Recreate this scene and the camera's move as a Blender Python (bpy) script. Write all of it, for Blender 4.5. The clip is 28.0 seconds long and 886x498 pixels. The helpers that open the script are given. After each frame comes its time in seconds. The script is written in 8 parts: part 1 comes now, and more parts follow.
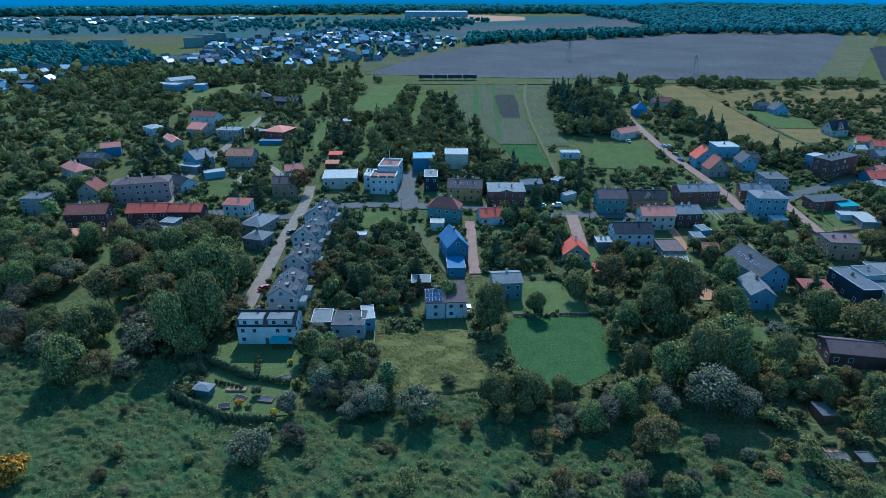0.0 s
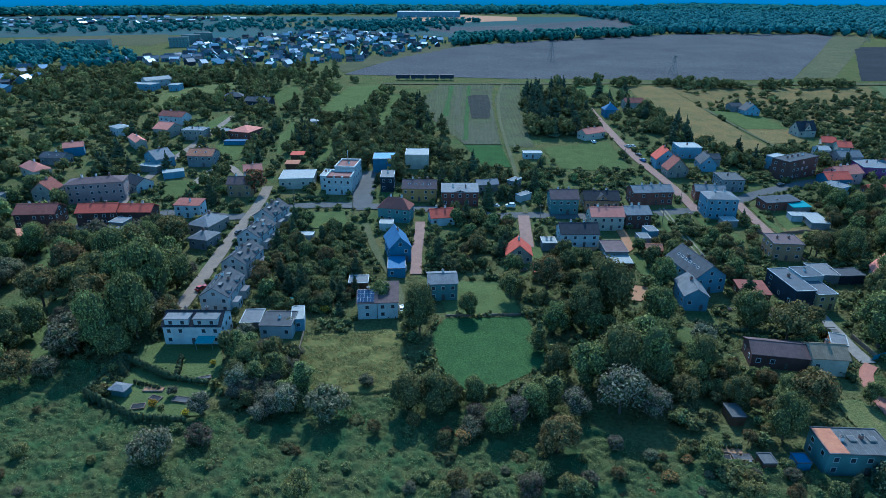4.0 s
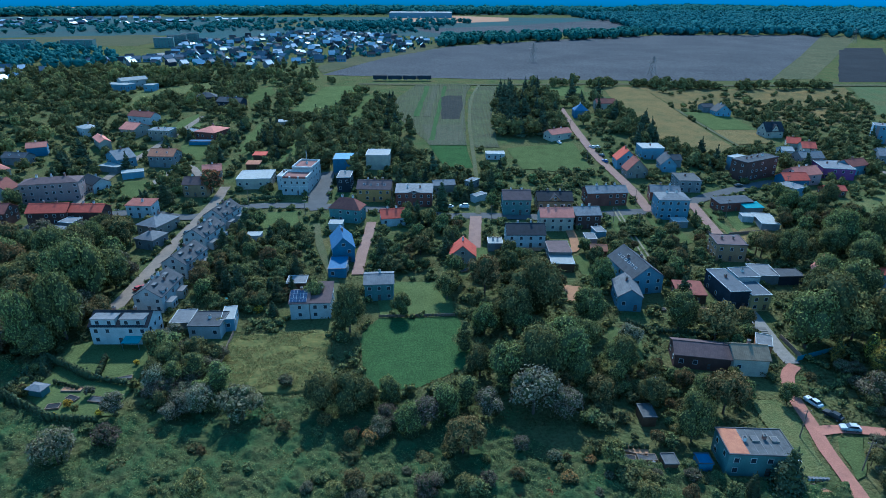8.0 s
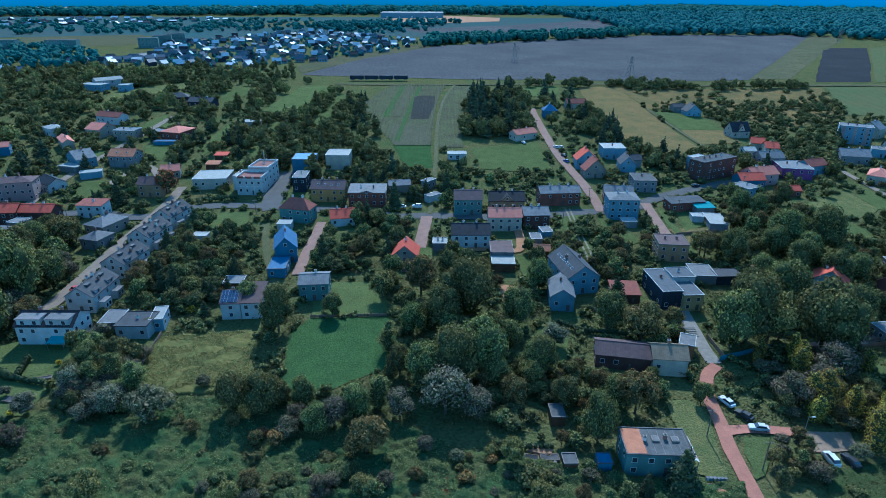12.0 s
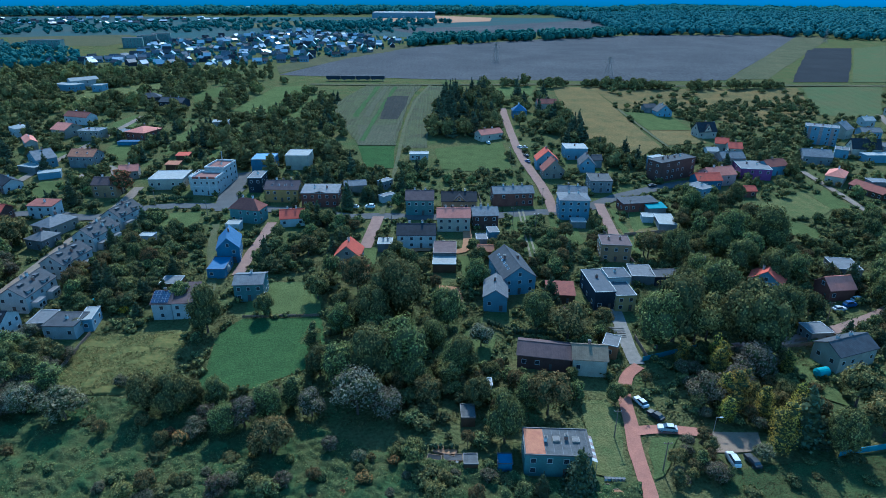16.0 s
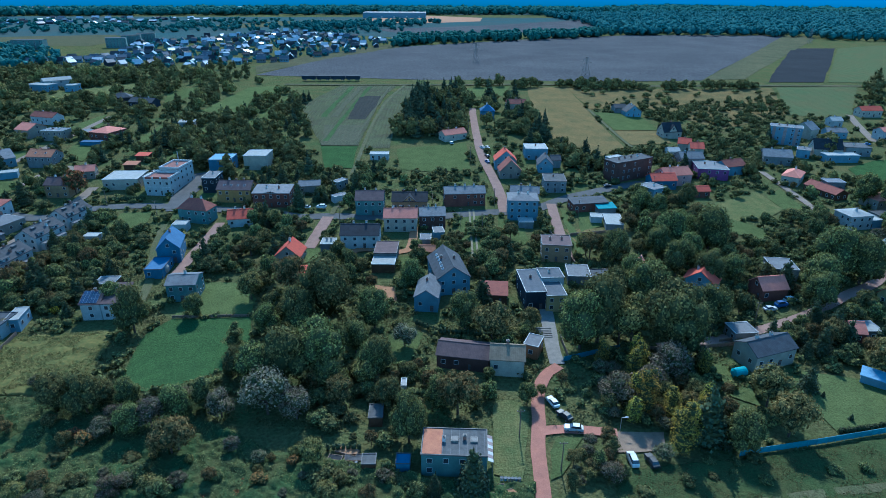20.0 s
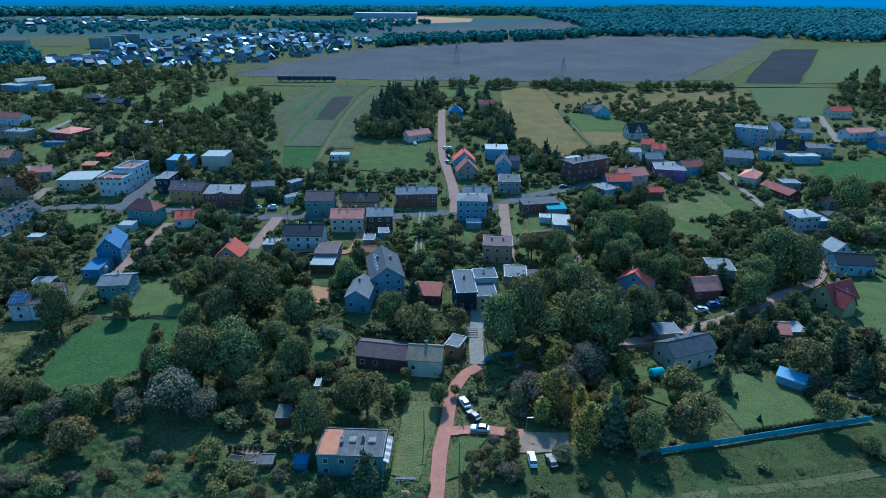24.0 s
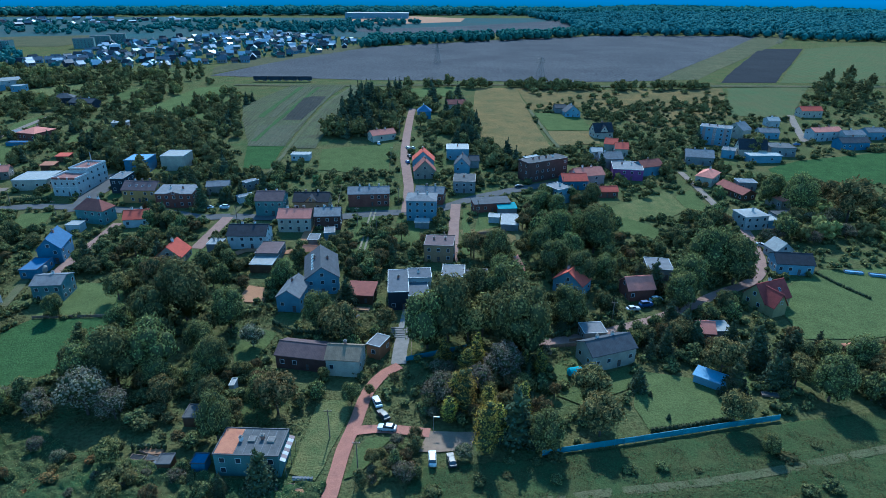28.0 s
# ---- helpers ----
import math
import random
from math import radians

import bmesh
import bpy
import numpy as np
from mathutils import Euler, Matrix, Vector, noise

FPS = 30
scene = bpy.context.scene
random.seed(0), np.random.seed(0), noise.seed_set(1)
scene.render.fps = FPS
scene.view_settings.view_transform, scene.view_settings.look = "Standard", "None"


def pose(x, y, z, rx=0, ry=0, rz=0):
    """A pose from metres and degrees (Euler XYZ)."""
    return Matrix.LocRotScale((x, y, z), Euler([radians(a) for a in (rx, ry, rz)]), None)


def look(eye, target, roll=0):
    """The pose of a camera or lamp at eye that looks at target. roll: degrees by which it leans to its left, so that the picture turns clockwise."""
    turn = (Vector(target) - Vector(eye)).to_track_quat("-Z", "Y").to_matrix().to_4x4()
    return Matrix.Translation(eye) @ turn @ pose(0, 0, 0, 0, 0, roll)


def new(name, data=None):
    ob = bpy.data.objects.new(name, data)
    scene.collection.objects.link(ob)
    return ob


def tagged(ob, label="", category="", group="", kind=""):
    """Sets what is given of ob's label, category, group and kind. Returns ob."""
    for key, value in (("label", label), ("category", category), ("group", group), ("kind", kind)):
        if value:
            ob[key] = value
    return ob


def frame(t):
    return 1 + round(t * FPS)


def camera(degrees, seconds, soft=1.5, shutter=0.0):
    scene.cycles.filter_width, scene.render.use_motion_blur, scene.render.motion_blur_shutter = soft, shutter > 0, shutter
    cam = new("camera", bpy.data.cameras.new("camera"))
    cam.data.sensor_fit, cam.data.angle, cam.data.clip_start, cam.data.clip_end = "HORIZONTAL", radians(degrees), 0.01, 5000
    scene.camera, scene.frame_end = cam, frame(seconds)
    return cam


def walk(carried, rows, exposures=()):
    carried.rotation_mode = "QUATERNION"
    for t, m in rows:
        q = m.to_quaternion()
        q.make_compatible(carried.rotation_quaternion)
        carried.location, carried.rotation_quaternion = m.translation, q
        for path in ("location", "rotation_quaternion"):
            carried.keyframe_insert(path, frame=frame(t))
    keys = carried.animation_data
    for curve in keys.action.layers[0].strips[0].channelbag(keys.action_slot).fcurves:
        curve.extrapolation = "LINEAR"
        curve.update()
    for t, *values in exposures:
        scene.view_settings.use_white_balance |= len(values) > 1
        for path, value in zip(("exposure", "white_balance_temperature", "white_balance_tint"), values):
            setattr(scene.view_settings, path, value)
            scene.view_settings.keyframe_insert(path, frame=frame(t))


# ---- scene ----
cam = camera(73.0, 28.0, soft=0.85)
METRES, EYE, TILT, LEAN, TURN = 150.0, 95.0, -23.7, 0.0, 0.0
ROWS = [
    (0.0, 0.0, 0.0, 0.0, 0.0, 0.0, -0.0),
    (0.5, 0.0178, 0.0001, 0.0001, -0.01, -0.01, -0.02),
    (1.0, 0.0356, -0.0, 0.0001, -0.0, -0.02, -0.02),
    (1.5, 0.0534, 0.0, 0.0001, 0.0, -0.03, -0.03),
    (2.0, 0.0711, 0.0001, 0.0005, 0.0, -0.04, -0.05),
    (2.5, 0.0887, 0.0, 0.0005, -0.01, -0.04, -0.06),
    (3.0, 0.1062, 0.0001, 0.0006, -0.01, -0.02, -0.06),
    (3.5, 0.1236, 0.0, 0.001, -0.01, -0.0, -0.07),
    (5.5, 0.1933, -0.0003, 0.001, -0.01, 0.03, -0.1),
    (6.0, 0.2106, -0.0004, 0.0007, -0.02, 0.05, -0.08),
    (6.5, 0.2282, -0.0003, 0.0008, -0.03, 0.06, -0.1),
    (7.0, 0.2458, -0.0004, 0.0007, -0.04, 0.07, -0.09),
    (7.5, 0.2623, -0.0005, 0.0008, -0.04, 0.07, -0.1),
    (8.0, 0.2798, -0.0006, 0.0007, -0.04, 0.07, -0.12),
    (8.5, 0.2977, -0.0007, 0.0008, -0.04, 0.07, -0.12),
    (9.0, 0.3154, -0.0008, 0.0008, -0.04, 0.06, -0.11),
    (9.5, 0.3329, -0.001, 0.0008, -0.05, 0.07, -0.13),
    (10.0, 0.3508, -0.0009, 0.0009, -0.04, 0.05, -0.13),
    (10.5, 0.3686, -0.0011, 0.0007, -0.05, 0.06, -0.13),
    (11.0, 0.3865, -0.0014, 0.0009, -0.05, 0.06, -0.12),
    (11.5, 0.4042, -0.0014, 0.0009, -0.07, 0.07, -0.14),
    (12.0, 0.422, -0.0016, 0.0011, -0.07, 0.07, -0.11),
    (12.5, 0.4396, -0.0018, 0.0014, -0.07, 0.07, -0.12),
    (14.5, 0.5103, -0.0026, 0.0021, -0.09, 0.07, -0.13),
    (15.0, 0.528, -0.0027, 0.0023, -0.09, 0.07, -0.12),
    (15.5, 0.5457, -0.0028, 0.0024, -0.11, 0.06, -0.12),
    (16.0, 0.5635, -0.003, 0.0026, -0.11, 0.06, -0.11),
    (16.5, 0.5813, -0.0032, 0.0028, -0.13, 0.07, -0.12),
    (17.0, 0.5993, -0.0034, 0.0029, -0.14, 0.07, -0.11),
    (17.5, 0.6174, -0.0036, 0.0029, -0.15, 0.07, -0.11),
    (18.0, 0.6355, -0.0037, 0.003, -0.16, 0.06, -0.1),
    (18.5, 0.6536, -0.0039, 0.0031, -0.17, 0.06, -0.09),
    (19.0, 0.6718, -0.0042, 0.0031, -0.18, 0.05, -0.1),
    (19.5, 0.69, -0.0044, 0.0033, -0.19, 0.05, -0.09),
    (20.0, 0.7083, -0.0046, 0.0033, -0.21, 0.06, -0.09),
    (20.5, 0.7267, -0.0049, 0.0033, -0.21, 0.06, -0.09),
    (21.0, 0.7451, -0.0052, 0.0035, -0.22, 0.06, -0.09),
    (21.5, 0.7633, -0.0056, 0.0035, -0.22, 0.07, -0.09),
    (23.5, 0.8358, -0.0061, 0.0036, -0.27, 0.11, -0.09),
    (24.0, 0.8541, -0.0063, 0.0036, -0.28, 0.11, -0.1),
    (24.5, 0.8724, -0.0065, 0.0035, -0.28, 0.1, -0.1),
    (25.0, 0.8905, -0.0067, 0.0034, -0.29, 0.1, -0.1),
    (25.5, 0.9088, -0.0069, 0.0032, -0.29, 0.1, -0.09),
    (26.0, 0.927, -0.0071, 0.0032, -0.3, 0.1, -0.08),
    (26.5, 0.9453, -0.0072, 0.0031, -0.3, 0.1, -0.08),
    (27.0, 0.9635, -0.0075, 0.0031, -0.3, 0.1, -0.07),
    (27.5, 0.9817, -0.0078, 0.0031, -0.31, 0.11, -0.06),
    (28.0, 0.9999, -0.0081, 0.0032, -0.31, 0.1, -0.05),
]
EXPOSURES = [(0.0, 1.14, 4570.0, 0.5), (28.0, 1.14, 4570.0, 0.5)]
walk(cam, [(t, pose(0, 0, EYE, TILT, LEAN, TURN) @ pose(METRES * x, METRES * y, METRES * z, 90 + pitch, roll, yaw)) for t, x, y, z, yaw, pitch, roll in ROWS], EXPOSURES)

# ---- world and sun ----
SUN_UP, SUN_TURN = 41.0, 1.0
world = bpy.data.worlds.new("world")
scene.world = world
world.use_nodes = True
sky = world.node_tree.nodes.new("ShaderNodeTexSky")
sky.sky_type, sky.sun_disc = "NISHITA", False
sky.sun_elevation, sky.sun_rotation = radians(SUN_UP), radians(SUN_TURN)
sky.air_density, sky.dust_density, sky.ozone_density = 1.0, 0.3, 4.5
deep = world.node_tree.nodes.new("ShaderNodeHueSaturation")
deep.inputs["Saturation"].default_value = 1.06
deep.inputs["Hue"].default_value = 0.480
world.node_tree.links.new(sky.outputs[0], deep.inputs["Color"])
world.node_tree.links.new(deep.outputs[0], world.node_tree.nodes["Background"].inputs[0])
world.node_tree.nodes["Background"].inputs[1].default_value = 0.145
lamp = bpy.data.lights.new("sun", "SUN")
lamp.energy, lamp.angle, lamp.color = 3.5, radians(0.6), (1.0, 0.89, 0.72)
sun = new("sun", lamp)
sun.matrix_world = look((0, 0, 300), Vector((0, 0, 300)) - Vector((math.sin(radians(SUN_TURN)) * math.cos(radians(SUN_UP)), math.cos(radians(SUN_TURN)) * math.cos(radians(SUN_UP)), math.sin(radians(SUN_UP)))))


# ---- materials ----
MATS = {}


def mat(name, colour, rough=0.8, second=None, size=1.0, fine=0.08, bump=0.2, metal=0.0, rand=0.12, lines=None, spec=0.3, island=0.0, mix=0.5, detail=6, contrast=0.7):
    """A surface with two scales of variation. size: metres of the broad stains, fine: metres of the grain.
    lines: (axis, spacing) of raised seams. rand: how far whole objects differ, island: how far loose pieces differ."""
    m = bpy.data.materials.new(name)
    m.use_nodes = True
    t = m.node_tree
    n, link = t.nodes, t.links.new
    b = n["Principled BSDF"]
    b.inputs["Roughness"].default_value, b.inputs["Metallic"].default_value = rough, metal
    b.inputs["Specular IOR Level"].default_value = spec
    co = n.new("ShaderNodeTexCoord")
    broad, grain = n.new("ShaderNodeTexNoise"), n.new("ShaderNodeTexNoise")
    for node, s in ((broad, size), (grain, fine)):
        node.inputs["Scale"].default_value, node.inputs["Detail"].default_value = 1.0 / s, detail
        node.inputs["Roughness"].default_value = 0.62
        link(co.outputs["Object"], node.inputs["Vector"])
    second = second or tuple(c * 0.6 for c in colour)
    ramp = n.new("ShaderNodeValToRGB")
    ramp.color_ramp.elements[0].position, ramp.color_ramp.elements[1].position = mix - 0.18, mix + 0.18
    ramp.color_ramp.elements[0].color, ramp.color_ramp.elements[1].color = (*colour, 1), (*second, 1)
    link(broad.outputs["Fac"], ramp.inputs[0])
    hue = n.new("ShaderNodeHueSaturation")
    link(ramp.outputs[0], hue.inputs["Color"])
    value = n.new("ShaderNodeMath")
    value.operation, value.inputs[1].default_value = "MULTIPLY_ADD", contrast
    link(grain.outputs["Fac"], value.inputs[0])
    value.inputs[2].default_value = 1 - contrast / 2
    last = value
    if rand or island:
        info = n.new("ShaderNodeNewGeometry" if island else "ShaderNodeObjectInfo")
        vary = n.new("ShaderNodeMath")
        vary.operation = "MULTIPLY_ADD"
        amount = island or rand
        vary.inputs[1].default_value, vary.inputs[2].default_value = 2 * amount, 1 - amount
        link(info.outputs["Random Per Island" if island else "Random"], vary.inputs[0])
        last = n.new("ShaderNodeMath")
        last.operation = "MULTIPLY"
        link(value.outputs[0], last.inputs[0]), link(vary.outputs[0], last.inputs[1])
        if island:
            other, swing = n.new("ShaderNodeObjectInfo"), n.new("ShaderNodeMath")
            swing.operation, swing.inputs[1].default_value, swing.inputs[2].default_value = "MULTIPLY_ADD", 0.06, 0.47
            link(other.outputs["Random"], swing.inputs[0]), link(swing.outputs[0], hue.inputs["Hue"])
            more, final = n.new("ShaderNodeMath"), n.new("ShaderNodeMath")
            more.operation, more.inputs[1].default_value, more.inputs[2].default_value = "MULTIPLY_ADD", 2 * rand, 1 - rand
            link(other.outputs["Random"], more.inputs[0])
            final.operation = "MULTIPLY"
            link(last.outputs[0], final.inputs[0]), link(more.outputs[0], final.inputs[1])
            last = final
    link(last.outputs[0], hue.inputs["Value"])
    link(hue.outputs[0], b.inputs["Base Color"])
    height = grain.outputs["Fac"]
    if lines:
        split, wave = n.new("ShaderNodeSeparateXYZ"), n.new("ShaderNodeMath")
        link(co.outputs["Object"], split.inputs[0])
        wave.operation, wave.inputs[1].default_value = "PINGPONG", lines[1] / 2
        link(split.outputs[lines[0]], wave.inputs[0])
        add = n.new("ShaderNodeMath")
        add.operation, add.inputs[1].default_value = "MULTIPLY_ADD", 2.0 / lines[1]
        link(wave.outputs[0], add.inputs[0]), link(grain.outputs["Fac"], add.inputs[2])
        height = add.outputs[0]
    if bump:
        bm = n.new("ShaderNodeBump")
        bm.inputs["Strength"].default_value, bm.inputs["Distance"].default_value = bump, max(fine, 0.02)
        link(height, bm.inputs["Height"]), link(bm.outputs[0], b.inputs["Normal"])
    MATS[name] = m
    return m


def leafy(name, colour, second, rand=0.25, island=0.46):
    m = mat(name, tuple(c * k for c, k in zip(colour, (1.2, 1, 1.05))), 0.7, second, 1.2, 0.25, 0.0, rand=rand, island=island, spec=0.0)
    n, link = m.node_tree.nodes, m.node_tree.links.new
    thin, both = n.new("ShaderNodeBsdfTranslucent"), n.new("ShaderNodeMixShader")
    both.inputs[0].default_value = 0.14
    link(n["Principled BSDF"].inputs["Base Color"].links[0].from_socket, thin.inputs["Color"])
    link(n["Principled BSDF"].outputs[0], both.inputs[1]), link(thin.outputs[0], both.inputs[2])
    link(both.outputs[0], n["Material Output"].inputs["Surface"])
    return m


# walls
for key, col, sec in (("white", (0.72, 0.72, 0.70), (0.58, 0.58, 0.56)), ("cream", (0.66, 0.60, 0.48), (0.52, 0.47, 0.38)), ("beige", (0.45, 0.40, 0.33), (0.34, 0.30, 0.25)),
                      ("brick", (0.30, 0.13, 0.09), (0.22, 0.09, 0.07)), ("dark_brick", (0.16, 0.09, 0.075), (0.11, 0.065, 0.055)), ("blue", (0.13, 0.26, 0.40), (0.10, 0.21, 0.33)),
                      ("pale_blue", (0.29, 0.43, 0.53), (0.24, 0.36, 0.45)), ("tan", (0.46, 0.31, 0.17), (0.36, 0.24, 0.14)), ("grey", (0.36, 0.36, 0.35), (0.26, 0.26, 0.26)),
                      ("ochre", (0.62, 0.38, 0.13), (0.5, 0.31, 0.12)), ("yellow", (0.58, 0.48, 0.22), (0.48, 0.40, 0.2)), ("pink", (0.52, 0.38, 0.36), (0.42, 0.32, 0.30)), ("magenta", (0.30, 0.11, 0.30), (0.24, 0.09, 0.24)),
                      ("orange", (0.50, 0.22, 0.10), (0.40, 0.18, 0.09)), ("slate_blue", (0.21, 0.33, 0.32), (0.16, 0.26, 0.25)), ("dark", (0.06, 0.07, 0.09), (0.04, 0.05, 0.065)), ("wood", (0.20, 0.11, 0.06), (0.13, 0.075, 0.045))):
    mat("wall_" + key, tuple(c * 0.45 for c in col), 0.9, tuple(c * 0.42 for c in sec), 2.5, 0.12, 0.15, spec=0.08)
# roofs
for key, col, sec, rough, metal, lines in (("red_tile", (0.40, 0.082, 0.052), (0.28, 0.065, 0.045), 0.75, 0, (0, 0.3)), ("brown_tile", (0.20, 0.075, 0.055), (0.14, 0.055, 0.045), 0.7, 0, (0, 0.3)),
                                           ("dark_grey", (0.06, 0.062, 0.068), (0.04, 0.041, 0.045), 0.5, 0, (0, 0.5)), ("grey", (0.14, 0.14, 0.145), (0.095, 0.095, 0.10), 0.5, 0, (0, 0.6)),
                                           ("white", (0.25, 0.25, 0.24), (0.19, 0.19, 0.18), 0.5, 0, (0, 1.0)), ("pale_red", (0.43, 0.165, 0.12), (0.33, 0.13, 0.095), 0.7, 0, (0, 0.3)),
                                           ("black", (0.028, 0.03, 0.036), (0.02, 0.021, 0.025), 0.45, 0, (0, 0.35)), ("pale_blue", (0.16, 0.27, 0.38), (0.12, 0.21, 0.31), 0.5, 0, (0, 0.5)), ("wine", (0.19, 0.045, 0.038), (0.13, 0.035, 0.03), 0.6, 0, (0, 0.3)), ("blue", (0.05, 0.10, 0.18), (0.04, 0.08, 0.145), 0.5, 0, (0, 0.5)),
                                           ("weathered", (0.185, 0.142, 0.098), (0.13, 0.10, 0.07), 0.7, 0, (0, 0.5)), ("teal", (0.05, 0.22, 0.24), (0.04, 0.17, 0.19), 0.6, 0, (0, 0.5)), ("rust", (0.36, 0.16, 0.09), (0.26, 0.11, 0.07), 0.8, 0, (0, 0.6)),
                                           ("purple_brown", (0.10, 0.068, 0.066), (0.07, 0.05, 0.05), 0.55, 0, (0, 0.45)), ("brown_flat", (0.19, 0.095, 0.08), (0.14, 0.075, 0.065), 0.75, 0, (0, 1.0)), ("slab", (0.085, 0.09, 0.1), (0.065, 0.068, 0.075), 0.7, 0, (0, 1.2)), ("felt", (0.085, 0.085, 0.085), (0.055, 0.055, 0.056), 0.75, 0, (0, 1.0))):
    mat("roof_" + key, col, min(0.9, rough + 0.25), sec, 1.6, 0.15, 0.12, metal, lines=lines, spec=0.05)
mat("sheet_dark", (0.05, 0.055, 0.07), 0.3, (0.035, 0.04, 0.05), 2.0, 0.3, 0.05, lines=(0, 0.5), spec=0.6)
# pale base colour stands in for sun glints on suburban roofs
mat("sheet_pale", (0.36, 0.36, 0.38), 0.42, (0.3, 0.3, 0.32), 2.0, 0.3, 0.05, lines=(0, 0.5), spec=0.4)
mat("trim_white", (0.38, 0.38, 0.37), 0.6, None, 1.0, 0.1, 0.0)
mat("trim_dark", (0.06, 0.06, 0.065), 0.6, None, 1.0, 0.1, 0.0)
mat("chimney_brick", (0.22, 0.11, 0.085), 0.9, None, 0.6, 0.1, 0.3)
mat("chimney_render", (0.5, 0.49, 0.47), 0.9, None, 0.6, 0.1, 0.3)
mat("glass_dark", (0.02, 0.025, 0.032), 0.08, (0.03, 0.035, 0.045), 1.0, 0.5, 0.0, spec=0.6)
mat("solar_panel", (0.015, 0.022, 0.05), 0.12, (0.02, 0.03, 0.06), 0.8, 0.3, 0.0, spec=0.7)
mat("metal_grey", (0.35, 0.36, 0.37), 0.4, None, 0.5, 0.1, 0.1, 0.8)
mat("pole_wood", (0.16, 0.12, 0.09), 0.9, None, 0.5, 0.08, 0.3)
mat("concrete", (0.175, 0.16, 0.145), 0.9, (0.13, 0.12, 0.108), 1.5, 0.12, 0.3, spec=0.03)
mat("fence_blue", (0.05, 0.15, 0.19), 0.7, (0.04, 0.115, 0.15), 1.2, 0.12, 0.2, rand=0.15)
mat("fence_wood", (0.20, 0.14, 0.10), 0.9, None, 0.8, 0.1, 0.3)
# ground
mat("soil_grass", (0.056, 0.074, 0.029), 0.95, (0.092, 0.080, 0.035), 14.0, 0.9, 0.9, rand=0, spec=0.0, contrast=1.9, detail=9)
mat("lawn", (0.078, 0.094, 0.035), 0.95, (0.056, 0.07, 0.027), 6.0, 0.45, 0.5, rand=0.1, spec=0.0, contrast=1.9)
mat("meadow", (0.044, 0.076, 0.027), 0.95, (0.034, 0.058, 0.022), 5.0, 0.45, 0.7, rand=0, spec=0.0, contrast=1.9)
mat("rough_grass", (0.115, 0.108, 0.044), 0.95, (0.07, 0.084, 0.033), 4.0, 0.5, 0.9, rand=0.05, spec=0.0, contrast=1.9)
mat("dry_grass", (0.152, 0.105, 0.045), 0.95, (0.085, 0.078, 0.036), 13.0, 0.8, 0.6, rand=0.08, spec=0.0, contrast=1.9, detail=9)
# soil held low in red: some far haze is put into its colour
mat("plough", (0.076, 0.074, 0.075), 0.95, (0.056, 0.056, 0.058), 60.0, 2.0, 0.4, rand=0.05, spec=0.0, contrast=1.9)
mat("plough_dark", (0.034, 0.035, 0.037), 0.95, (0.028, 0.029, 0.031), 30.0, 1.0, 0.4, rand=0.05, spec=0.0)
mat("crop_grey", (0.085, 0.092, 0.048), 0.95, (0.066, 0.064, 0.042), 12.0, 0.8, 0.6, rand=0.05, spec=0.0, contrast=1.9, lines=(0, 2.4))
mat("pasture", (0.066, 0.086, 0.04), 0.95, (0.084, 0.082, 0.04), 18.0, 0.8, 0.4, rand=0.05, spec=0.0, contrast=1.9, lines=(0, 9.0))
mat("crop_dark", (0.036, 0.036, 0.034), 0.95, (0.046, 0.045, 0.038), 6.0, 0.8, 0.5, rand=0.0, spec=0.0, contrast=1.9, lines=(0, 2.4))
mat("crop_brown", (0.082, 0.078, 0.052), 0.95, (0.066, 0.07, 0.044), 6.0, 0.8, 0.5, rand=0.0, spec=0.0, contrast=1.9, lines=(0, 2.4))
# blue of the distant haze mixed into this ground colour
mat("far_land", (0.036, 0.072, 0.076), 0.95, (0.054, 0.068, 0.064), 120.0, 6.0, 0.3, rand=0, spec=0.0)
mat("crop_green", (0.055, 0.085, 0.034), 0.95, (0.046, 0.068, 0.03), 10.0, 0.6, 0.5, rand=0.05, spec=0.0, contrast=1.9, lines=(0, 2.0))
mat("stubble", (0.088, 0.08, 0.046), 0.95, (0.062, 0.066, 0.038), 25.0, 1.5, 0.3, rand=0.08, spec=0.0, contrast=1.9)
mat("asphalt", (0.085, 0.082, 0.08), 0.85, (0.065, 0.064, 0.064), 4.0, 0.2, 0.2, rand=0.05, spec=0.03)
mat("paving", (0.185, 0.146, 0.116), 0.85, (0.135, 0.11, 0.09), 3.0, 0.2, 0.2, rand=0.05, spec=0.03)
mat("sandy_yard", (0.20, 0.143, 0.102), 0.92, (0.15, 0.112, 0.082), 2.5, 0.25, 0.3, rand=0.0, spec=0.02)
mat("red_gravel", (0.30, 0.135, 0.095), 0.92, (0.23, 0.108, 0.08), 3.5, 0.25, 0.4, rand=0.05, spec=0.03)
mat("brick_path", (0.215, 0.135, 0.108), 0.9, (0.165, 0.108, 0.088), 3.0, 0.25, 0.3, rand=0.05, spec=0.03)
mat("sand", (0.27, 0.14, 0.075), 0.92, (0.21, 0.115, 0.065), 3.0, 0.25, 0.3, rand=0.05, spec=0.03)
mat("grass_track", (0.085, 0.078, 0.042), 0.95, (0.058, 0.066, 0.03), 5.0, 0.4, 0.4, rand=0.05, spec=0.03, contrast=1.9)
mat("pale_track", (0.19, 0.165, 0.12), 0.95, (0.14, 0.125, 0.085), 2.0, 0.3, 0.3, rand=0.05, spec=0.0)
mat("bark", (0.075, 0.055, 0.04), 0.95, (0.05, 0.038, 0.03), 0.5, 0.08, 0.5, rand=0.2)
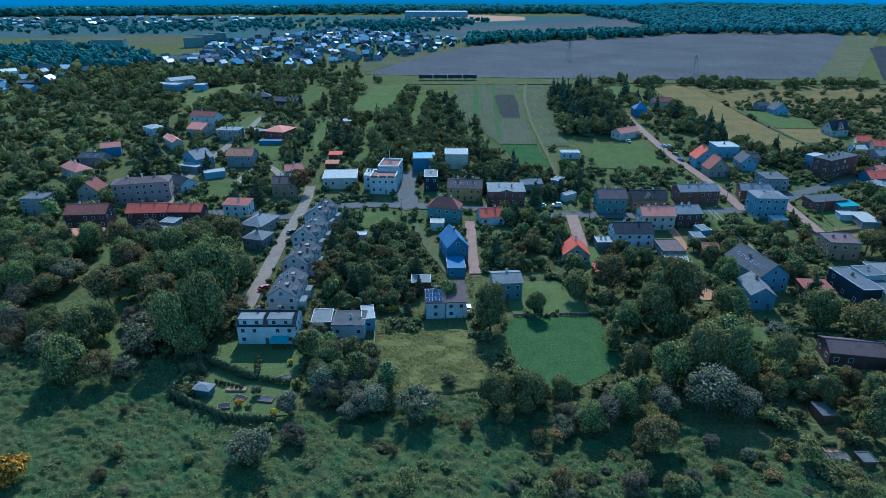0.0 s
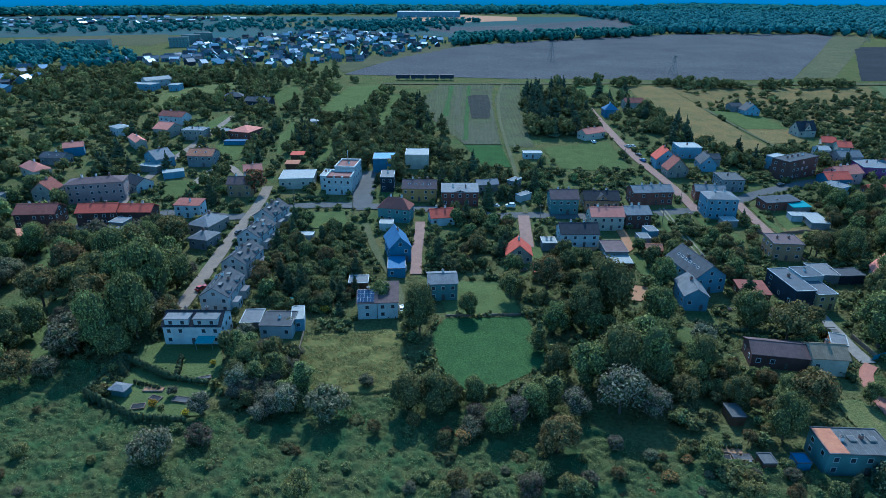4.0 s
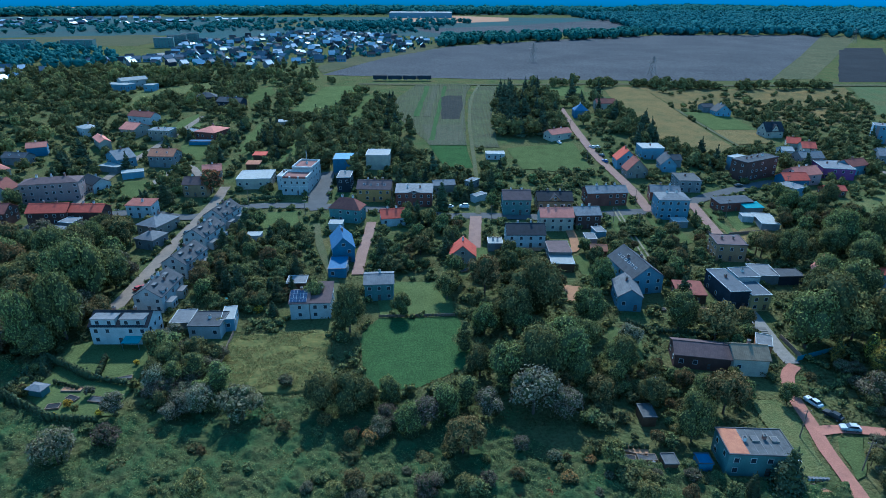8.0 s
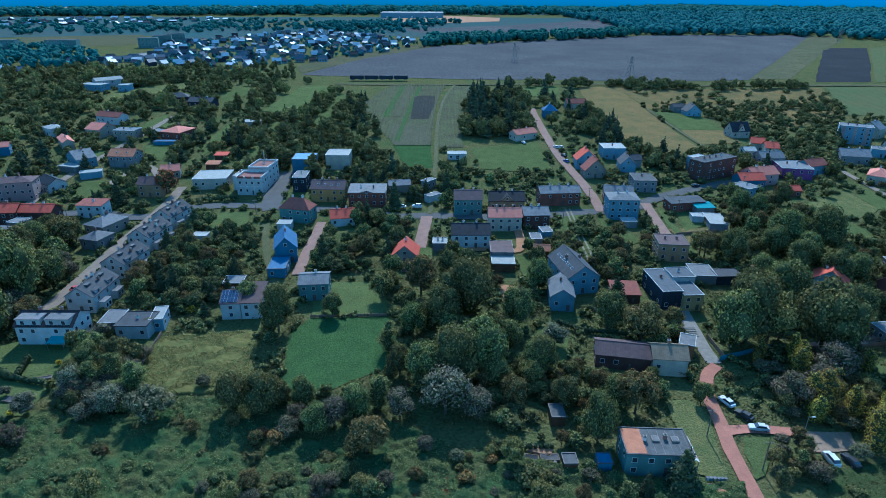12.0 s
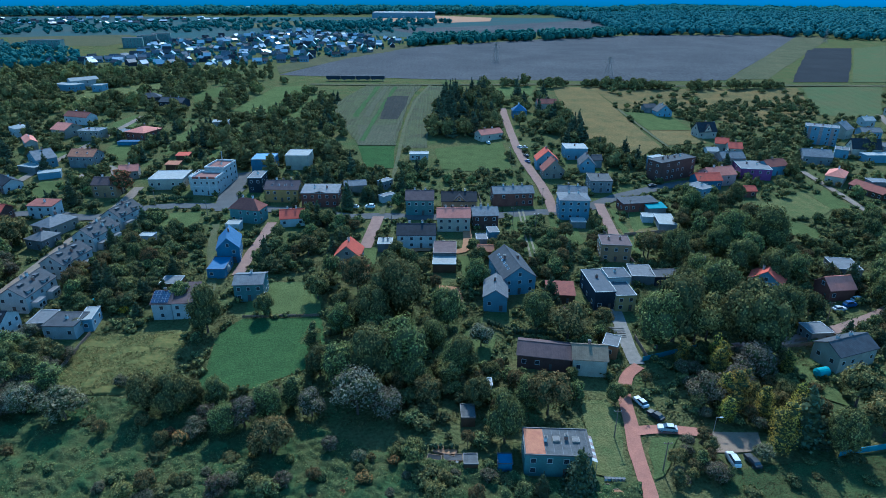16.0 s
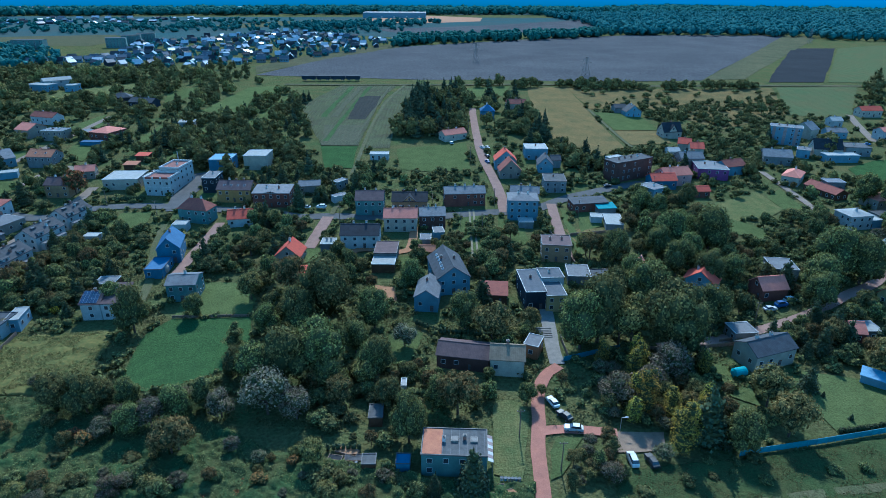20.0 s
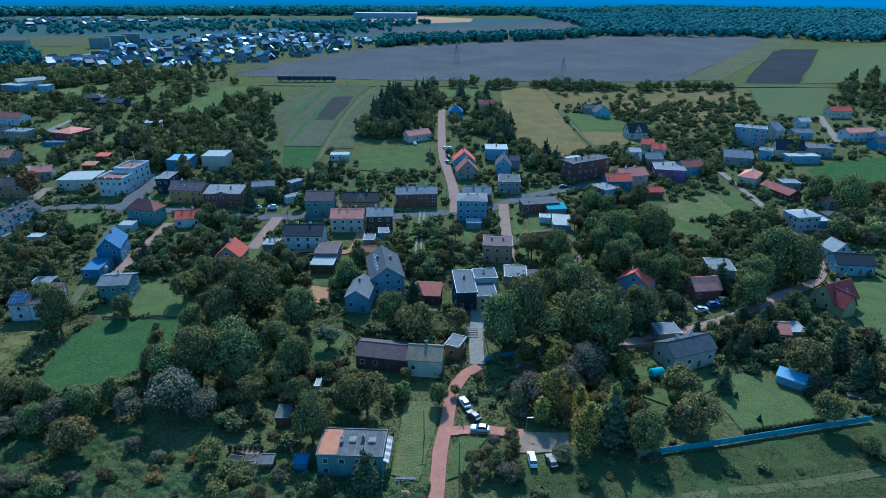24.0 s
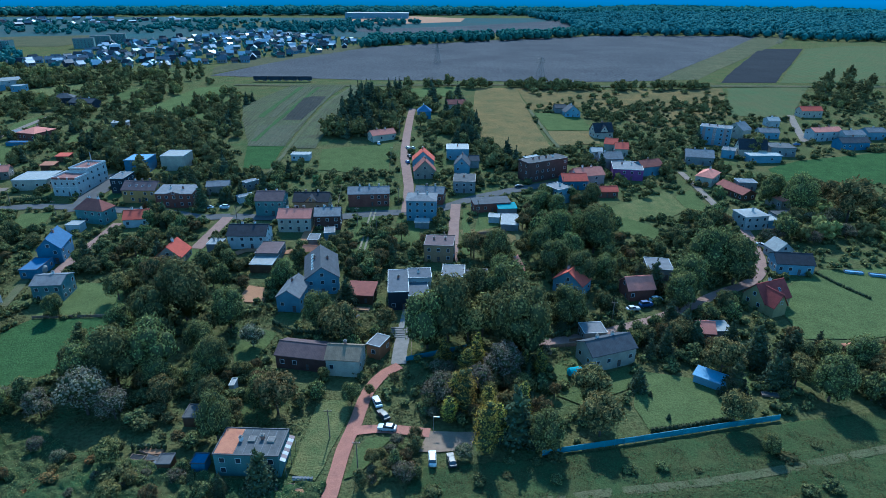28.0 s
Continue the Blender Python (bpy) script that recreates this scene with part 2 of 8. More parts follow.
# dark cores of the crowns: the shade among the leaves put into colour
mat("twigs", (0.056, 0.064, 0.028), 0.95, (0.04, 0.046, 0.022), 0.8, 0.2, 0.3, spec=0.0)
leafy("leaf_broad", (0.128, 0.138, 0.046), (0.09, 0.098, 0.034))
leafy("leaf_olive", (0.142, 0.118, 0.044), (0.10, 0.09, 0.034))
leafy("leaf_silver", (0.155, 0.15, 0.10), (0.10, 0.10, 0.066))
leafy("leaf_grey", (0.115, 0.105, 0.066), (0.082, 0.078, 0.048))
leafy("leaf_yellow", (0.27, 0.22, 0.035), (0.16, 0.155, 0.035))
leafy("leaf_conifer", (0.050, 0.066, 0.036), (0.036, 0.05, 0.03))
leafy("leaf_fruit", (0.092, 0.118, 0.042), (0.11, 0.098, 0.038))
leafy("leaf_russet", (0.2, 0.11, 0.04), (0.15, 0.1, 0.035))
leafy("leaf_tall_grass", (0.135, 0.122, 0.046), (0.095, 0.105, 0.038))
leafy("leaf_gold", (0.36, 0.23, 0.02), (0.25, 0.17, 0.02))
leafy("leaf_weed", (0.07, 0.092, 0.034), (0.10, 0.086, 0.034))
mat("leaf_paddock", (0.036, 0.057, 0.022), 0.95, (0.052, 0.056, 0.023), 7.0, 0.35, 0.7, rand=0, spec=0.0, contrast=1.9)
mat("leaf_nettle", (0.036, 0.060, 0.024), 0.95, (0.064, 0.058, 0.025), 6.0, 0.4, 0.8, rand=0, spec=0.0, contrast=1.9, mix=0.56)
# far woods: distance haze painted into the leaf colour as a blue cast
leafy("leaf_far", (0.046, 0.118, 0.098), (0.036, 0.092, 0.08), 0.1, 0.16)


# ---- building helpers ----
def sm(u):
    u = min(max(u, 0), 1)
    return u * u * (3 - 2 * u)


def ground_z(x, y):
    z = 15.5 * sm((y - 130) / 450)
    return z * (1 - 0.55 * sm((x - 160) / 160) * (1 - sm((y - 420) / 250))) + 6 * sm((y - 700) / 1400)


def mesh_of(name, verts, faces, mats, slots=None):
    me = bpy.data.meshes.new(name)
    me.from_pydata(verts, [], faces)
    for m in mats if isinstance(mats, (list, tuple)) else [mats]:
        me.materials.append(MATS[m])
    if slots is not None:
        me.polygons.foreach_set("material_index", slots)
    me.update()
    return me


def mesh_np(name, verts, faces, mats, slots=None, smooth=False):
    """A mesh from an array of points and a list of face arrays, each of one corner count."""
    me = bpy.data.meshes.new(name)
    me.vertices.add(len(verts))
    me.vertices.foreach_set("co", np.asarray(verts, dtype=np.float32).ravel())
    corners = np.concatenate([f.ravel() for f in faces]).astype(np.int32)
    sizes = np.concatenate([np.full(len(f), f.shape[1], dtype=np.int32) for f in faces])
    me.loops.add(len(corners))
    me.loops.foreach_set("vertex_index", corners)
    me.polygons.add(len(sizes))
    me.polygons.foreach_set("loop_start", np.concatenate([[0], np.cumsum(sizes)[:-1]]).astype(np.int32))
    for m in mats if isinstance(mats, (list, tuple)) else [mats]:
        me.materials.append(MATS[m])
    if slots is not None:
        me.polygons.foreach_set("material_index", np.asarray(slots, dtype=np.int32))
    if smooth:
        me.polygons.foreach_set("use_smooth", np.ones(len(sizes), dtype=bool))
    me.update(calc_edges=True)
    return me


def heights(x, y):
    """ground_z for arrays of points."""
    def ease(u):
        u = np.clip(u, 0, 1)
        return u * u * (3 - 2 * u)
    z = 15.5 * ease((y - 130) / 450)
    return z * (1 - 0.55 * ease((x - 160) / 160) * (1 - ease((y - 420) / 250))) + 6 * ease((y - 700) / 1400)


def lumps(x, y, size, seed):
    """Smooth random heights from -1 to 1, about size metres from lump to lump."""
    table = np.random.RandomState(seed).uniform(-1, 1, (64, 64))
    u, v = x / size + 1000.3, y / size + 1000.7
    i, j = np.floor(u).astype(int), np.floor(v).astype(int)
    fu, fv = u - i, v - j
    fu, fv = fu * fu * (3 - 2 * fu), fv * fv * (3 - 2 * fv)
    a, b = table[i % 64, j % 64], table[(i + 1) % 64, j % 64]
    c, d = table[i % 64, (j + 1) % 64], table[(i + 1) % 64, (j + 1) % 64]
    return (a * (1 - fu) + b * fu) * (1 - fv) + (c * (1 - fu) + d * fu) * fv


def inside(x, y, poly):
    """Which of the points lie in the outline."""
    c = np.zeros(len(x), dtype=bool)
    for (x1, y1), (x2, y2) in zip(poly, [poly[-1]] + list(poly[:-1])):
        if y1 != y2:
            c ^= ((y1 > y) != (y2 > y)) & (x < (x2 - x1) * (y - y1) / (y2 - y1) + x1)
    return c


def child(name, me, parent, m=None, label=""):
    ob = new(name, me)
    ob.parent = parent
    if m is not None:
        ob.matrix_basis = m
    return tagged(ob, label)


class Solid:
    """Collects boxes and faces for one mesh."""

    def __init__(self):
        self.v, self.f, self.s = [], [], []

    def face(self, pts, slot=0):
        k = len(self.v)
        self.v += [tuple(p) for p in pts]
        self.f.append(tuple(range(k, k + len(pts))))
        self.s.append(slot)

    def box(self, x0, y0, z0, x1, y1, z1, slot=0, m=None):
        c = [Vector((x, y, z)) for z in (z0, z1) for x, y in ((x0, y0), (x1, y0), (x1, y1), (x0, y1))]
        if m is not None:
            c = [m @ p for p in c]
        k = len(self.v)
        self.v += [tuple(p) for p in c]
        for q in ((0, 3, 2, 1), (4, 5, 6, 7), (0, 1, 5, 4), (1, 2, 6, 5), (2, 3, 7, 6), (3, 0, 4, 7)):
            self.f.append(tuple(k + i for i in q))
            self.s.append(slot)

    def slab(self, pts, thick, slot=0):
        """A plate under the given outline."""
        k, n = len(self.v), len(pts)
        self.v += [tuple(p) for p in pts] + [(p[0], p[1], p[2] - thick) for p in pts]
        self.f.append(tuple(range(k, k + n)))
        self.f.append(tuple(range(k + 2 * n - 1, k + n - 1, -1)))
        for i in range(n):
            j = (i + 1) % n
            self.f.append((k + j, k + i, k + n + i, k + n + j))
        self.s += [slot] * (n + 2)

    def prism(self, x, y, z0, z1, r0, r1, n=8, slot=0):
        k = len(self.v)
        for z, r in ((z0, r0), (z1, r1)):
            self.v += [(x + r * math.cos(2 * math.pi * i / n), y + r * math.sin(2 * math.pi * i / n), z) for i in range(n)]
        for i in range(n):
            j = (i + 1) % n
            self.f.append((k + i, k + j, k + n + j, k + n + i))
        self.f += [tuple(range(k + n - 1, k - 1, -1)), tuple(range(k + n, k + 2 * n))]
        self.s += [slot] * (n + 2)

    def mesh(self, name, mats):
        return mesh_of(name, self.v, self.f, mats, self.s)


# ---- ground ----
def in_poly(x, y, poly):
    c, j = False, len(poly) - 1
    for i in range(len(poly)):
        (x1, y1), (x2, y2) = poly[i], poly[j]
        if (y1 > y) != (y2 > y) and x < (x2 - x1) * (y - y1) / (y2 - y1) + x1:
            c = not c
        j = i
    return c


def terrain():
    xs = np.concatenate([[-6000, -3000, -1500, -900, -650], np.arange(-450, 650, 7.0), [700, 850, 1100, 1800, 3000, 6000]])
    ys = np.concatenate([[-3000, -600, -100], np.arange(0, 700, 7.0), np.arange(720, 2200, 60.0), [2300, 2700, 3400, 4300, 5600]])
    verts = [(float(x), float(y), ground_z(x, y) + (0.14 * noise.noise((x / 9.0, y / 9.0, 0)) - 0.14 if -200 < x < 400 and y < 300 else -0.15)) for y in ys for x in xs]
    n = len(xs)
    faces = [(j * n + i, j * n + i + 1, (j + 1) * n + i + 1, (j + 1) * n + i) for j in range(len(ys) - 1) for i in range(n - 1)]
    me = mesh_of("ground", verts, faces, "soil_grass")
    for p in me.polygons:
        p.use_smooth = True
    tagged(new("ground", me), "green and ochre rough grassland rolling up to the horizon", "ground", kind="structure")


class Taken:
    """Circles of the plan that are built on: x, y, radius."""

    def __init__(self):
        self.rows, self.n = np.zeros((30000, 3)), 0

    def append(self, circle):
        self.rows[self.n] = circle
        self.n += 1

    def clear_of(self, x, y, margin):
        r = self.rows[:self.n]
        return not (((r[:, 0] - x) ** 2 + (r[:, 1] - y) ** 2) < (r[:, 2] + margin) ** 2).any()

    def clear_all(self, x, y, margin):
        """The same for arrays of points, by a raster of half metres."""
        x0, y0 = x.min() - 1, y.min() - 1
        grid = np.zeros((int((x.max() - x0) * 2) + 3, int((y.max() - y0) * 2) + 3), dtype=bool)
        for cx, cy, r in self.rows[:self.n]:
            r = r + margin
            i0, i1 = max(0, int((cx - r - x0) * 2)), min(grid.shape[0], int((cx + r - x0) * 2) + 2)
            j0, j1 = max(0, int((cy - r - y0) * 2)), min(grid.shape[1], int((cy + r - y0) * 2) + 2)
            if r > 0 and i0 < i1 and j0 < j1:
                gx, gy = np.ogrid[i0:i1, j0:j1]
                grid[i0:i1, j0:j1] |= (gx / 2 + x0 - cx) ** 2 + (gy / 2 + y0 - cy) ** 2 < r * r
        return ~grid[((x - x0) * 2 + 0.5).astype(int), ((y - y0) * 2 + 0.5).astype(int)]


OPEN, FOOT = [], Taken()


def patch(name, poly, material, label, step=8.0, up=0.12, clear=True, category="field"):
    """A field or lawn laid over the ground, following it."""
    bm = bmesh.new()
    bm.faces.new([bm.verts.new((x, y, 0)) for x, y in poly])
    for axis in (0, 1):
        lo, hi = min(p[axis] for p in poly), max(p[axis] for p in poly)
        at = math.ceil(lo / step) * step
        while at < hi:
            bmesh.ops.bisect_plane(bm, geom=bm.verts[:] + bm.edges[:] + bm.faces[:], plane_co=(at, at, 0), plane_no=(1, 0, 0) if axis == 0 else (0, 1, 0))
            at += step
    sway = min(1.3, step * 0.16)
    for v in bm.verts:
        sx, sy = noise.noise((v.co.x / 5, v.co.y / 5, 3.3)), noise.noise((v.co.x / 5, v.co.y / 5, 8.8))
        v.co.x, v.co.y = v.co.x + sway * sx, v.co.y + sway * sy
        v.co.z = ground_z(v.co.x, v.co.y) + up
    bmesh.ops.recalc_face_normals(bm, faces=bm.faces)
    me = bpy.data.meshes.new(name)
    bm.to_mesh(me)
    bm.free()
    if me.polygons[0].normal.z < 0:
        me.flip_normals()
    me.materials.append(MATS[material])
    if clear:
        OPEN.append(poly)
    return tagged(new(name, me), label, category, kind="structure")


def road(name, pts, width, material, label, up=0.16, kerb=False):
    """A strip along a line of points, smoothed and laid on the ground."""
    ps = [Vector((x, y)) for x, y in pts]
    for _ in range(2):
        ps = [ps[0]] + [q for a, b in zip(ps, ps[1:]) for q in (a.lerp(b, 0.25), a.lerp(b, 0.75))] + [ps[-1]]
    fine = [ps[0]]
    for a, b in zip(ps, ps[1:]):
        k = max(1, int((b - a).length / 3))
        fine += [a.lerp(b, (i + 1) / k) for i in range(k)]
    verts, faces = [], []
    for i, p in enumerate(fine):
        d = (fine[min(i + 1, len(fine) - 1)] - fine[max(i - 1, 0)]).normalized()
        nrm = Vector((-d.y, d.x))
        for s in (-0.5, -0.17, 0.17, 0.5):
            q = p + nrm * width * s * (1 + (0.08 * noise.noise((p.x / 5, p.y / 5, s)) if abs(s) == 0.5 else 0))
            verts.append((q.x, q.y, ground_z(q.x, q.y) + up))
        FOOT.append((p.x, p.y, width / 2 + 1.2))
    for i in range(len(fine) - 1):
        faces += [(4 * i + k, 4 * i + k + 1, 4 * i + 5 + k, 4 * i + 4 + k) for k in range(3)]
    me = mesh_of(name, verts, faces, material)
    if me.polygons[0].normal.z < 0:
        me.flip_normals()
    return tagged(new(name, me), label, "road", kind="structure")


# ---- houses ----
def frame_ring(w, h, t=0.1):
    """Outer and inner outlines of a window frame, front and back."""
    out = [(-w / 2, -h / 2), (w / 2, -h / 2), (w / 2, h / 2), (-w / 2, h / 2)]
    inn = [(-w / 2 + t, -h / 2 + t), (w / 2 - t, -h / 2 + t), (w / 2 - t, h / 2 - t), (-w / 2 + t, h / 2 - t)]
    v = [(x, -0.08, z) for x, z in out + inn] + [(x, 0.02, z) for x, z in out] + [(x, -0.03, z) for x, z in inn]
    f = []
    for i in range(4):
        j = (i + 1) % 4
        f += [(i, j, 4 + j, 4 + i), (j, i, 8 + i, 8 + j), (4 + i, 4 + j, 12 + j, 12 + i)]
    return v, f


def window_mesh(w, h):
    v, f = frame_ring(w, h)
    return mesh_of("window", v, f, ["trim_white"])


def pane_mesh(w, h):
    s = Solid()
    s.box(-w / 2 + 0.09, -0.035, -h / 2 + 0.09, w / 2 - 0.09, 0.02, h / 2 - 0.09, 0)
    return s.mesh("pane", ["glass_dark"])


def far_window_mesh(w, h):
    v, f = frame_ring(w, h)
    return mesh_of("window", v, f + [(12, 13, 14, 15)], ["trim_white", "glass_dark"], [0] * len(f) + [1])


WINDOW, PANE, FAR_WINDOW = window_mesh(1.25, 1.4), pane_mesh(1.25, 1.4), far_window_mesh(1.25, 1.4)


def door_mesh():
    s = Solid()
    s.box(-0.5, -0.06, 0, 0.5, 0.02, 2.05, 0)
    s.box(-0.38, -0.085, 0.2, 0.38, -0.06, 1.0, 1)
    s.box(-0.38, -0.085, 1.15, 0.38, -0.06, 1.9, 1)
    return s.mesh("door", ["wall_wood", "trim_dark"])


DOOR = door_mesh()


def wall_part(thing, w, d, h, roof, rise, axis, wall):
    s = Solid()
    x, y, lo = w / 2, d / 2, -1.5
    if roof == "gable" and axis == "x":
        s.face([(-x, -y, lo), (x, -y, lo), (x, -y, h), (-x, -y, h)])
        s.face([(x, y, lo), (-x, y, lo), (-x, y, h), (x, y, h)])
        s.face([(x, -y, lo), (x, y, lo), (x, y, h), (x, 0, h + rise), (x, -y, h)])
        s.face([(-x, y, lo), (-x, -y, lo), (-x, -y, h), (-x, 0, h + rise), (-x, y, h)])
    elif roof == "gable":
        s.face([(-x, -y, lo), (x, -y, lo), (x, -y, h), (0, -y, h + rise), (-x, -y, h)])
        s.face([(x, y, lo), (-x, y, lo), (-x, y, h), (0, y, h + rise), (x, y, h)])
        s.face([(x, -y, lo), (x, y, lo), (x, y, h), (x, -y, h)])
        s.face([(-x, y, lo), (-x, -y, lo), (-x, -y, h), (-x, y, h)])
    elif roof == "shed":
        s.face([(-x, -y, lo), (x, -y, lo), (x, -y, h), (-x, -y, h)])
        s.face([(x, y, lo), (-x, y, lo), (-x, y, h + rise), (x, y, h + rise)])
        s.face([(x, -y, lo), (x, y, lo), (x, y, h + rise), (x, -y, h)])
        s.face([(-x, y, lo), (-x, -y, lo), (-x, -y, h), (-x, y, h + rise)])
    else:
        s.box(-x, -y, lo, x, y, h)
    return child("wall", s.mesh("wall", ["wall_" + wall]), thing)


def roof_part(thing, w, d, h, roof, rise, axis, material, over=0.35):
    s = Solid()
    t = 0.22
    if roof == "gable":
        a, b = (w / 2, d / 2) if axis == "x" else (d / 2, w / 2)
        drop = over * rise / b
        put = (lambda p: p) if axis == "x" else (lambda p: (-p[1], p[0], p[2]))
        for sgn in (-1, 1):
            pts = [(-a - over, sgn * (b + over), h - drop + t), (a + over, sgn * (b + over), h - drop + t), (a + over, sgn * 0.01, h + rise + t), (-a - over, sgn * 0.01, h + rise + t)]
            if sgn > 0:
                pts.reverse()
            s.slab([put(p) for p in pts], t)
        c0, c1 = put((-a - over, -0.14, 0)), put((a + over, 0.14, 0))
        s.box(min(c0[0], c1[0]), min(c0[1], c1[1]), h + rise + t - 0.04, max(c0[0], c1[0]), max(c0[1], c1[1]), h + rise + t + 0.08)
    elif roof == "hip":
        x, y = w / 2 + over, d / 2 + over
        r = max(0.05, (w - d) / 2) if w >= d else 0.05
        q = max(0.05, (d - w) / 2) if d > w else 0.05
        e, top = h + 0.02, h + rise
        a, b, c, f = (-x, -y, e), (x, -y, e), (x, y, e), (-x, y, e)
        p0, p1 = ((-r, 0, top), (r, 0, top)) if w >= d else ((0, -q, top), (0, q, top))
        if w >= d:
            for pts in ((a, b, p1, p0), (b, c, p1), (c, f, p0, p1), (f, a, p0)):
                s.face(pts)
        else:
            for pts in ((a, b, p0), (b, c, p1, p0), (c, f, p1), (f, a, p0, p1)):
                s.face(pts)
        s.face((f, c, b, a))
        for (x0, y0, x1, y1) in ((-x - 0.06, -y - 0.06, x + 0.06, -y), (-x - 0.06, y, x + 0.06, y + 0.06), (-x - 0.06, -y, -x, y), (x, -y, x + 0.06, y)):
            s.box(x0, y0, e - 0.14, x1, y1, e + 0.05)
    elif roof == "shed":
        x, y = w / 2 + over, d / 2 + over
        k = rise / d * over
        s.slab([(-x, -y, h - k + t), (x, -y, h - k + t), (x, y, h + rise + k + t), (-x, y, h + rise + k + t)], t)
    else:
        x, y = w / 2 + 0.15, d / 2 + 0.15
        s.box(-x, -y, h, x, y, h + 0.15)
        rim, top = (0.4, 1.0) if material == "brown_flat" else (0.17, 0.34)
        for (x0, y0, x1, y1) in ((-x, -y, x, -y + rim), (-x, y - rim, x, y), (-x, -y + rim, -x + rim, y - rim), (x - rim, -y + rim, x, y - rim)):
            s.box(x0, y0, h + 0.15, x1, y1, h + top, 1)
        return child("roof", s.mesh("roof", ["roof_" + material, "trim_white" if material in ("white", "grey", "brown_flat", "slab") else "trim_dark"]), thing)
    return child("roof", s.mesh("roof", ["roof_" + material]), thing)


def chimney_mesh(brick):
    s = Solid()
    s.box(-0.35, -0.35, 0, 0.35, 0.35, 2.3, 0)
    s.box(-0.43, -0.43, 2.3, 0.43, 0.43, 2.45, 1)
    s.box(-0.2, -0.2, 2.45, 0.2, 0.2, 2.65, 2)
    return s.mesh("chimney", ["chimney_brick" if brick else "chimney_render", "concrete", "trim_dark"])


CHIMNEY = [chimney_mesh(False), chimney_mesh(True)]


def skylight_mesh():
    s = Solid()
    s.box(-0.45, -0.65, 0, 0.45, 0.65, 0.09, 0)
    s.box(-0.36, -0.56, 0.09, 0.36, 0.56, 0.11, 1)
    return s.mesh("skylight", ["trim_white", "glass_dark"])


SKYLIGHT = skylight_mesh()


def solar_mesh():
    s = Solid()
    s.box(-0.5, -0.82, 0, 0.5, 0.82, 0.05, 0)
    s.box(-0.47, -0.79, 0.05, 0.47, 0.79, 0.06, 1)
    return s.mesh("solar_panel", ["metal_grey", "solar_panel"])


SOLAR = solar_mesh()


def roof_height(px, py, w, d, h, roof, rise, axis):
    if roof == "gable":
        return h + rise * (1 - (abs(py) / (d / 2) if axis == "x" else abs(px) / (w / 2)))
    if roof == "hip":
        return h + rise * min(1, min((w / 2 - abs(px)), (d / 2 - abs(py))) / (min(w, d) / 2))
    if roof == "shed":
        return h + rise * (py + d / 2) / d
    return h + 0.15


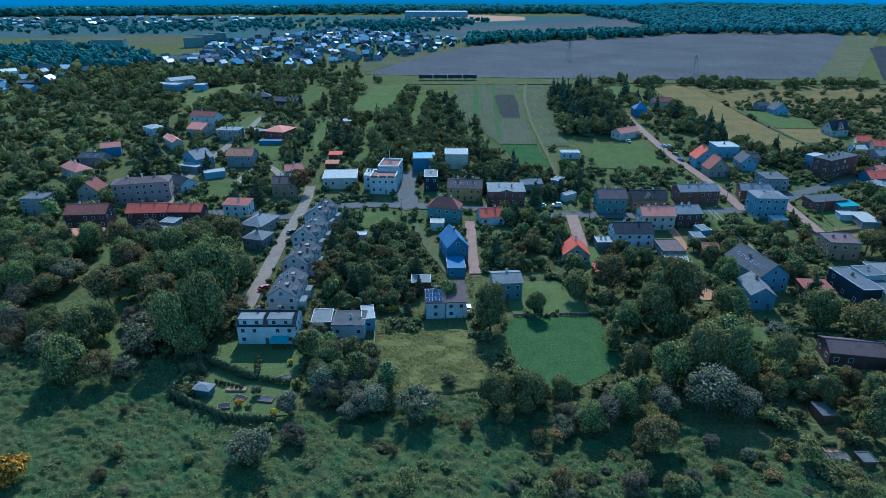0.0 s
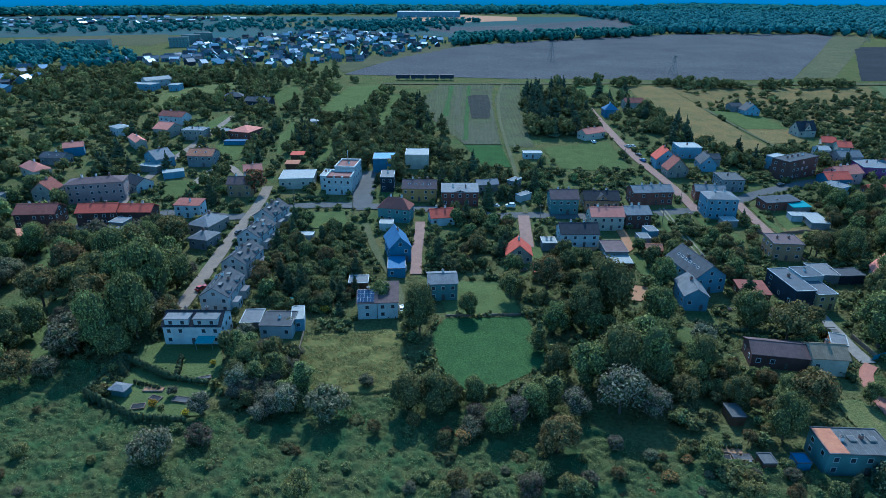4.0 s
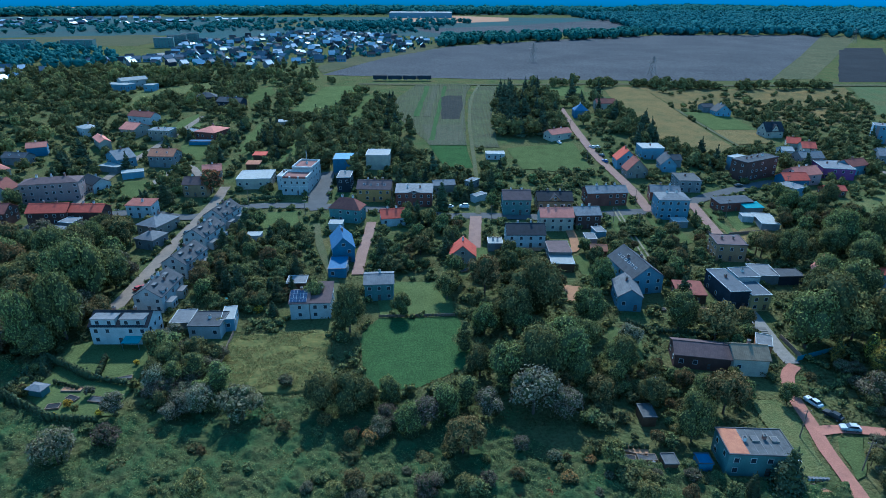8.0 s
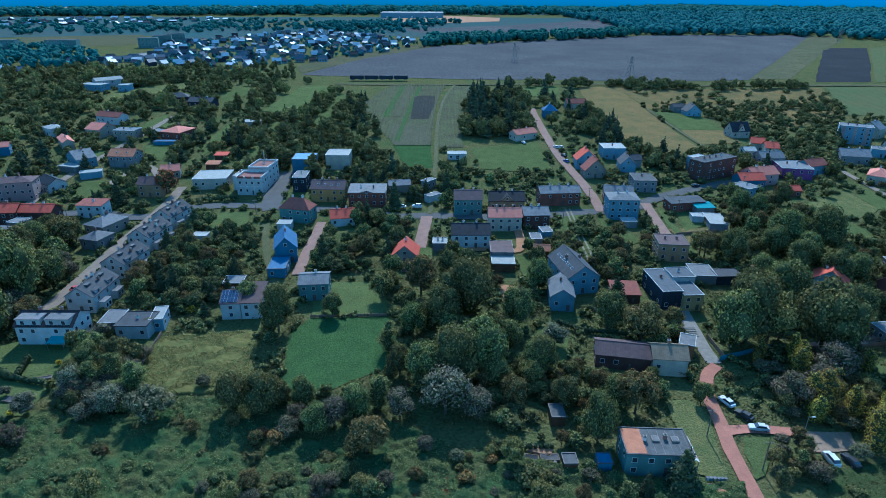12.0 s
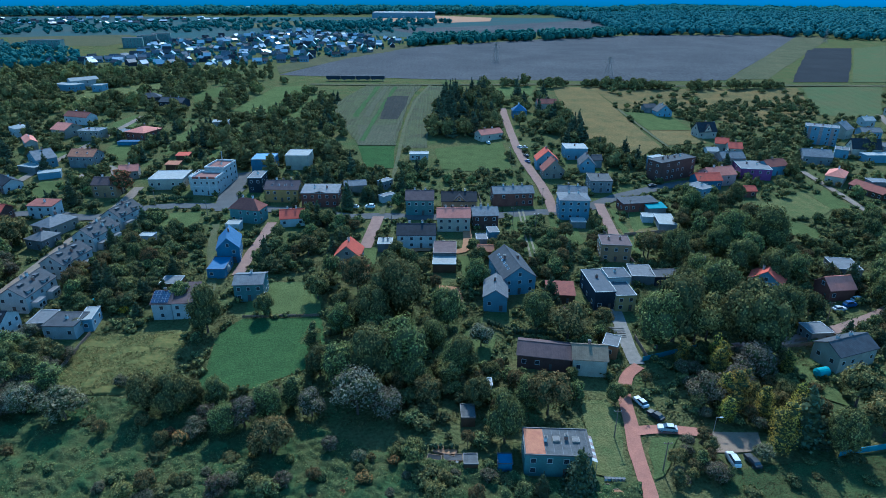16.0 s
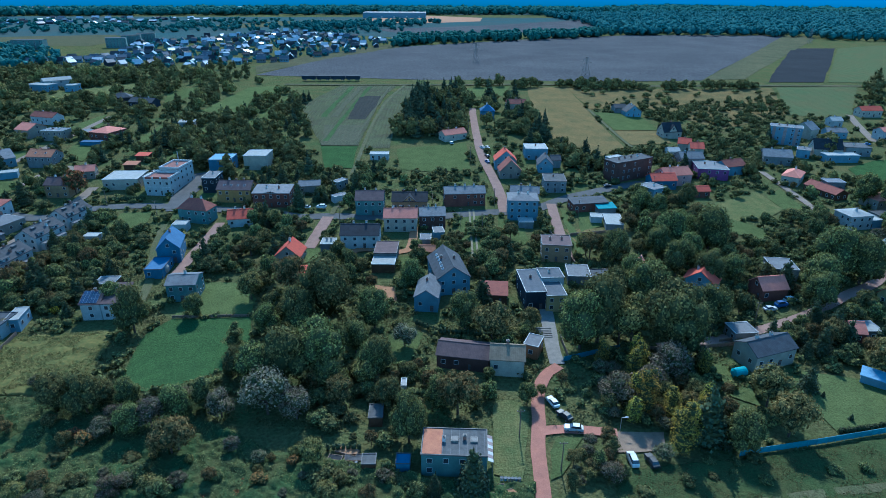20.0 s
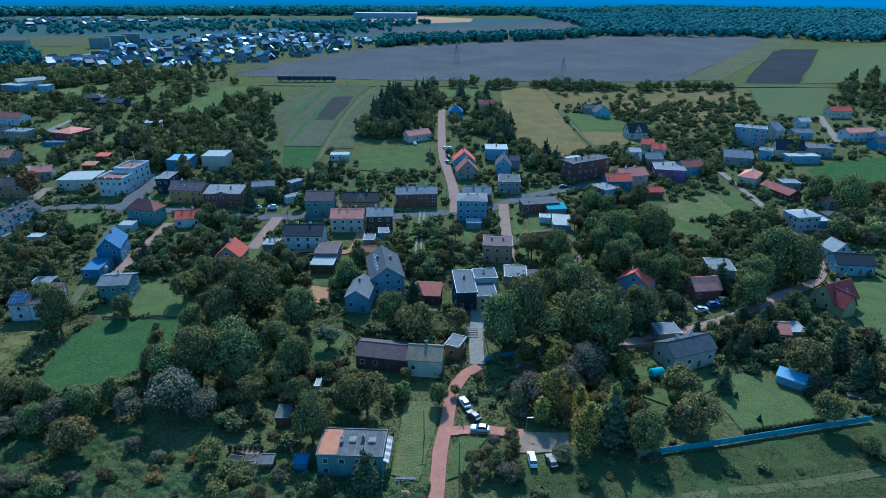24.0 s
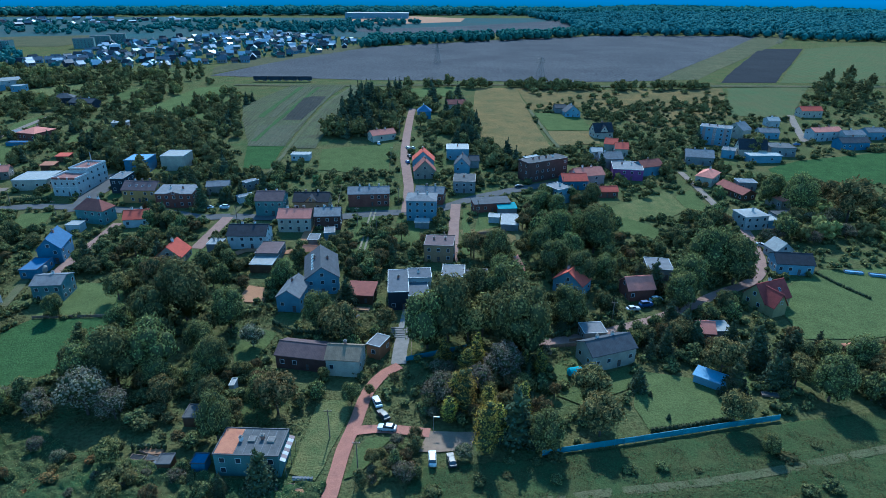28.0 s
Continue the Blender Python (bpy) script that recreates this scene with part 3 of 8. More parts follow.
def house(x, y, rot, w, d, h, roof="gable", rise=3.0, axis="x", wall="white", cover="red_tile", chimneys=1, sky=0, solar=(0, 0), dormers=0, win=True, name="house", label="", gables=0, group=""):
    """A building whose front of width w faces local -y. rot: degrees."""
    if roof == "gable" and axis == "x" and rise < 4.5:
        rise = min(rise, 0.28 * d)
    thing = new(name)
    ca, sa = math.cos(radians(rot)), math.sin(radians(rot))
    z = min(ground_z(x + ca * i * w / 2 - sa * j * d / 2, y + sa * i * w / 2 + ca * j * d / 2) for i in (-1, 1) for j in (-1, 1)) + 0.1
    z = max(z, ground_z(x, y) - 0.8)
    thing.matrix_basis = pose(x, y, z, 0, 0, rot)
    wall_part(thing, w, d, h, roof, rise, axis, wall)
    roof_part(thing, w, d, h, roof, rise, axis, cover)
    FOOT.append((x, y, max(w, d) * 0.42 + 1.5))
    if name not in ("shed", "garage", "gazebo", "greenhouse") and y > 130:
        FOOT.append((x, y - d / 2 - 5, 5.5))
    if max(w, d) > 1.6 * min(w, d):
        for k in (-0.35, 0.35):
            ox, oy = (k * w, 0) if w > d else (0, k * d)
            FOOT.append((x + ca * ox - sa * oy, y + sa * ox + ca * oy, min(w, d) * 0.6 + 1))
    rnd = random.Random(int(x * 7 + y * 13))
    near = y < 300
    # windows and a door
    if win:
        floors = max(1, int(h / 2.7))
        step = (h - 0.3) / floors
        sides = [(w, 0, -d / 2, 0), (d, -w / 2, 0, -90), (d, w / 2, 0, 90)]
        for k, (length, ox, oy, turn) in enumerate(sides):
            cols = max(1, int(length / (3.0 if near else 3.4)))
            if k and cols > 3:
                cols = 3
            for i in range(floors):
                for c in range(cols):
                    if rnd.random() < (0.15 if near else 0.3):
                        continue
                    at = (c + 0.5) / cols * length - length / 2
                    m = pose(ox, oy, 0, 0, 0, turn) @ pose(at, 0, step * i + step * 0.56)
                    if k == 0 and i == 0 and c == cols // 2 and length > 6:
                        child("door", DOOR, thing, pose(at, -d / 2, 0.05), "panelled wooden door")
                        continue
                    if near:
                        wn = child("window", WINDOW, thing, m)
                        child("pane", PANE, wn)
                    else:
                        child("window", FAR_WINDOW, thing, m)
        if roof == "gable" and rise > 2.8:
            for k in range(2):
                m = pose(0, -d / 2, h + rise * 0.3) if axis == "y" else pose((-1, 1)[k] * w / 2, 0, h + rise * 0.3, 0, 0, (-90, 90)[k])
                child("window", FAR_WINDOW, thing, m)
                if axis == "y":
                    break
    slope = math.degrees(math.atan2(rise, (d if axis == "x" else w) / 2)) if roof == "gable" else (math.degrees(math.atan2(rise, d)) if roof == "shed" else 0)
    for i in range(chimneys):
        px = ((i + 0.5) / chimneys - 0.5) * w * 0.7 + rnd.uniform(-0.4, 0.4)
        py = rnd.uniform(0.02, 0.12) * d
        zz = roof_height(px, py, w, d, h, roof, rise, axis)
        child("chimney", CHIMNEY[rnd.randrange(2)], thing, pose(px, py, zz - 1.0 - (0 if roof != "flat" else 0.3)))
    for i in range(sky):
        if axis == "x":
            px, py = ((i + 0.5) / sky - 0.5) * w * 0.8, -d * 0.27
            m = pose(px, py, roof_height(px, py, w, d, h, roof, rise, axis) + 0.22, slope)
        else:
            px, py = -w * 0.27, ((i + 0.5) / sky - 0.5) * d * 0.75
            m = pose(px, py, roof_height(px, py, w, d, h, roof, rise, axis) + 0.24, 0, -slope)
        child("skylight", SKYLIGHT, thing, m)
    for i in range(solar[0]):
        for j in range(solar[1]):
            px, py = -w * 0.42 + i * 1.04, -d * 0.4 + j * 1.68 * math.cos(radians(slope))
            child("solar_panel", SOLAR, thing, pose(px, py, roof_height(px, py, w, d, h, roof, rise, axis) + 0.32, slope), "blue-black solar panel")
    for i in range(dormers):
        s = Solid()
        bw = min(w / dormers * 0.82, 8.5)
        s.box(-bw / 2, -0.1, -1.0, bw / 2, d * 0.36, 1.9, 0)
        s.box(-bw / 2 - 0.2, -0.35, 1.9, bw / 2 + 0.2, d * 0.4, 2.12, 1)
        px = ((i + 0.5) / dormers - 0.5) * w
        dm = child("dormer", s.mesh("dormer", ["wall_" + wall, "roof_grey"]), thing, pose(px, -d / 2 + 0.3, h + 0.2))
        for k in (-1, 1):
            child("window", FAR_WINDOW, dm, pose(k * bw / 4, -0.1, 0.85))
    for i in range(gables):
        s = Solid()
        bw, bh = 5.0, rise * 0.85
        y0 = -d / 2 - 0.12
        s.face([(-bw / 2, y0, h - 0.3), (bw / 2, y0, h - 0.3), (bw / 2, y0, h + 0.4), (0, y0, h + bh), (-bw / 2, y0, h + 0.4)], 0)
        for sgn in (-1, 1):
            pts = [(sgn * (bw / 2 + 0.3), y0 - 0.3, h + 0.3), (0, y0 - 0.3, h + bh + 0.25), (0, 0, h + bh + 0.25), (sgn * (bw / 2 + 0.3), -d / 4, h + 0.3)]
            if sgn > 0:
                pts.reverse()
            s.slab(pts, 0.15, 1)
        px = ((i + 0.5) / gables - 0.5) * w
        gb = child("gable", s.mesh("gable", ["wall_" + wall, "roof_" + cover]), thing, pose(px, 0, 0))
        child("window", FAR_WINDOW, gb, pose(0, y0, h + bh * 0.42))
    words = {"gable": "pitched", "hip": "hipped", "flat": "flat", "shed": "low sloping"}[roof]
    label = label or f"{wall.replace('_', ' ')} rendered {name.replace('_', ' ')} with {words} {cover.replace('_', ' ')} roof".replace("brick rendered", "brick").replace("wood rendered", "wooden")
    return tagged(thing, label, name.replace("_", " ") if name in ("house", "shed", "garage") else "building", group or "village buildings")


def bays(thing, w, d, h):
    """White bays with flat roofs, balconies and roof boxes on the garden side of a terraced house."""
    for k in (-0.27, 0.23):
        s = Solid()
        s.box(0, -1.9, 0, 2.2, 1.9, 2.9, 0)
        s.box(-0.05, -2.05, 2.9, 2.4, 2.05, 3.05, 1)
        bay = child("bay", s.mesh("bay", ["wall_white", "roof_grey"]), thing, pose(w / 2, k * d, 0))
        child("window", FAR_WINDOW, bay, pose(2.2, -0.8, 1.5, 0, 0, 90))
        child("window", FAR_WINDOW, bay, pose(2.2, 0.8, 1.5, 0, 0, 90))
        s = Solid()
        s.box(-2.0, -1.4, -1.0, 0.05, 1.4, 1.2, 0)
        s.box(-2.2, -1.55, 1.2, 0.25, 1.55, 1.34, 1)
        box = child("dormer", s.mesh("dormer", ["wall_white", "roof_dark_grey"]), thing, pose(w / 2 - 0.2, k * d, h))
        child("window", FAR_WINDOW, box, pose(0.05, 0, 0.4, 0, 0, 90))
        s = Solid()
        s.box(-0.9, -0.9, 0, 0.9, 0.9, 1.3, 0)
        child("roof_box", s.mesh("roof_box", ["trim_dark"]), thing, pose(w * 0.1, k * d, h + 1.6))


def villa_parts(thing, w, d, h):
    """Cornices, corner pilasters and dark gables between them on the villa's front."""
    for z, out, t in ((4.0, 0.12, 0.25), (h - 0.25, 0.25, 0.3)):
        s = Solid()
        s.box(-w / 2 - out, -d / 2 - out, z, w / 2 + out, -d / 2, z + t)
        child("cornice", s.mesh("cornice", ["trim_white"]), thing)
    for k in (-0.5, -0.17, 0.17, 0.5):
        s = Solid()
        s.box(k * w - 0.25, -d / 2 - 0.14, 0, k * w + 0.25, -d / 2, h - 0.25)
        child("pilaster", s.mesh("pilaster", ["wall_white"]), thing)
    for k in (-0.335, 0.0, 0.335):
        s = Solid()
        s.box(k * w - 1.5, -d / 2 - 0.4, h + 0.2, k * w + 1.5, -d / 2 - 0.18, h + 1.15)
        child("parapet_panel", s.mesh("parapet_panel", ["roof_brown_tile"]), thing, None, "dark brown tiled parapet panel")


def stripes(thing, w, d, h):
    """Pink painted strips up the front of the block."""
    for k in (-0.36, -0.02, 0.32):
        s = Solid()
        s.box(k * w - 0.9, -d / 2 - 0.04, 0, k * w + 0.9, -d / 2, h - 0.1)
        child("stripe", s.mesh("stripe", ["wall_pink"]), thing, None, "pink painted wall strip")


# ---- trees ----
ICO = bmesh.new()
bmesh.ops.create_icosphere(ICO, subdivisions=1, radius=1.0)
ICO_V = np.array([v.co[:] for v in ICO.verts])
ICO_F = np.array([[v.index for v in f.verts] for f in ICO.faces])
ICO.free()


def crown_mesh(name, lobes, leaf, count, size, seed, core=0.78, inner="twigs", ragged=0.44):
    """Leaf clumps on a set of lobes (x, y, z, rx, rz), lying along the crown's skin, with a lumpy core inside each, by
    default coloured dark as inner shade.
    """
    rnd = np.random.RandomState(seed)
    area = np.array([l[3] * (l[3] + l[4]) for l in lobes])
    shares = np.maximum(6, (count * area / area.sum()).astype(int))
    n = len(lobes)
    at = np.array([l[:3] for l in lobes])
    rad = np.array([(l[3], l[3], l[4]) for l in lobes])
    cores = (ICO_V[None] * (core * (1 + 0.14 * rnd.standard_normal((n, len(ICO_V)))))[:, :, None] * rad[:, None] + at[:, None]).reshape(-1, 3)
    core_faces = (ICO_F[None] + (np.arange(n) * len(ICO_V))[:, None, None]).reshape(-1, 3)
    which = np.repeat(np.arange(n), shares)
    k = len(which)
    u = rnd.standard_normal((k, 3))
    u /= np.linalg.norm(u, axis=1)[:, None]
    u[:, 2] = np.where(u[:, 2] < -0.75, -u[:, 2] * 0.6, u[:, 2])
    c = u * (rnd.uniform(0.76, 1.12, k) + 0.05 * rnd.standard_normal(k))[:, None] * rad[which] + at[which]
    nrm = u / rad[which] * rad[which].mean(axis=1)[:, None] + ragged * rnd.standard_normal((k, 3)) + np.array([0, 0, 0.12])
    nrm /= np.linalg.norm(nrm, axis=1)[:, None]
    side = np.cross(nrm, rnd.standard_normal((k, 3)))
    side /= np.linalg.norm(side, axis=1)[:, None]
    up = np.cross(nrm, side)
    s = size * rnd.uniform(0.5, 1.3, k)[:, None]
    quad = np.stack([c - side * s, c - up * s * 0.75 - nrm * s * 0.22, c + side * s, c + up * s * 0.9 - nrm * s * 0.25], axis=1).reshape(-1, 3)
    quads = len(cores) + np.arange(4 * k).reshape(-1, 4)
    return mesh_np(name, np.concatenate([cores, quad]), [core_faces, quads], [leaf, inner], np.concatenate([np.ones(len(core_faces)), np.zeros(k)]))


def trunk_mesh(name, height, radius, limbs, reach, seed):
    rnd = random.Random(seed)
    s = Solid()

    def limb(a, b, r0, r1, n=6):
        a, b = Vector(a), Vector(b)
        d = (b - a).normalized()
        u = d.orthogonal().normalized()
        v = d.cross(u)
        k = len(s.v)
        for p, r in ((a, r0), (b, r1)):
            s.v += [tuple(p + (u * math.cos(2 * math.pi * i / n) + v * math.sin(2 * math.pi * i / n)) * r) for i in range(n)]
        for i in range(n):
            j = (i + 1) % n
            s.f.append((k + i, k + j, k + n + j, k + n + i))
            s.s.append(0)

    limb((0, 0, -0.8), (0, 0, height * 0.45), radius, radius * 0.7)
    limb((0, 0, height * 0.45), (0.02 * height, 0, height), radius * 0.7, radius * 0.3)
    for i in range(limbs):
        a = 2 * math.pi * (i + rnd.random() * 0.6) / max(limbs, 1)
        z0 = height * rnd.uniform(0.4, 0.85)
        limb((0, 0, z0), (reach * math.cos(a), reach * math.sin(a), z0 + reach * rnd.uniform(0.5, 0.9)), radius * 0.42, radius * 0.12)
    return s.mesh(name, ["bark"])


def round_lobes(h, r, low, n, seed, top=1.0):
    """Lobes of a rounded crown of height h and radius r that starts at low."""
    rnd = random.Random(seed)
    mid, half = (h + low) / 2, (h - low) / 2
    out = [(0, 0, mid, r * 0.66, half * 0.82)]
    for i in range(n):
        a, e = 2.4 * i + rnd.uniform(-0.3, 0.3), rnd.uniform(-0.55, 0.95)
        c = math.sqrt(max(0, 1 - e * e))
        s = rnd.uniform(0.30, 0.46)
        out.append((c * math.cos(a) * r * 0.62, c * math.sin(a) * r * 0.62, mid + e * half * 0.62 * top, r * s, min(half, r) * s * rnd.uniform(0.8, 1.1)))
    return out


def cone_lobes(h, r, low, n):
    out = []
    for i in range(n):
        k = i / (n - 1)
        rr = r * (1 - k) ** 0.85 + 0.18
        out.append((0.1 * r * math.sin(3 * i), 0.1 * r * math.cos(5 * i), low + (h - low) * k * 0.95, rr, (h - low) / n * 0.95))
    return out


def column_lobes(h, r, low, n, seed):
    rnd = random.Random(seed)
    out = []
    for i in range(n):
        k = (i + 0.5) / n
        rr = r * (math.sin(math.pi * (0.15 + 0.8 * k)) ** 0.7) * rnd.uniform(0.75, 1.05)
        out.append((rnd.uniform(-0.3, 0.3) * r, rnd.uniform(-0.3, 0.3) * r, low + (h - low) * k, rr, (h - low) / n * 1.1))
    return out


KINDS = {}


def kind(name, title, crown, trunk, label, category="tree"):
    KINDS.setdefault(name, []).append((title, crown, trunk, label, category))


# every kind at unit size: crown radius 1 at about the given height
for i in range(4):
    kind("broad", ("broadleaf_tree", "leafy_tree")[i % 2], crown_mesh("crown", round_lobes(9.6, 4.2, -0.9, 24, i), "leaf_broad", 4600, 0.19, 10 + i), trunk_mesh("trunk", 7.0, 0.3, 6, 2.3, i), "broadleaf tree with a full dark green crown")
    kind("broad_mid", ("broadleaf_tree", "leafy_tree")[i % 2], crown_mesh("crown", round_lobes(8.4, 4.2, -0.6, 16, 140 + i), "leaf_broad", 1100, 0.33, 140 + i), trunk_mesh("trunk", 6.0, 0.28, 4, 2.0, 60 + i), "broadleaf tree with a rounded green crown")
    kind("broad_far", "broadleaf_tree", crown_mesh("crown", round_lobes(8.0, 4.2, -0.8, 7, 20 + i), "leaf_broad", 260, 0.6, 30 + i, 0.82, "leaf_broad"), trunk_mesh("trunk", 6.0, 0.28, 3, 2.0, i), "broadleaf tree with a rounded green crown")
for i in range(3):
    kind("olive", "autumn_tree", crown_mesh("crown", round_lobes(8.5, 4.2, 1.0, 14, 40 + i), "leaf_olive", 2400, 0.23, 40 + i, 0.72), trunk_mesh("trunk", 5.5, 0.26, 6, 2.3, 5 + i), "broadleaf tree with olive green autumn leaves")
    kind("silver", "willow_tree", crown_mesh("crown", round_lobes(8.5, 4.2, 0.8, 16, 50 + i), "leaf_silver", 2800, 0.2, 50 + i, 0.72), trunk_mesh("trunk", 5.5, 0.26, 6, 2.3, 9 + i), "silvery grey-green willow with a rounded crown")
    kind("grey", "tall_shrub", crown_mesh("crown", round_lobes(6.5, 4.2, 0.2, 14, 60 + i), "leaf_grey", 2000, 0.21, 60 + i, 0.68), trunk_mesh("trunk", 3.5, 0.18, 6, 2.3, 14 + i), "greyish thinly leaved tall shrub", "shrub")
    kind("fruit", "fruit_tree", crown_mesh("crown", round_lobes(6.8, 4.2, 0.0, 12, 70 + i), "leaf_fruit", 900, 0.33, 70 + i), trunk_mesh("trunk", 4.6, 0.2, 5, 2.2, 17 + i), "small garden fruit tree with light green leaves")
    kind("shrub", "garden_shrub", crown_mesh("crown", round_lobes(5.0, 4.2, -0.5, 9, 80 + i), "leaf_fruit", 480, 0.42, 80 + i), trunk_mesh("trunk", 2.6, 0.2, 4, 2.0, 20 + i), "low rounded green garden shrub", "shrub")
    kind("conifer", "spruce_tree", crown_mesh("crown", cone_lobes(12.0 + 1.5 * i, 4.2, 1.0, 11), "leaf_conifer", 1300, 0.36, 90 + i), trunk_mesh("trunk", 9.5, 0.3, 0, 1, 24 + i), "dark green conical spruce", "tree")
    kind("yellow", "birch_tree", crown_mesh("crown", column_lobes(13.5, 3.3, 0.8, 14, 100 + i), "leaf_yellow", 1900, 0.2, 100 + i, 0.66), trunk_mesh("trunk", 10.5, 0.24, 6, 1.8, 28 + i), "slender birch with yellow-green autumn leaves")
    kind("poplar", "poplar_tree", crown_mesh("crown", column_lobes(12.5, 4.0, 1.2, 12, 110 + i), "leaf_broad", 1900, 0.26, 110 + i, 0.76), trunk_mesh("trunk", 9.5, 0.28, 4, 1.8, 31 + i), "tall narrow dark green tree")
for i in range(2):
    kind("russet", "russet_tree", crown_mesh("crown", round_lobes(8.5, 4.2, 1.0, 10, 120 + i), "leaf_russet", 600, 0.42, 120 + i), trunk_mesh("trunk", 5.5, 0.24, 5, 2.3, 35 + i), "broadleaf tree with rusty brown autumn leaves")
    kind("weed", "wild_bush", crown_mesh("crown", round_lobes(3.0, 4.2, -0.6, 10, 130 + i), "leaf_weed", 560, 0.42, 130 + i, 0.8), trunk_mesh("trunk", 1.5, 0.15, 3, 2.0, 37 + i), "low wild bush in rough meadow", "shrub")
for i in range(2):
    kind("conifer_far", "spruce_tree", crown_mesh("crown", cone_lobes(12.5, 4.2, 1.0, 7), "leaf_conifer", 230, 0.62, 150 + i, 0.82, "leaf_conifer"), trunk_mesh("trunk", 9.5, 0.3, 0, 1, 70 + i), "dark green conical spruce")
    kind("olive_far", "autumn_tree", crown_mesh("crown", round_lobes(8.0, 4.2, -0.4, 7, 160 + i), "leaf_olive", 260, 0.58, 160 + i, 0.82, "leaf_olive"), trunk_mesh("trunk", 5.5, 0.26, 3, 2.3, 72 + i), "broadleaf tree with olive green autumn leaves")
    kind("poplar_far", "poplar_tree", crown_mesh("crown", column_lobes(12.5, 4.0, 0.4, 7, 170 + i), "leaf_broad", 240, 0.58, 170 + i, 0.82, "leaf_broad"), trunk_mesh("trunk", 9.5, 0.28, 3, 1.8, 74 + i), "tall narrow dark green tree")
    kind("shrub_far", "garden_shrub", crown_mesh("crown", round_lobes(5.0, 4.2, -0.5, 5, 180 + i), "leaf_fruit", 150, 0.66, 180 + i, 0.82, "leaf_fruit"), trunk_mesh("trunk", 2.6, 0.2, 3, 2.0, 76 + i), "low rounded green shrub", "shrub")
    kind("gold", "golden_tree", crown_mesh("crown", round_lobes(6.5, 4.2, -0.4, 12, 190 + i), "leaf_gold", 900, 0.3, 190 + i, 0.6), trunk_mesh("trunk", 4.0, 0.2, 4, 2.2, 80 + i), "rounded tree in bright golden autumn leaf")
LOW = {"broad": "broad_far", "broad_mid": "broad_far", "conifer": "conifer_far", "olive": "olive_far", "poplar": "poplar_far", "shrub": "shrub_far", "fruit": "broad_far", "grey": "shrub_far"}
COUNT = {}
RISE = {"broad": 1.22, "broad_mid": 1.25, "olive": 1.15, "grey": 1.1}


FAR_TREES = {}
FAR_LINE = 292.0


def tree(kind_name, x, y, r, tall=1.0):
    """A tree of that kind whose crown has the radius r; past FAR_LINE it joins the far trees of its kind."""
    if y > FAR_LINE:
        FAR_TREES.setdefault(LOW.get(kind_name, kind_name), []).append((x, y, r, tall))
        FOOT.append((x, y, r * 0.36))
        return None
    k = COUNT.get(kind_name, 0)
    COUNT[kind_name] = k + 1
    title, crown, trunk, label, category = KINDS[kind_name][k % len(KINDS[kind_name])]
    s = r / 4.2
    thing = new(title)
    thing.matrix_basis = pose(x, y, ground_z(x, y) - 0.05, 0, 0, (k * 137.5) % 360) @ Matrix.Diagonal((s, s, s * tall * RISE.get(kind_name, 1.0), 1))
    child("trunk", trunk, thing)
    child("crown", crown, thing)
    FOOT.append((x, y, r * 0.45))
    return tagged(thing, label, category, "trees and shrubs of the village")


def free(x, y, r):
    if any(in_poly(x, q, p) for p in OPEN for q in (y, y + r, y + 2.2 * r)):
        return False
    return FOOT.clear_of(x, y, r * 0.35)


def grove(poly, n, kinds, seed, lo=2.5, hi=5.0):
    """Trees strewn over a stretch of the plan, clear of buildings, roads and lawns."""
    rnd = random.Random(seed)
    x0, x1 = min(p[0] for p in poly), max(p[0] for p in poly)
    y0, y1 = min(p[1] for p in poly), max(p[1] for p in poly)
    made = tries = 0
    while made < n and tries < n * 25:
        tries += 1
        x, y, r = rnd.uniform(x0, x1), rnd.uniform(y0, y1), rnd.uniform(lo, hi)
        if in_poly(x, y, poly) and free(x, y, r):
            tree(rnd.choice(kinds), x, y, r, rnd.uniform(0.85, 1.15))
            made += 1


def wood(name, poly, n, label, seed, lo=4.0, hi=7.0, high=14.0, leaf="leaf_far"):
    """A far wood as one mesh of many clumped crowns."""
    rnd = np.random.RandomState(seed)
    x0, x1 = min(p[0] for p in poly), max(p[0] for p in poly)
    y0, y1 = min(p[1] for p in poly), max(p[1] for p in poly)
    iv, jf = ICO_V, ICO_F
    vs, fs, made, tries = [], [], 0, 0
    while made < n and tries < n * 30:
        tries += 1
        x, y = rnd.uniform(x0, x1), rnd.uniform(y0, y1)
        if not in_poly(x, y, poly):
            continue
        made += 1
        r, h = rnd.uniform(lo, hi), high * rnd.uniform(0.85, 1.12)
        z = ground_z(x, y)
        lobes = [((x, y, z + h * 0.46), (r * 0.8, r * 0.8, h * 0.44))]
        for k in range(5):
            turn, out, up = rnd.uniform(0, 6.28), r * rnd.uniform(0.35, 0.85), rnd.uniform(0.42, 0.92)
            s = r * rnd.uniform(0.3, 0.5)
            lobes.append(((x + out * math.cos(turn), y + out * math.sin(turn), z + h * up), (s, s, s * 0.8)))
        for c, q in lobes:
            fs.append(jf + len(vs) * len(iv))
            vs.append(iv * (1 + 0.2 * rnd.standard_normal(len(iv)))[:, None] * np.array(q) + np.array(c))
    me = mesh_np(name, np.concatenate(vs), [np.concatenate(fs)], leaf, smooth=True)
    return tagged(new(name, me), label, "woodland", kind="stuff")


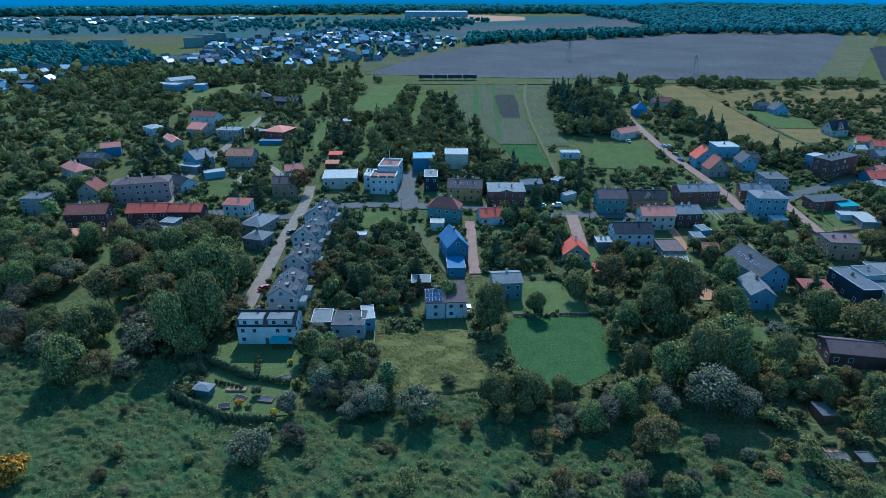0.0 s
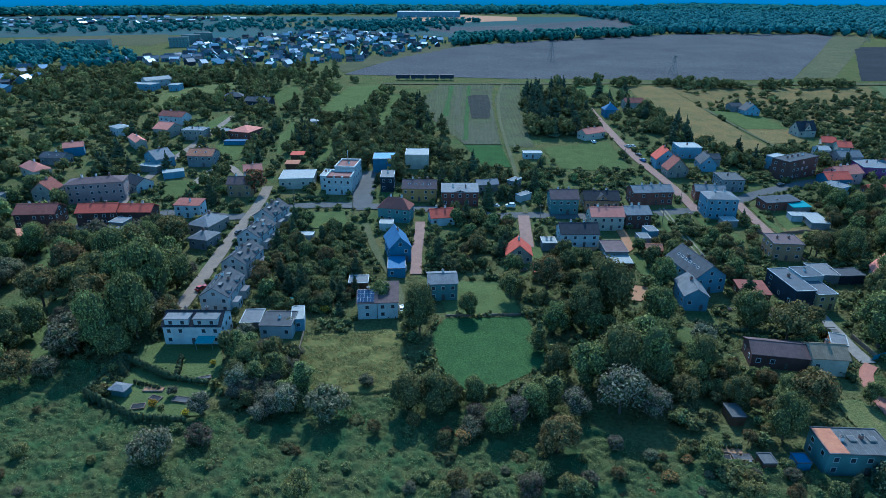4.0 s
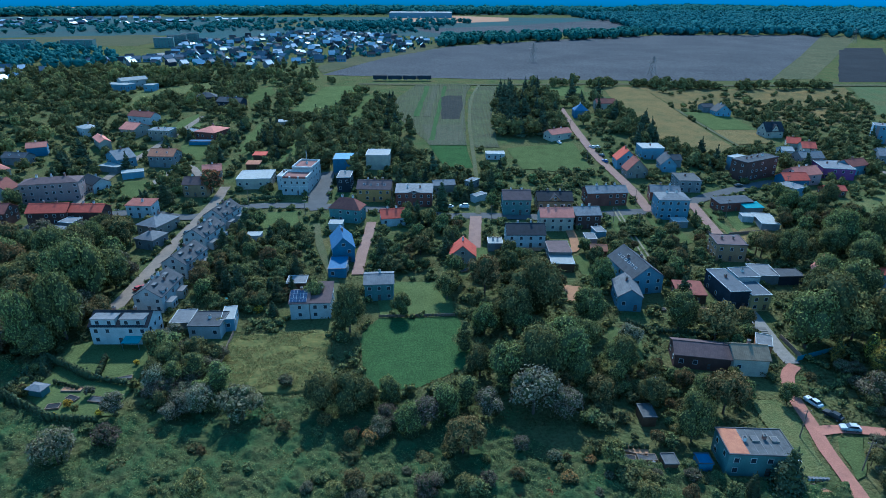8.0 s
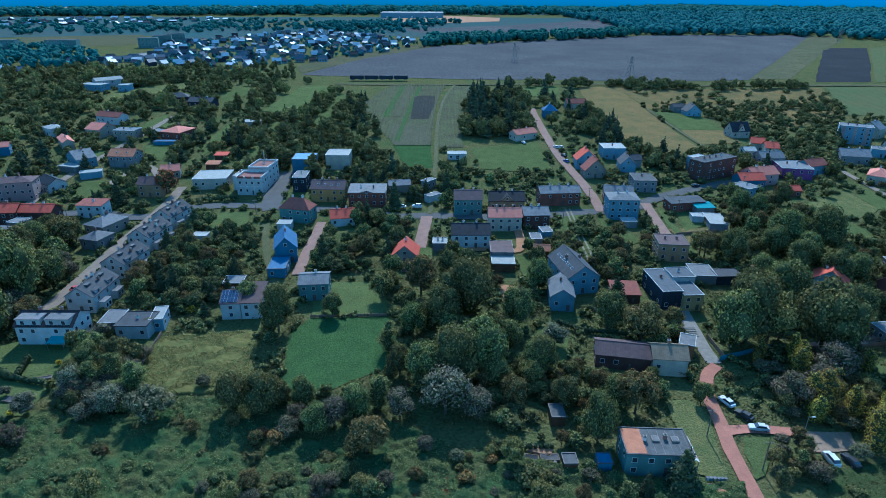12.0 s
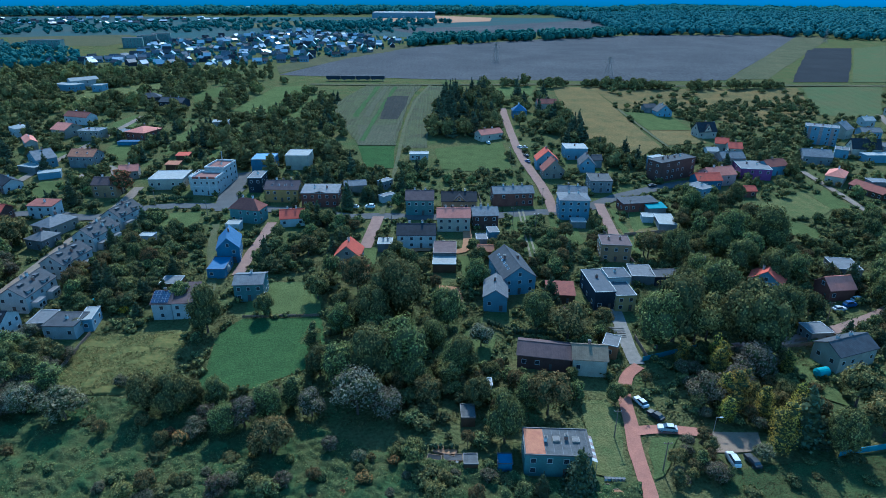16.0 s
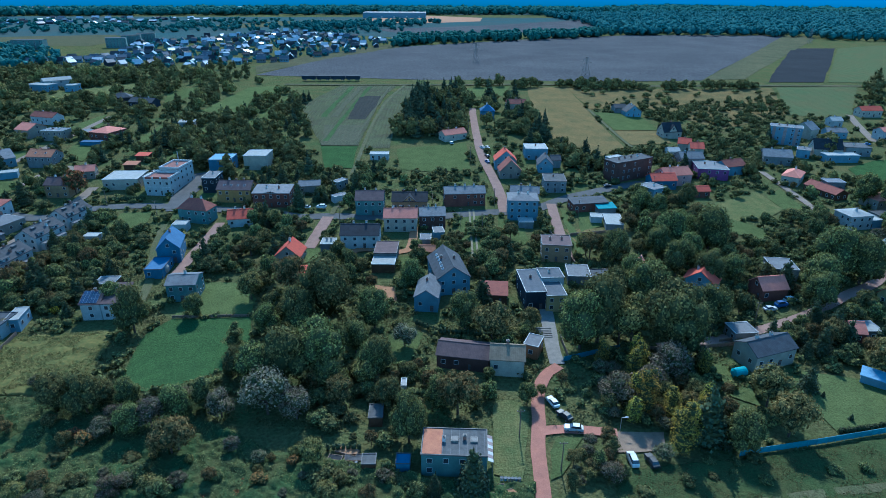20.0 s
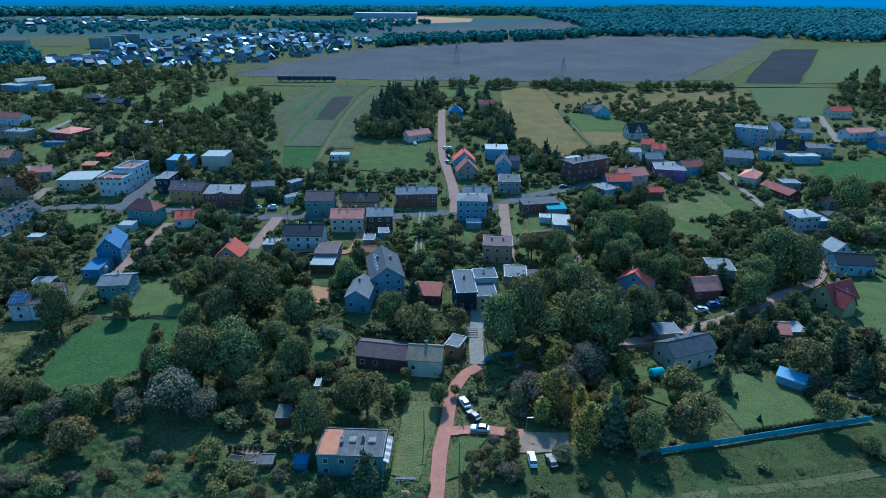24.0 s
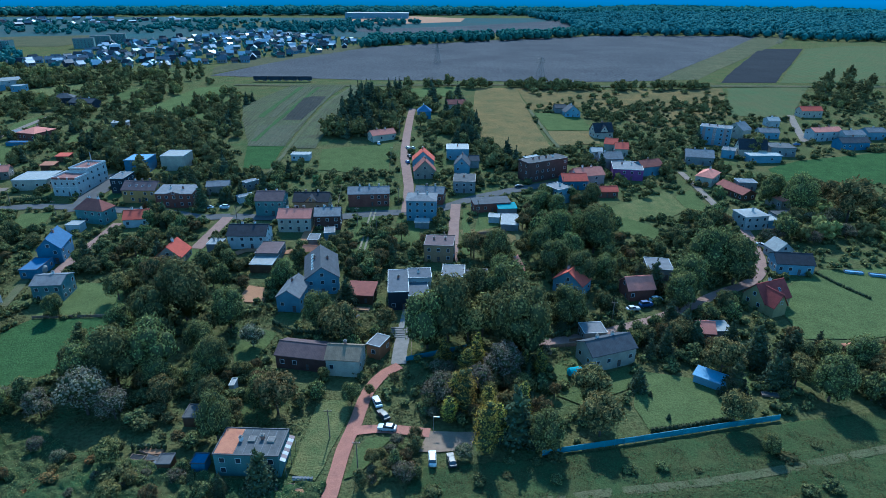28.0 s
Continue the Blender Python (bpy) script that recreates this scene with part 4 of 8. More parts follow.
def join_far_trees():
    """One mesh for the far trees of each kind, with trunks and leaf clumps of their own."""
    for kind_name, places in FAR_TREES.items():
        variants = KINDS[kind_name]
        vs, fs, slots, base = [], [], [], 0
        for i, (x, y, r, tall) in enumerate(places):
            title, crown, trunk, label, category = variants[i % len(variants)]
            m = pose(x, y, ground_z(x, y) - 0.05, 0, 0, (i * 137.5) % 360) @ Matrix.Diagonal((r / 4.2, r / 4.2, r / 4.2 * tall, 1))
            mm = np.array(m)
            for me, slot in ((crown, 0), (trunk, 1)):
                co = np.empty(len(me.vertices) * 3)
                me.vertices.foreach_get("co", co)
                vs.append(co.reshape(-1, 3) @ mm[:3, :3].T + mm[:3, 3])
                for p in me.polygons:
                    fs.append(tuple(base + v for v in p.vertices))
                    slots.append(2 if slot else p.material_index)
                base += len(me.vertices)
        leaf = variants[0][1].materials[0].name
        me = mesh_of("far_trees", np.concatenate(vs).tolist(), fs, [leaf, variants[0][1].materials[1].name, "bark"], slots)
        tagged(new("far_trees", me), f"distant {variants[0][0].replace('_', ' ')}s between houses and fields", "trees", kind="stuff")



# ---- ground, fields and roads ----
terrain()
patch('field', [(-77.2, 609.3), (-24.5, 783.3), (55.2, 922.2), (243.6, 1045.1), (456.5, 1146.4), (724.4, 1141.5), (473.5, 761.9), (358.8, 594.6), (209.9, 579.2), (87.8, 580.5)], 'plough', 'broad bare brown ploughed field with faint furrows', step=40.0)
patch('field', [(724.4, 1141.5), (752.8, 1129.7), (747.6, 1081.5), (497.4, 732.6), (403.3, 601.0), (363.0, 597.6), (473.5, 761.9)], 'stubble', 'strip of pale dry stubble beside the ploughed field', step=40.0)
patch('field', [(612.3, 905.1), (674.7, 906.8), (554.3, 713.9), (470.7, 585.8), (417.8, 585.2), (495.0, 712.6)], 'plough_dark', 'narrow dark ploughed field', step=40.0)
patch('field', [(678.8, 906.9), (769.4, 953.3), (931.2, 939.9), (648.2, 585.2), (475.0, 585.9), (557.0, 713.9)], 'pasture', 'wide pale green pasture behind the village', step=40.0, clear=False)
patch('field', [(414.1, 561.5), (490.5, 564.9), (415.5, 452.2), (372.2, 460.8)], 'pasture', 'yellowish pasture by the last houses', step=20.0)
patch('field', [(0.1, 458.6), (17.6, 544.0), (66.7, 544.8), (58.9, 485.9), (57.0, 384.4), (56.5, 355.7), (34.7, 355.6), (11.6, 420.4)], 'crop_grey', 'grey-green striped crop field', step=15.0)
patch('field', [(40.4, 489.0), (47.0, 496.0), (57.5, 495.0), (57.0, 450.0), (52.5, 418.0), (41.0, 418.0)], 'crop_dark', 'dark freshly turned strip in the crop field', step=15.0, up=0.3)
patch('field', [(27.9, 402.3), (54.5, 402.5), (55.8, 355.7), (34.0, 355.6)], 'crop_brown', 'bare brown strip at the end of the crop field', step=15.0, up=0.2)
for off, wide, y0, y1, what in ((3.0, 2.5, 365.0, 535.0, 'crop_brown'), (20.5, 3.0, 365.0, 538.0, 'crop_green'), (27.0, 5.0, 425.0, 538.0, 'crop_brown'), (35.0, 4.0, 425.0, 538.0, 'crop_green')):
    strip = [(56.5 + (y - 356.0) * 0.05 - k, y) for k, y in ((off + wide, y0), (off, y0), (off, y1), (off + wide, y1))]
    patch('field', strip, what, 'narrow furrowed strip of the crop field', step=12.0, up=0.28)
patch('field', [(34.1, 354.4), (56.2, 354.6), (57.9, 314.0), (42.9, 313.9)], 'meadow', 'fresh green vegetable field', step=15.0)
patch('field', [(61.1, 475.3), (71.7, 541.9), (89.2, 542.1), (77.2, 437.6), (75.6, 351.3), (60.8, 351.2), (59.4, 413.0)], 'crop_grey', 'grey-green striped crop field beside the track', step=15.0)
patch('lawn', [(80.0, 349.1), (121.6, 362.2), (122.3, 310.7), (101.0, 308.8), (84.5, 312.3)], 'lawn', 'sunlit grass paddock behind the gardens', step=10.0, category='lawn')
patch('lawn', [(112.9, 528.2), (168.3, 546.5), (156.4, 498.5), (135.1, 493.6), (113.1, 507.5)], 'lawn', 'green meadow beyond the old farm', step=20.0, category='lawn')
patch('field', [(180.9, 538.6), (218.2, 545.4), (216.7, 448.6), (217.2, 357.5), (196.9, 335.1), (176.7, 367.7), (174.0, 440.7)], 'dry_grass', 'fallow field of dry ochre grass', step=20.0)
patch('field', [(218.2, 545.4), (409.1, 559.3), (371.0, 461.0), (303.3, 416.1), (266.6, 480.9), (219.0, 458.4)], 'dry_grass', 'dry yellowish heath dotted with bushes', step=20.0, clear=False, up=0.1)
patch('lawn', [(220.2, 449.5), (253.7, 453.1), (254.7, 404.6), (222.6, 397.9)], 'lawn', 'green grass plot on the heath', step=15.0, category='lawn', up=0.2)
patch('field', [(222.3, 396.4), (254.7, 403.1), (252.0, 371.6), (223.5, 363.2)], 'dry_grass', 'reddish dry grass plot', step=15.0, up=0.2)
patch('lawn', [(22.3, 162.5), (46.5, 163.6), (51.7, 145.4), (47.4, 135.8), (33.8, 126.5), (21.3, 127.0), (17.8, 154.3)], 'meadow', 'smooth bright green mown meadow', step=5.0, category='meadow', up=0.1)
patch('lawn', [(22.8, 187.0), (39.8, 187.1), (45.0, 175.2), (46.1, 165.0), (22.2, 164.2), (20.7, 175.1)], 'lawn', 'duller green upper part of the mown meadow', step=5.0, category='meadow', up=0.1)
patch('field', [(-20.7, 151.7), (5.4, 155.9), (8.8, 151.2), (13.2, 127.0), (1.2, 124.6), (-16.0, 124.5)], 'rough_grass', 'plot of tall yellow-green weeds and grass', step=6.0, up=0.1)
patch('lawn', [(204.7, 135.7), (218.9, 131.6), (223.2, 127.2), (222.4, 115.6), (199.9, 110.4), (198.5, 120.3)], 'lawn', 'well kept garden lawn behind the blue fence', step=5.0, category='lawn', up=0.1)
patch('lawn', [(269.9, 183.4), (290.8, 197.7), (328.0, 202.6), (292.5, 155.0), (276.5, 151.8), (258.7, 151.8), (260.2, 165.0)], 'lawn', 'large pale green lawn of the corner house', step=6.0, category='lawn', up=0.1)
patch('field', [(334.0, 324.7), (356.2, 339.1), (414.9, 357.4), (467.9, 362.9), (414.8, 295.9), (330.2, 302.8)], 'meadow', 'bright green field at the edge of the village', step=15.0)
patch('lawn', [(225.8, 259.4), (263.6, 284.4), (265.2, 259.8), (253.8, 250.3), (231.3, 242.9)], 'rough_grass', 'fallow garden plots with yellow grass', step=8.0, category='lawn')
patch('lawn', [(-119.3, 291.6), (-107.9, 293.3), (-101.0, 268.3), (-111.7, 268.2)], 'lawn', 'square garden lawn', step=8.0, category='lawn')
patch('lawn', [(-115.6, 354.3), (-97.6, 354.3), (-93.0, 325.4), (-103.3, 328.3)], 'lawn', 'garden lawn beside a blue pool', step=8.0, category='lawn')
patch('lawn', [(-132.5, 219.6), (-124.7, 222.1), (-121.7, 210.4), (-113.1, 187.9), (-109.2, 182.5), (-116.9, 181.6), (-128.1, 188.0), (-129.4, 204.0)], 'lawn', 'garden lawn with raised timber beds', step=6.0, category='lawn', up=0.1)
patch('lawn', [(-108.8, 199.9), (-106.6, 217.3), (-102.7, 215.0), (-103.2, 197.7), (-106.1, 187.9), (-104.6, 174.0), (-97.7, 162.8), (-102.3, 164.3), (-105.4, 167.3)], 'lawn', 'sunny grass strip between garden trees', step=5.0, category='lawn', up=0.1)
patch('yard', [(-135.1, 238.6), (-130.4, 232.1), (-119.2, 225.7), (-121.8, 221.3), (-133.0, 226.6)], 'sandy_yard', 'pale concrete yard behind the brick row', step=5.0, category='yard')
patch('lawn', [(-181.3, 234.6), (-171.1, 238.7), (-167.9, 223.3), (-173.7, 224.5)], 'lawn', 'small green below the village street', step=5.0, category='lawn')
patch('lawn', [(-69.4, 440.8), (-60.5, 535.9), (-31.3, 541.9), (-31.3, 479.5), (-39.7, 432.3)], 'lawn', 'long green meadow behind the gardens', step=15.0, category='lawn')
patch('lawn', [(-81.5, 373.8), (-81.4, 408.3), (-75.7, 400.9), (-71.2, 349.8), (-73.7, 333.6)], 'lawn', 'strip of yellowish grass by the lane', step=10.0, category='lawn')
patch('field', [(-214.2, 513.5), (-170.4, 556.7), (-156.5, 527.0), (-188.8, 440.3)], 'rough_grass', 'fallow yellowish meadow', step=12.0)
patch('lawn', [(-62.8, 141.6), (-53.3, 139.4), (-53.3, 134.9), (-61.2, 136.7)], 'lawn', 'small walled garden lawn', step=4.0, category='lawn')
patch('lawn', [(-50.0, 138.9), (-43.0, 138.9), (-43.0, 133.6), (-47.8, 132.4)], 'lawn', 'small walled garden lawn', step=4.0, category='lawn')
patch('lawn', [(119.7, 122.8), (126.2, 123.2), (127.8, 117.0), (124.4, 100.0), (123.3, 95.9), (117.8, 97.6), (118.4, 111.4)], 'rough_grass', 'yellowish lawn beside the lane', step=5.0, category='lawn')
patch('lawn', [(133.3, 109.2), (139.2, 109.3), (132.6, 97.0), (129.9, 96.2), (131.0, 104.6)], 'lawn', 'grass verge at the fork of the lane', step=5.0, category='lawn')
patch('lawn', [(99.5, 124.6), (108.4, 121.8), (109.7, 113.4), (99.7, 113.9)], 'lawn', 'green garden grass behind the flat roofed house', step=4.0, category='lawn', clear=False, up=0.2)
patch('parking_lot', [(147.7, 111.2), (158.9, 110.6), (157.1, 104.7), (144.8, 104.1)], 'sandy_yard', 'sandy paved parking yard', step=5.0, category='yard', up=0.14)
patch('lawn', [(141.2, 150.1), (146.5, 148.6), (145.3, 142.8), (141.4, 142.3)], 'rough_grass', 'trapezoid of yellow grass inside a fence', step=4.0, category='lawn')
patch('lawn', [(83.7, 185.2), (91.4, 183.2), (91.8, 173.5), (82.5, 173.4)], 'sand', 'patch of bare orange earth', step=4.0, category='yard')
patch('lawn', [(90.6, 207.7), (96.0, 209.2), (97.6, 187.4), (92.6, 187.3)], 'lawn', 'narrow green lawn by the gravel drive', step=4.0, category='lawn')
patch('lawn', [(114.2, 254.0), (125.6, 256.1), (124.8, 215.7), (119.1, 205.7), (114.3, 210.6)], 'lawn', 'long garden lawn with a track', step=6.0, category='lawn', clear=False)
patch('lawn', [(169.5, 264.2), (178.4, 271.7), (179.9, 241.3), (164.5, 230.9)], 'lawn', 'green yard beside the teal roofed shed', step=6.0, category='lawn')
patch('yard', [(-23.9, 304.8), (-13.2, 309.3), (-12.8, 283.7), (-11.3, 254.5), (-17.8, 253.1), (-22.8, 272.1)], 'asphalt', 'paved yard beside the white villa', step=6.0, category='yard')
patch('lawn', [(160.4, 256.2), (162.9, 256.2), (162.4, 210.7), (158.9, 208.2)], 'lawn', 'grass strip beside the brick drive', step=6.0, category='lawn')
patch('lawn', [(187.8, 145.8), (189.2, 134.9), (185.9, 120.6), (180.2, 125.1), (181.4, 137.5)], 'lawn', 'shady garden lawn with a tank', step=6.0, category='lawn', clear=False)
road('road', [(127.1, 88.7), (127.7, 94.7), (127.9, 101.1), (128.4, 106.4), (129.7, 113.1), (130.6, 121.5), (131.7, 127.3), (134.6, 134.2), (138.9, 137.9)], 3.3, 'red_gravel', 'lane of reddish gravel')
road('road', [(129.7, 111.2), (135.0, 112.1), (140.8, 111.6), (147.7, 110.6)], 3.0, 'red_gravel', 'side branch of the red gravel lane', up=0.2)
road('road', [(138.6, 138.7), (138.6, 145.7), (139.3, 154.7), (140.0, 166.1), (140.2, 171.8)], 4.2, 'concrete', 'pale concrete drive')
road('road', [(43.8, 246.6), (57.3, 248.6), (73.6, 246.8), (96.0, 246.3), (108.6, 248.3), (124.3, 252.9), (139.6, 253.0), (150.7, 257.1), (164.4, 269.9), (180.8, 279.3), (197.7, 288.0), (213.6, 295.7), (224.1, 289.6)], 6.5, 'asphalt', 'grey asphalt village street')
road('road', [(43.8, 246.6), (22.3, 255.0), (7.0, 254.9), (-14.6, 258.9), (-38.4, 260.1), (-56.7, 254.6), (-68.5, 242.9), (-93.6, 252.4), (-114.5, 245.7), (-135.0, 224.9)], 6.5, 'asphalt', 'grey asphalt village street', up=0.19)
road('road', [(-63.2, 167.4), (-63.4, 181.7), (-63.8, 198.9), (-64.3, 218.6), (-63.9, 238.4), (-63.3, 261.2), (-65.4, 283.6)], 5.0, 'paving', 'pale paved street along the terraced houses', up=0.22)
road('road', [(-79.3, 291.7), (-95.7, 318.5), (-102.0, 309.1), (-103.6, 283.5)], 4.0, 'paving', 'short pale access lane', up=0.2)
road('road', [(-125.1, 250.9), (-129.6, 275.6), (-130.9, 313.6), (-128.2, 349.7), (-126.3, 423.7)], 4.5, 'paving', 'pale lane between the gardens', up=0.2)
road('road', [(56.7, 247.3), (55.5, 231.5), (54.3, 215.1)], 5.0, 'brick_path', 'reddish cobbled side lane', up=0.24)
road('path', [(57.7, 249.9), (58.9, 274.5), (59.6, 321.7), (59.4, 365.3), (59.8, 413.0), (64.4, 486.0), (73.7, 544.9)], 2.2, 'grass_track', 'grassy farm track between fields', up=0.3)
road('road', [(135.0, 253.0), (135.1, 278.8), (132.5, 308.1), (129.7, 332.2), (128.9, 365.8), (128.8, 413.7), (129.6, 452.5)], 5.0, 'brick_path', 'pinkish cobbled lane up to the farm', up=0.24)
road('road', [(157.5, 263.1), (156.0, 238.3), (155.1, 215.8), (154.7, 204.8)], 4.5, 'brick_path', 'reddish brick garden drive', up=0.22)
road('road', [(11.4, 240.4), (11.6, 224.2), (10.9, 208.5), (11.5, 192.3)], 4.2, 'brick_path', 'reddish brick garden drive', up=0.22)
road('path', [(-12.0, 238.6), (-7.1, 218.7), (-1.8, 203.7), (3.5, 190.1), (6.5, 177.9), (8.5, 167.5)], 3.0, 'grass_track', 'worn grass drive between gardens', up=0.22)
road('road', [(281.3, 241.3), (279.0, 229.0), (273.9, 209.7), (267.5, 195.1), (258.0, 186.3), (245.2, 180.0), (234.2, 172.2), (222.2, 164.9), (209.4, 158.7), (195.7, 153.2), (181.4, 149.2), (169.5, 147.1)], 4.0, 'brick_path', 'reddish lane with paving', up=0.22)
road('road', [(282.5, 317.7), (281.7, 294.0), (280.5, 270.8), (279.3, 256.0)], 3.6, 'paving', 'beige dirt lane', up=0.22)
road('road', [(420.0, 461.5), (401.5, 417.8), (388.3, 383.8)], 5.0, 'paving', 'pale street past white houses', up=0.22)
road('path', [(118.3, 203.3), (118.6, 215.7), (118.8, 238.1), (119.2, 256.1)], 0.8, 'pale_track', 'wheel track across grass', up=0.3)
road('path', [(120.2, 203.3), (120.6, 215.7), (120.7, 238.2), (121.0, 256.1)], 0.8, 'pale_track', 'wheel track across grass', up=0.3)
road('path', [(163.5, 88.5), (182.1, 92.0), (200.5, 94.1), (213.5, 96.3), (227.3, 99.2), (244.8, 103.5), (265.3, 108.1)], 2.2, 'grass_track', 'faint pale track through the meadow', up=0.3)
road('path', [(-33.5, 549.4), (37.4, 547.4), (138.3, 548.9), (269.8, 563.9), (402.8, 569.3), (557.8, 566.2), (817.1, 564.3)], 7.0, 'stubble', 'pale line of a dry railway cutting', up=0.4)
road('road', [(71.1, 210.6), (75.4, 215.2), (93.5, 210.2), (95.1, 223.3), (94.9, 236.4)], 3.5, 'sand', 'orange gravel drive', up=0.24)
road('path', [(218.1, 458.2), (220.5, 386.2), (222.5, 358.2)], 2.2, 'grass_track', 'dirt track over the heath', up=0.3)
road('path', [(178.0, 264.8), (183.3, 244.7), (182.5, 221.3)], 3.0, 'grass_track', 'narrow path between gardens', up=0.3)
patch('field', [(-646.2, 1065.3), (-465.5, 1119.0), (-402.4, 1006.1), (-402.7, 910.8), (-539.4, 907.4)], 'stubble', 'tan stubble field before the suburb', step=60.0)
patch('field', [(-30.5, 1274.5), (184.2, 1384.9), (558.4, 1693.6), (493.2, 1474.9), (346.1, 1240.4), (76.8, 1085.9)], 'plough', 'grey-brown distant ploughed field', step=80.0)
patch('field', [(-386.1, 1364.6), (-288.3, 1532.0), (-159.6, 1584.7), (-187.7, 1409.4), (-285.2, 1298.5)], 'stubble', 'pale distant stubble field', step=80.0)
patch('yard', [(-94.0, 1638.2), (67.4, 1822.8), (216.3, 1706.5), (200.8, 1551.6), (49.6, 1458.2), (-42.8, 1497.0)], 'sand', 'bare sandy ground before the distant warehouse', step=80.0)
patch('field', [(-96.0, 677.7), (-61.4, 795.9), (47.2, 977.6), (55.2, 922.2), (-23.5, 770.3), (-79.5, 621.9)], 'stubble', 'narrow strip of dry grass at the edge of the suburb', step=40.0)
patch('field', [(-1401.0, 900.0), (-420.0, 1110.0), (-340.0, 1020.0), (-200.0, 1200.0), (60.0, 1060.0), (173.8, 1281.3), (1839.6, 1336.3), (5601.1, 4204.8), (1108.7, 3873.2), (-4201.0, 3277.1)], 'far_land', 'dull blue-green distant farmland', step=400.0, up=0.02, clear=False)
patch('lawn', [(-146.1, 328.2), (-135.8, 347.4), (-127.4, 333.4), (-135.1, 309.0)], 'lawn', 'green lawn between village houses', step=8.0, category='lawn')
patch('lawn', [(-127.5, 235.3), (-121.7, 238.3), (-139.9, 283.4), (-150.2, 287.4), (-155.3, 283.4)], 'lawn', 'garden lawn behind the tenement', step=8.0, category='lawn')
patch('lawn', [(-139.0, 408.1), (-132.7, 431.9), (-117.5, 393.6), (-129.3, 384.0)], 'lawn', 'garden lawn by a red roofed villa', step=8.0, category='lawn')
patch('lawn', [(-118.9, 501.7), (-108.5, 541.5), (-95.7, 501.8), (-100.3, 449.6)], 'lawn', 'grass clearing between trees', step=12.0, category='lawn')
patch('lawn', [(-25.6, 408.5), (-19.2, 502.1), (-11.7, 490.5), (-16.2, 394.0)], 'lawn', 'grass strip between conifers', step=12.0, category='lawn')
patch('lawn', [(-49.3, 318.6), (-50.6, 408.4), (-48.3, 424.0), (-42.9, 408.4), (-43.2, 318.6)], 'lawn', 'long narrow grass garden strip', step=12.0, category='lawn')
patch('lawn', [(-36.2, 251.1), (-23.3, 253.1), (-18.9, 235.5), (-35.2, 232.6)], 'lawn', 'rough garden lawn by the street', step=8.0, category='lawn')
patch('lawn', [(-101.5, 163.1), (-99.9, 177.7), (-93.4, 170.2), (-87.8, 150.3), (-89.8, 138.8), (-99.0, 136.1), (-101.0, 147.3)], 'lawn', 'narrow grass glade beside the wood', step=6.0, category='lawn')
patch('lawn', [(50.7, 217.7), (58.7, 215.1), (59.9, 200.4), (52.1, 195.8)], 'lawn', 'garden lawn below the red roofed house', step=6.0, category='lawn')
patch('lawn', [(92.8, 159.4), (101.0, 154.6), (98.6, 139.9), (93.0, 138.6), (89.6, 148.4)], 'lawn', 'shady orchard lawn', step=6.0, category='lawn')
patch('lawn', [(131.5, 250.3), (134.7, 240.9), (141.3, 237.9), (142.1, 220.8), (134.2, 215.5), (129.5, 226.2)], 'lawn', 'garden lawn behind the street', step=6.0, category='lawn')
patch('lawn', [(201.8, 201.3), (209.8, 216.4), (216.6, 216.5), (213.9, 199.1)], 'lawn', 'green garden between trees', step=6.0, category='lawn', clear=False)
patch('lawn', [(248.5, 146.7), (255.2, 144.5), (251.4, 136.3), (241.1, 129.4), (240.5, 137.8)], 'lawn', 'green garden between conifers below the lane', step=5.0, category='lawn', clear=False, up=0.2)
patch('lawn', [(233.6, 140.1), (242.9, 145.7), (237.5, 129.6), (229.1, 124.8)], 'lawn', 'garden lawn between conifers', step=6.0, category='lawn', clear=False)
patch('lawn', [(196.3, 134.7), (201.0, 137.3), (204.4, 136.0), (199.3, 127.2), (194.2, 124.8)], 'lawn', 'garden lawn behind the cream house', step=6.0, category='lawn', clear=False)
patch('garden', [(-65.2, 146.7), (-61.6, 148.8), (-43.5, 148.8), (-39.6, 138.9), (-37.8, 124.0), (-37.4, 116.3), (-50.7, 114.9), (-63.0, 123.5), (-63.2, 134.9)], 'lawn', 'terraced back garden with beds and lawns', step=5.0, category='garden', up=0.05)
patch('lawn', [(231.7, 252.8), (238.8, 243.2), (245.4, 234.1), (237.5, 225.1), (226.0, 233.5)], 'lawn', 'grassy orchard clearing', step=8.0, category='lawn')
patch('field', [(158.0, 233.5), (173.7, 235.4), (182.1, 226.8), (176.1, 215.9), (160.8, 221.1)], 'dry_grass', 'garden plot of dry reddish grass', step=6.0)
patch('lawn', [(278.4, 289.5), (274.6, 260.1), (265.6, 254.1), (264.8, 276.3)], 'lawn', 'grass plot beside the dirt lane', step=8.0, category='lawn')

# ---- houses ----
house(-140.2, 268.1, 14.5, 24.4, 10.0, 9.0, 'hip', 1.8, 'x', 'pink', 'purple_brown', chimneys=3, name='apartment_house')
house(-125.5, 241.2, 4.5, 16.3, 9.0, 5.5, 'gable', 2.5, 'x', 'dark_brick', 'red_tile', chimneys=2)
house(-110.1, 242.7, 0.1, 14.4, 8.0, 5.0, 'gable', 2.2, 'x', 'dark_brick', 'red_tile', chimneys=2)
house(-149.5, 238.6, 4.4, 16.5, 10.0, 6.0, 'gable', 3.0, 'x', 'dark_brick', 'brown_tile', chimneys=3)
house(-143.4, 220.1, 4.0, 15.8, 6.0, 3.5, 'shed', 0.8, 'x', 'beige', 'rust', chimneys=0, name='garage', label='row of garages with patched rust and grey roof')
house(-188.8, 299.1, -37.0, 17.6, 8.0, 5.0, 'hip', 3.0, 'x', 'cream', 'pale_red')
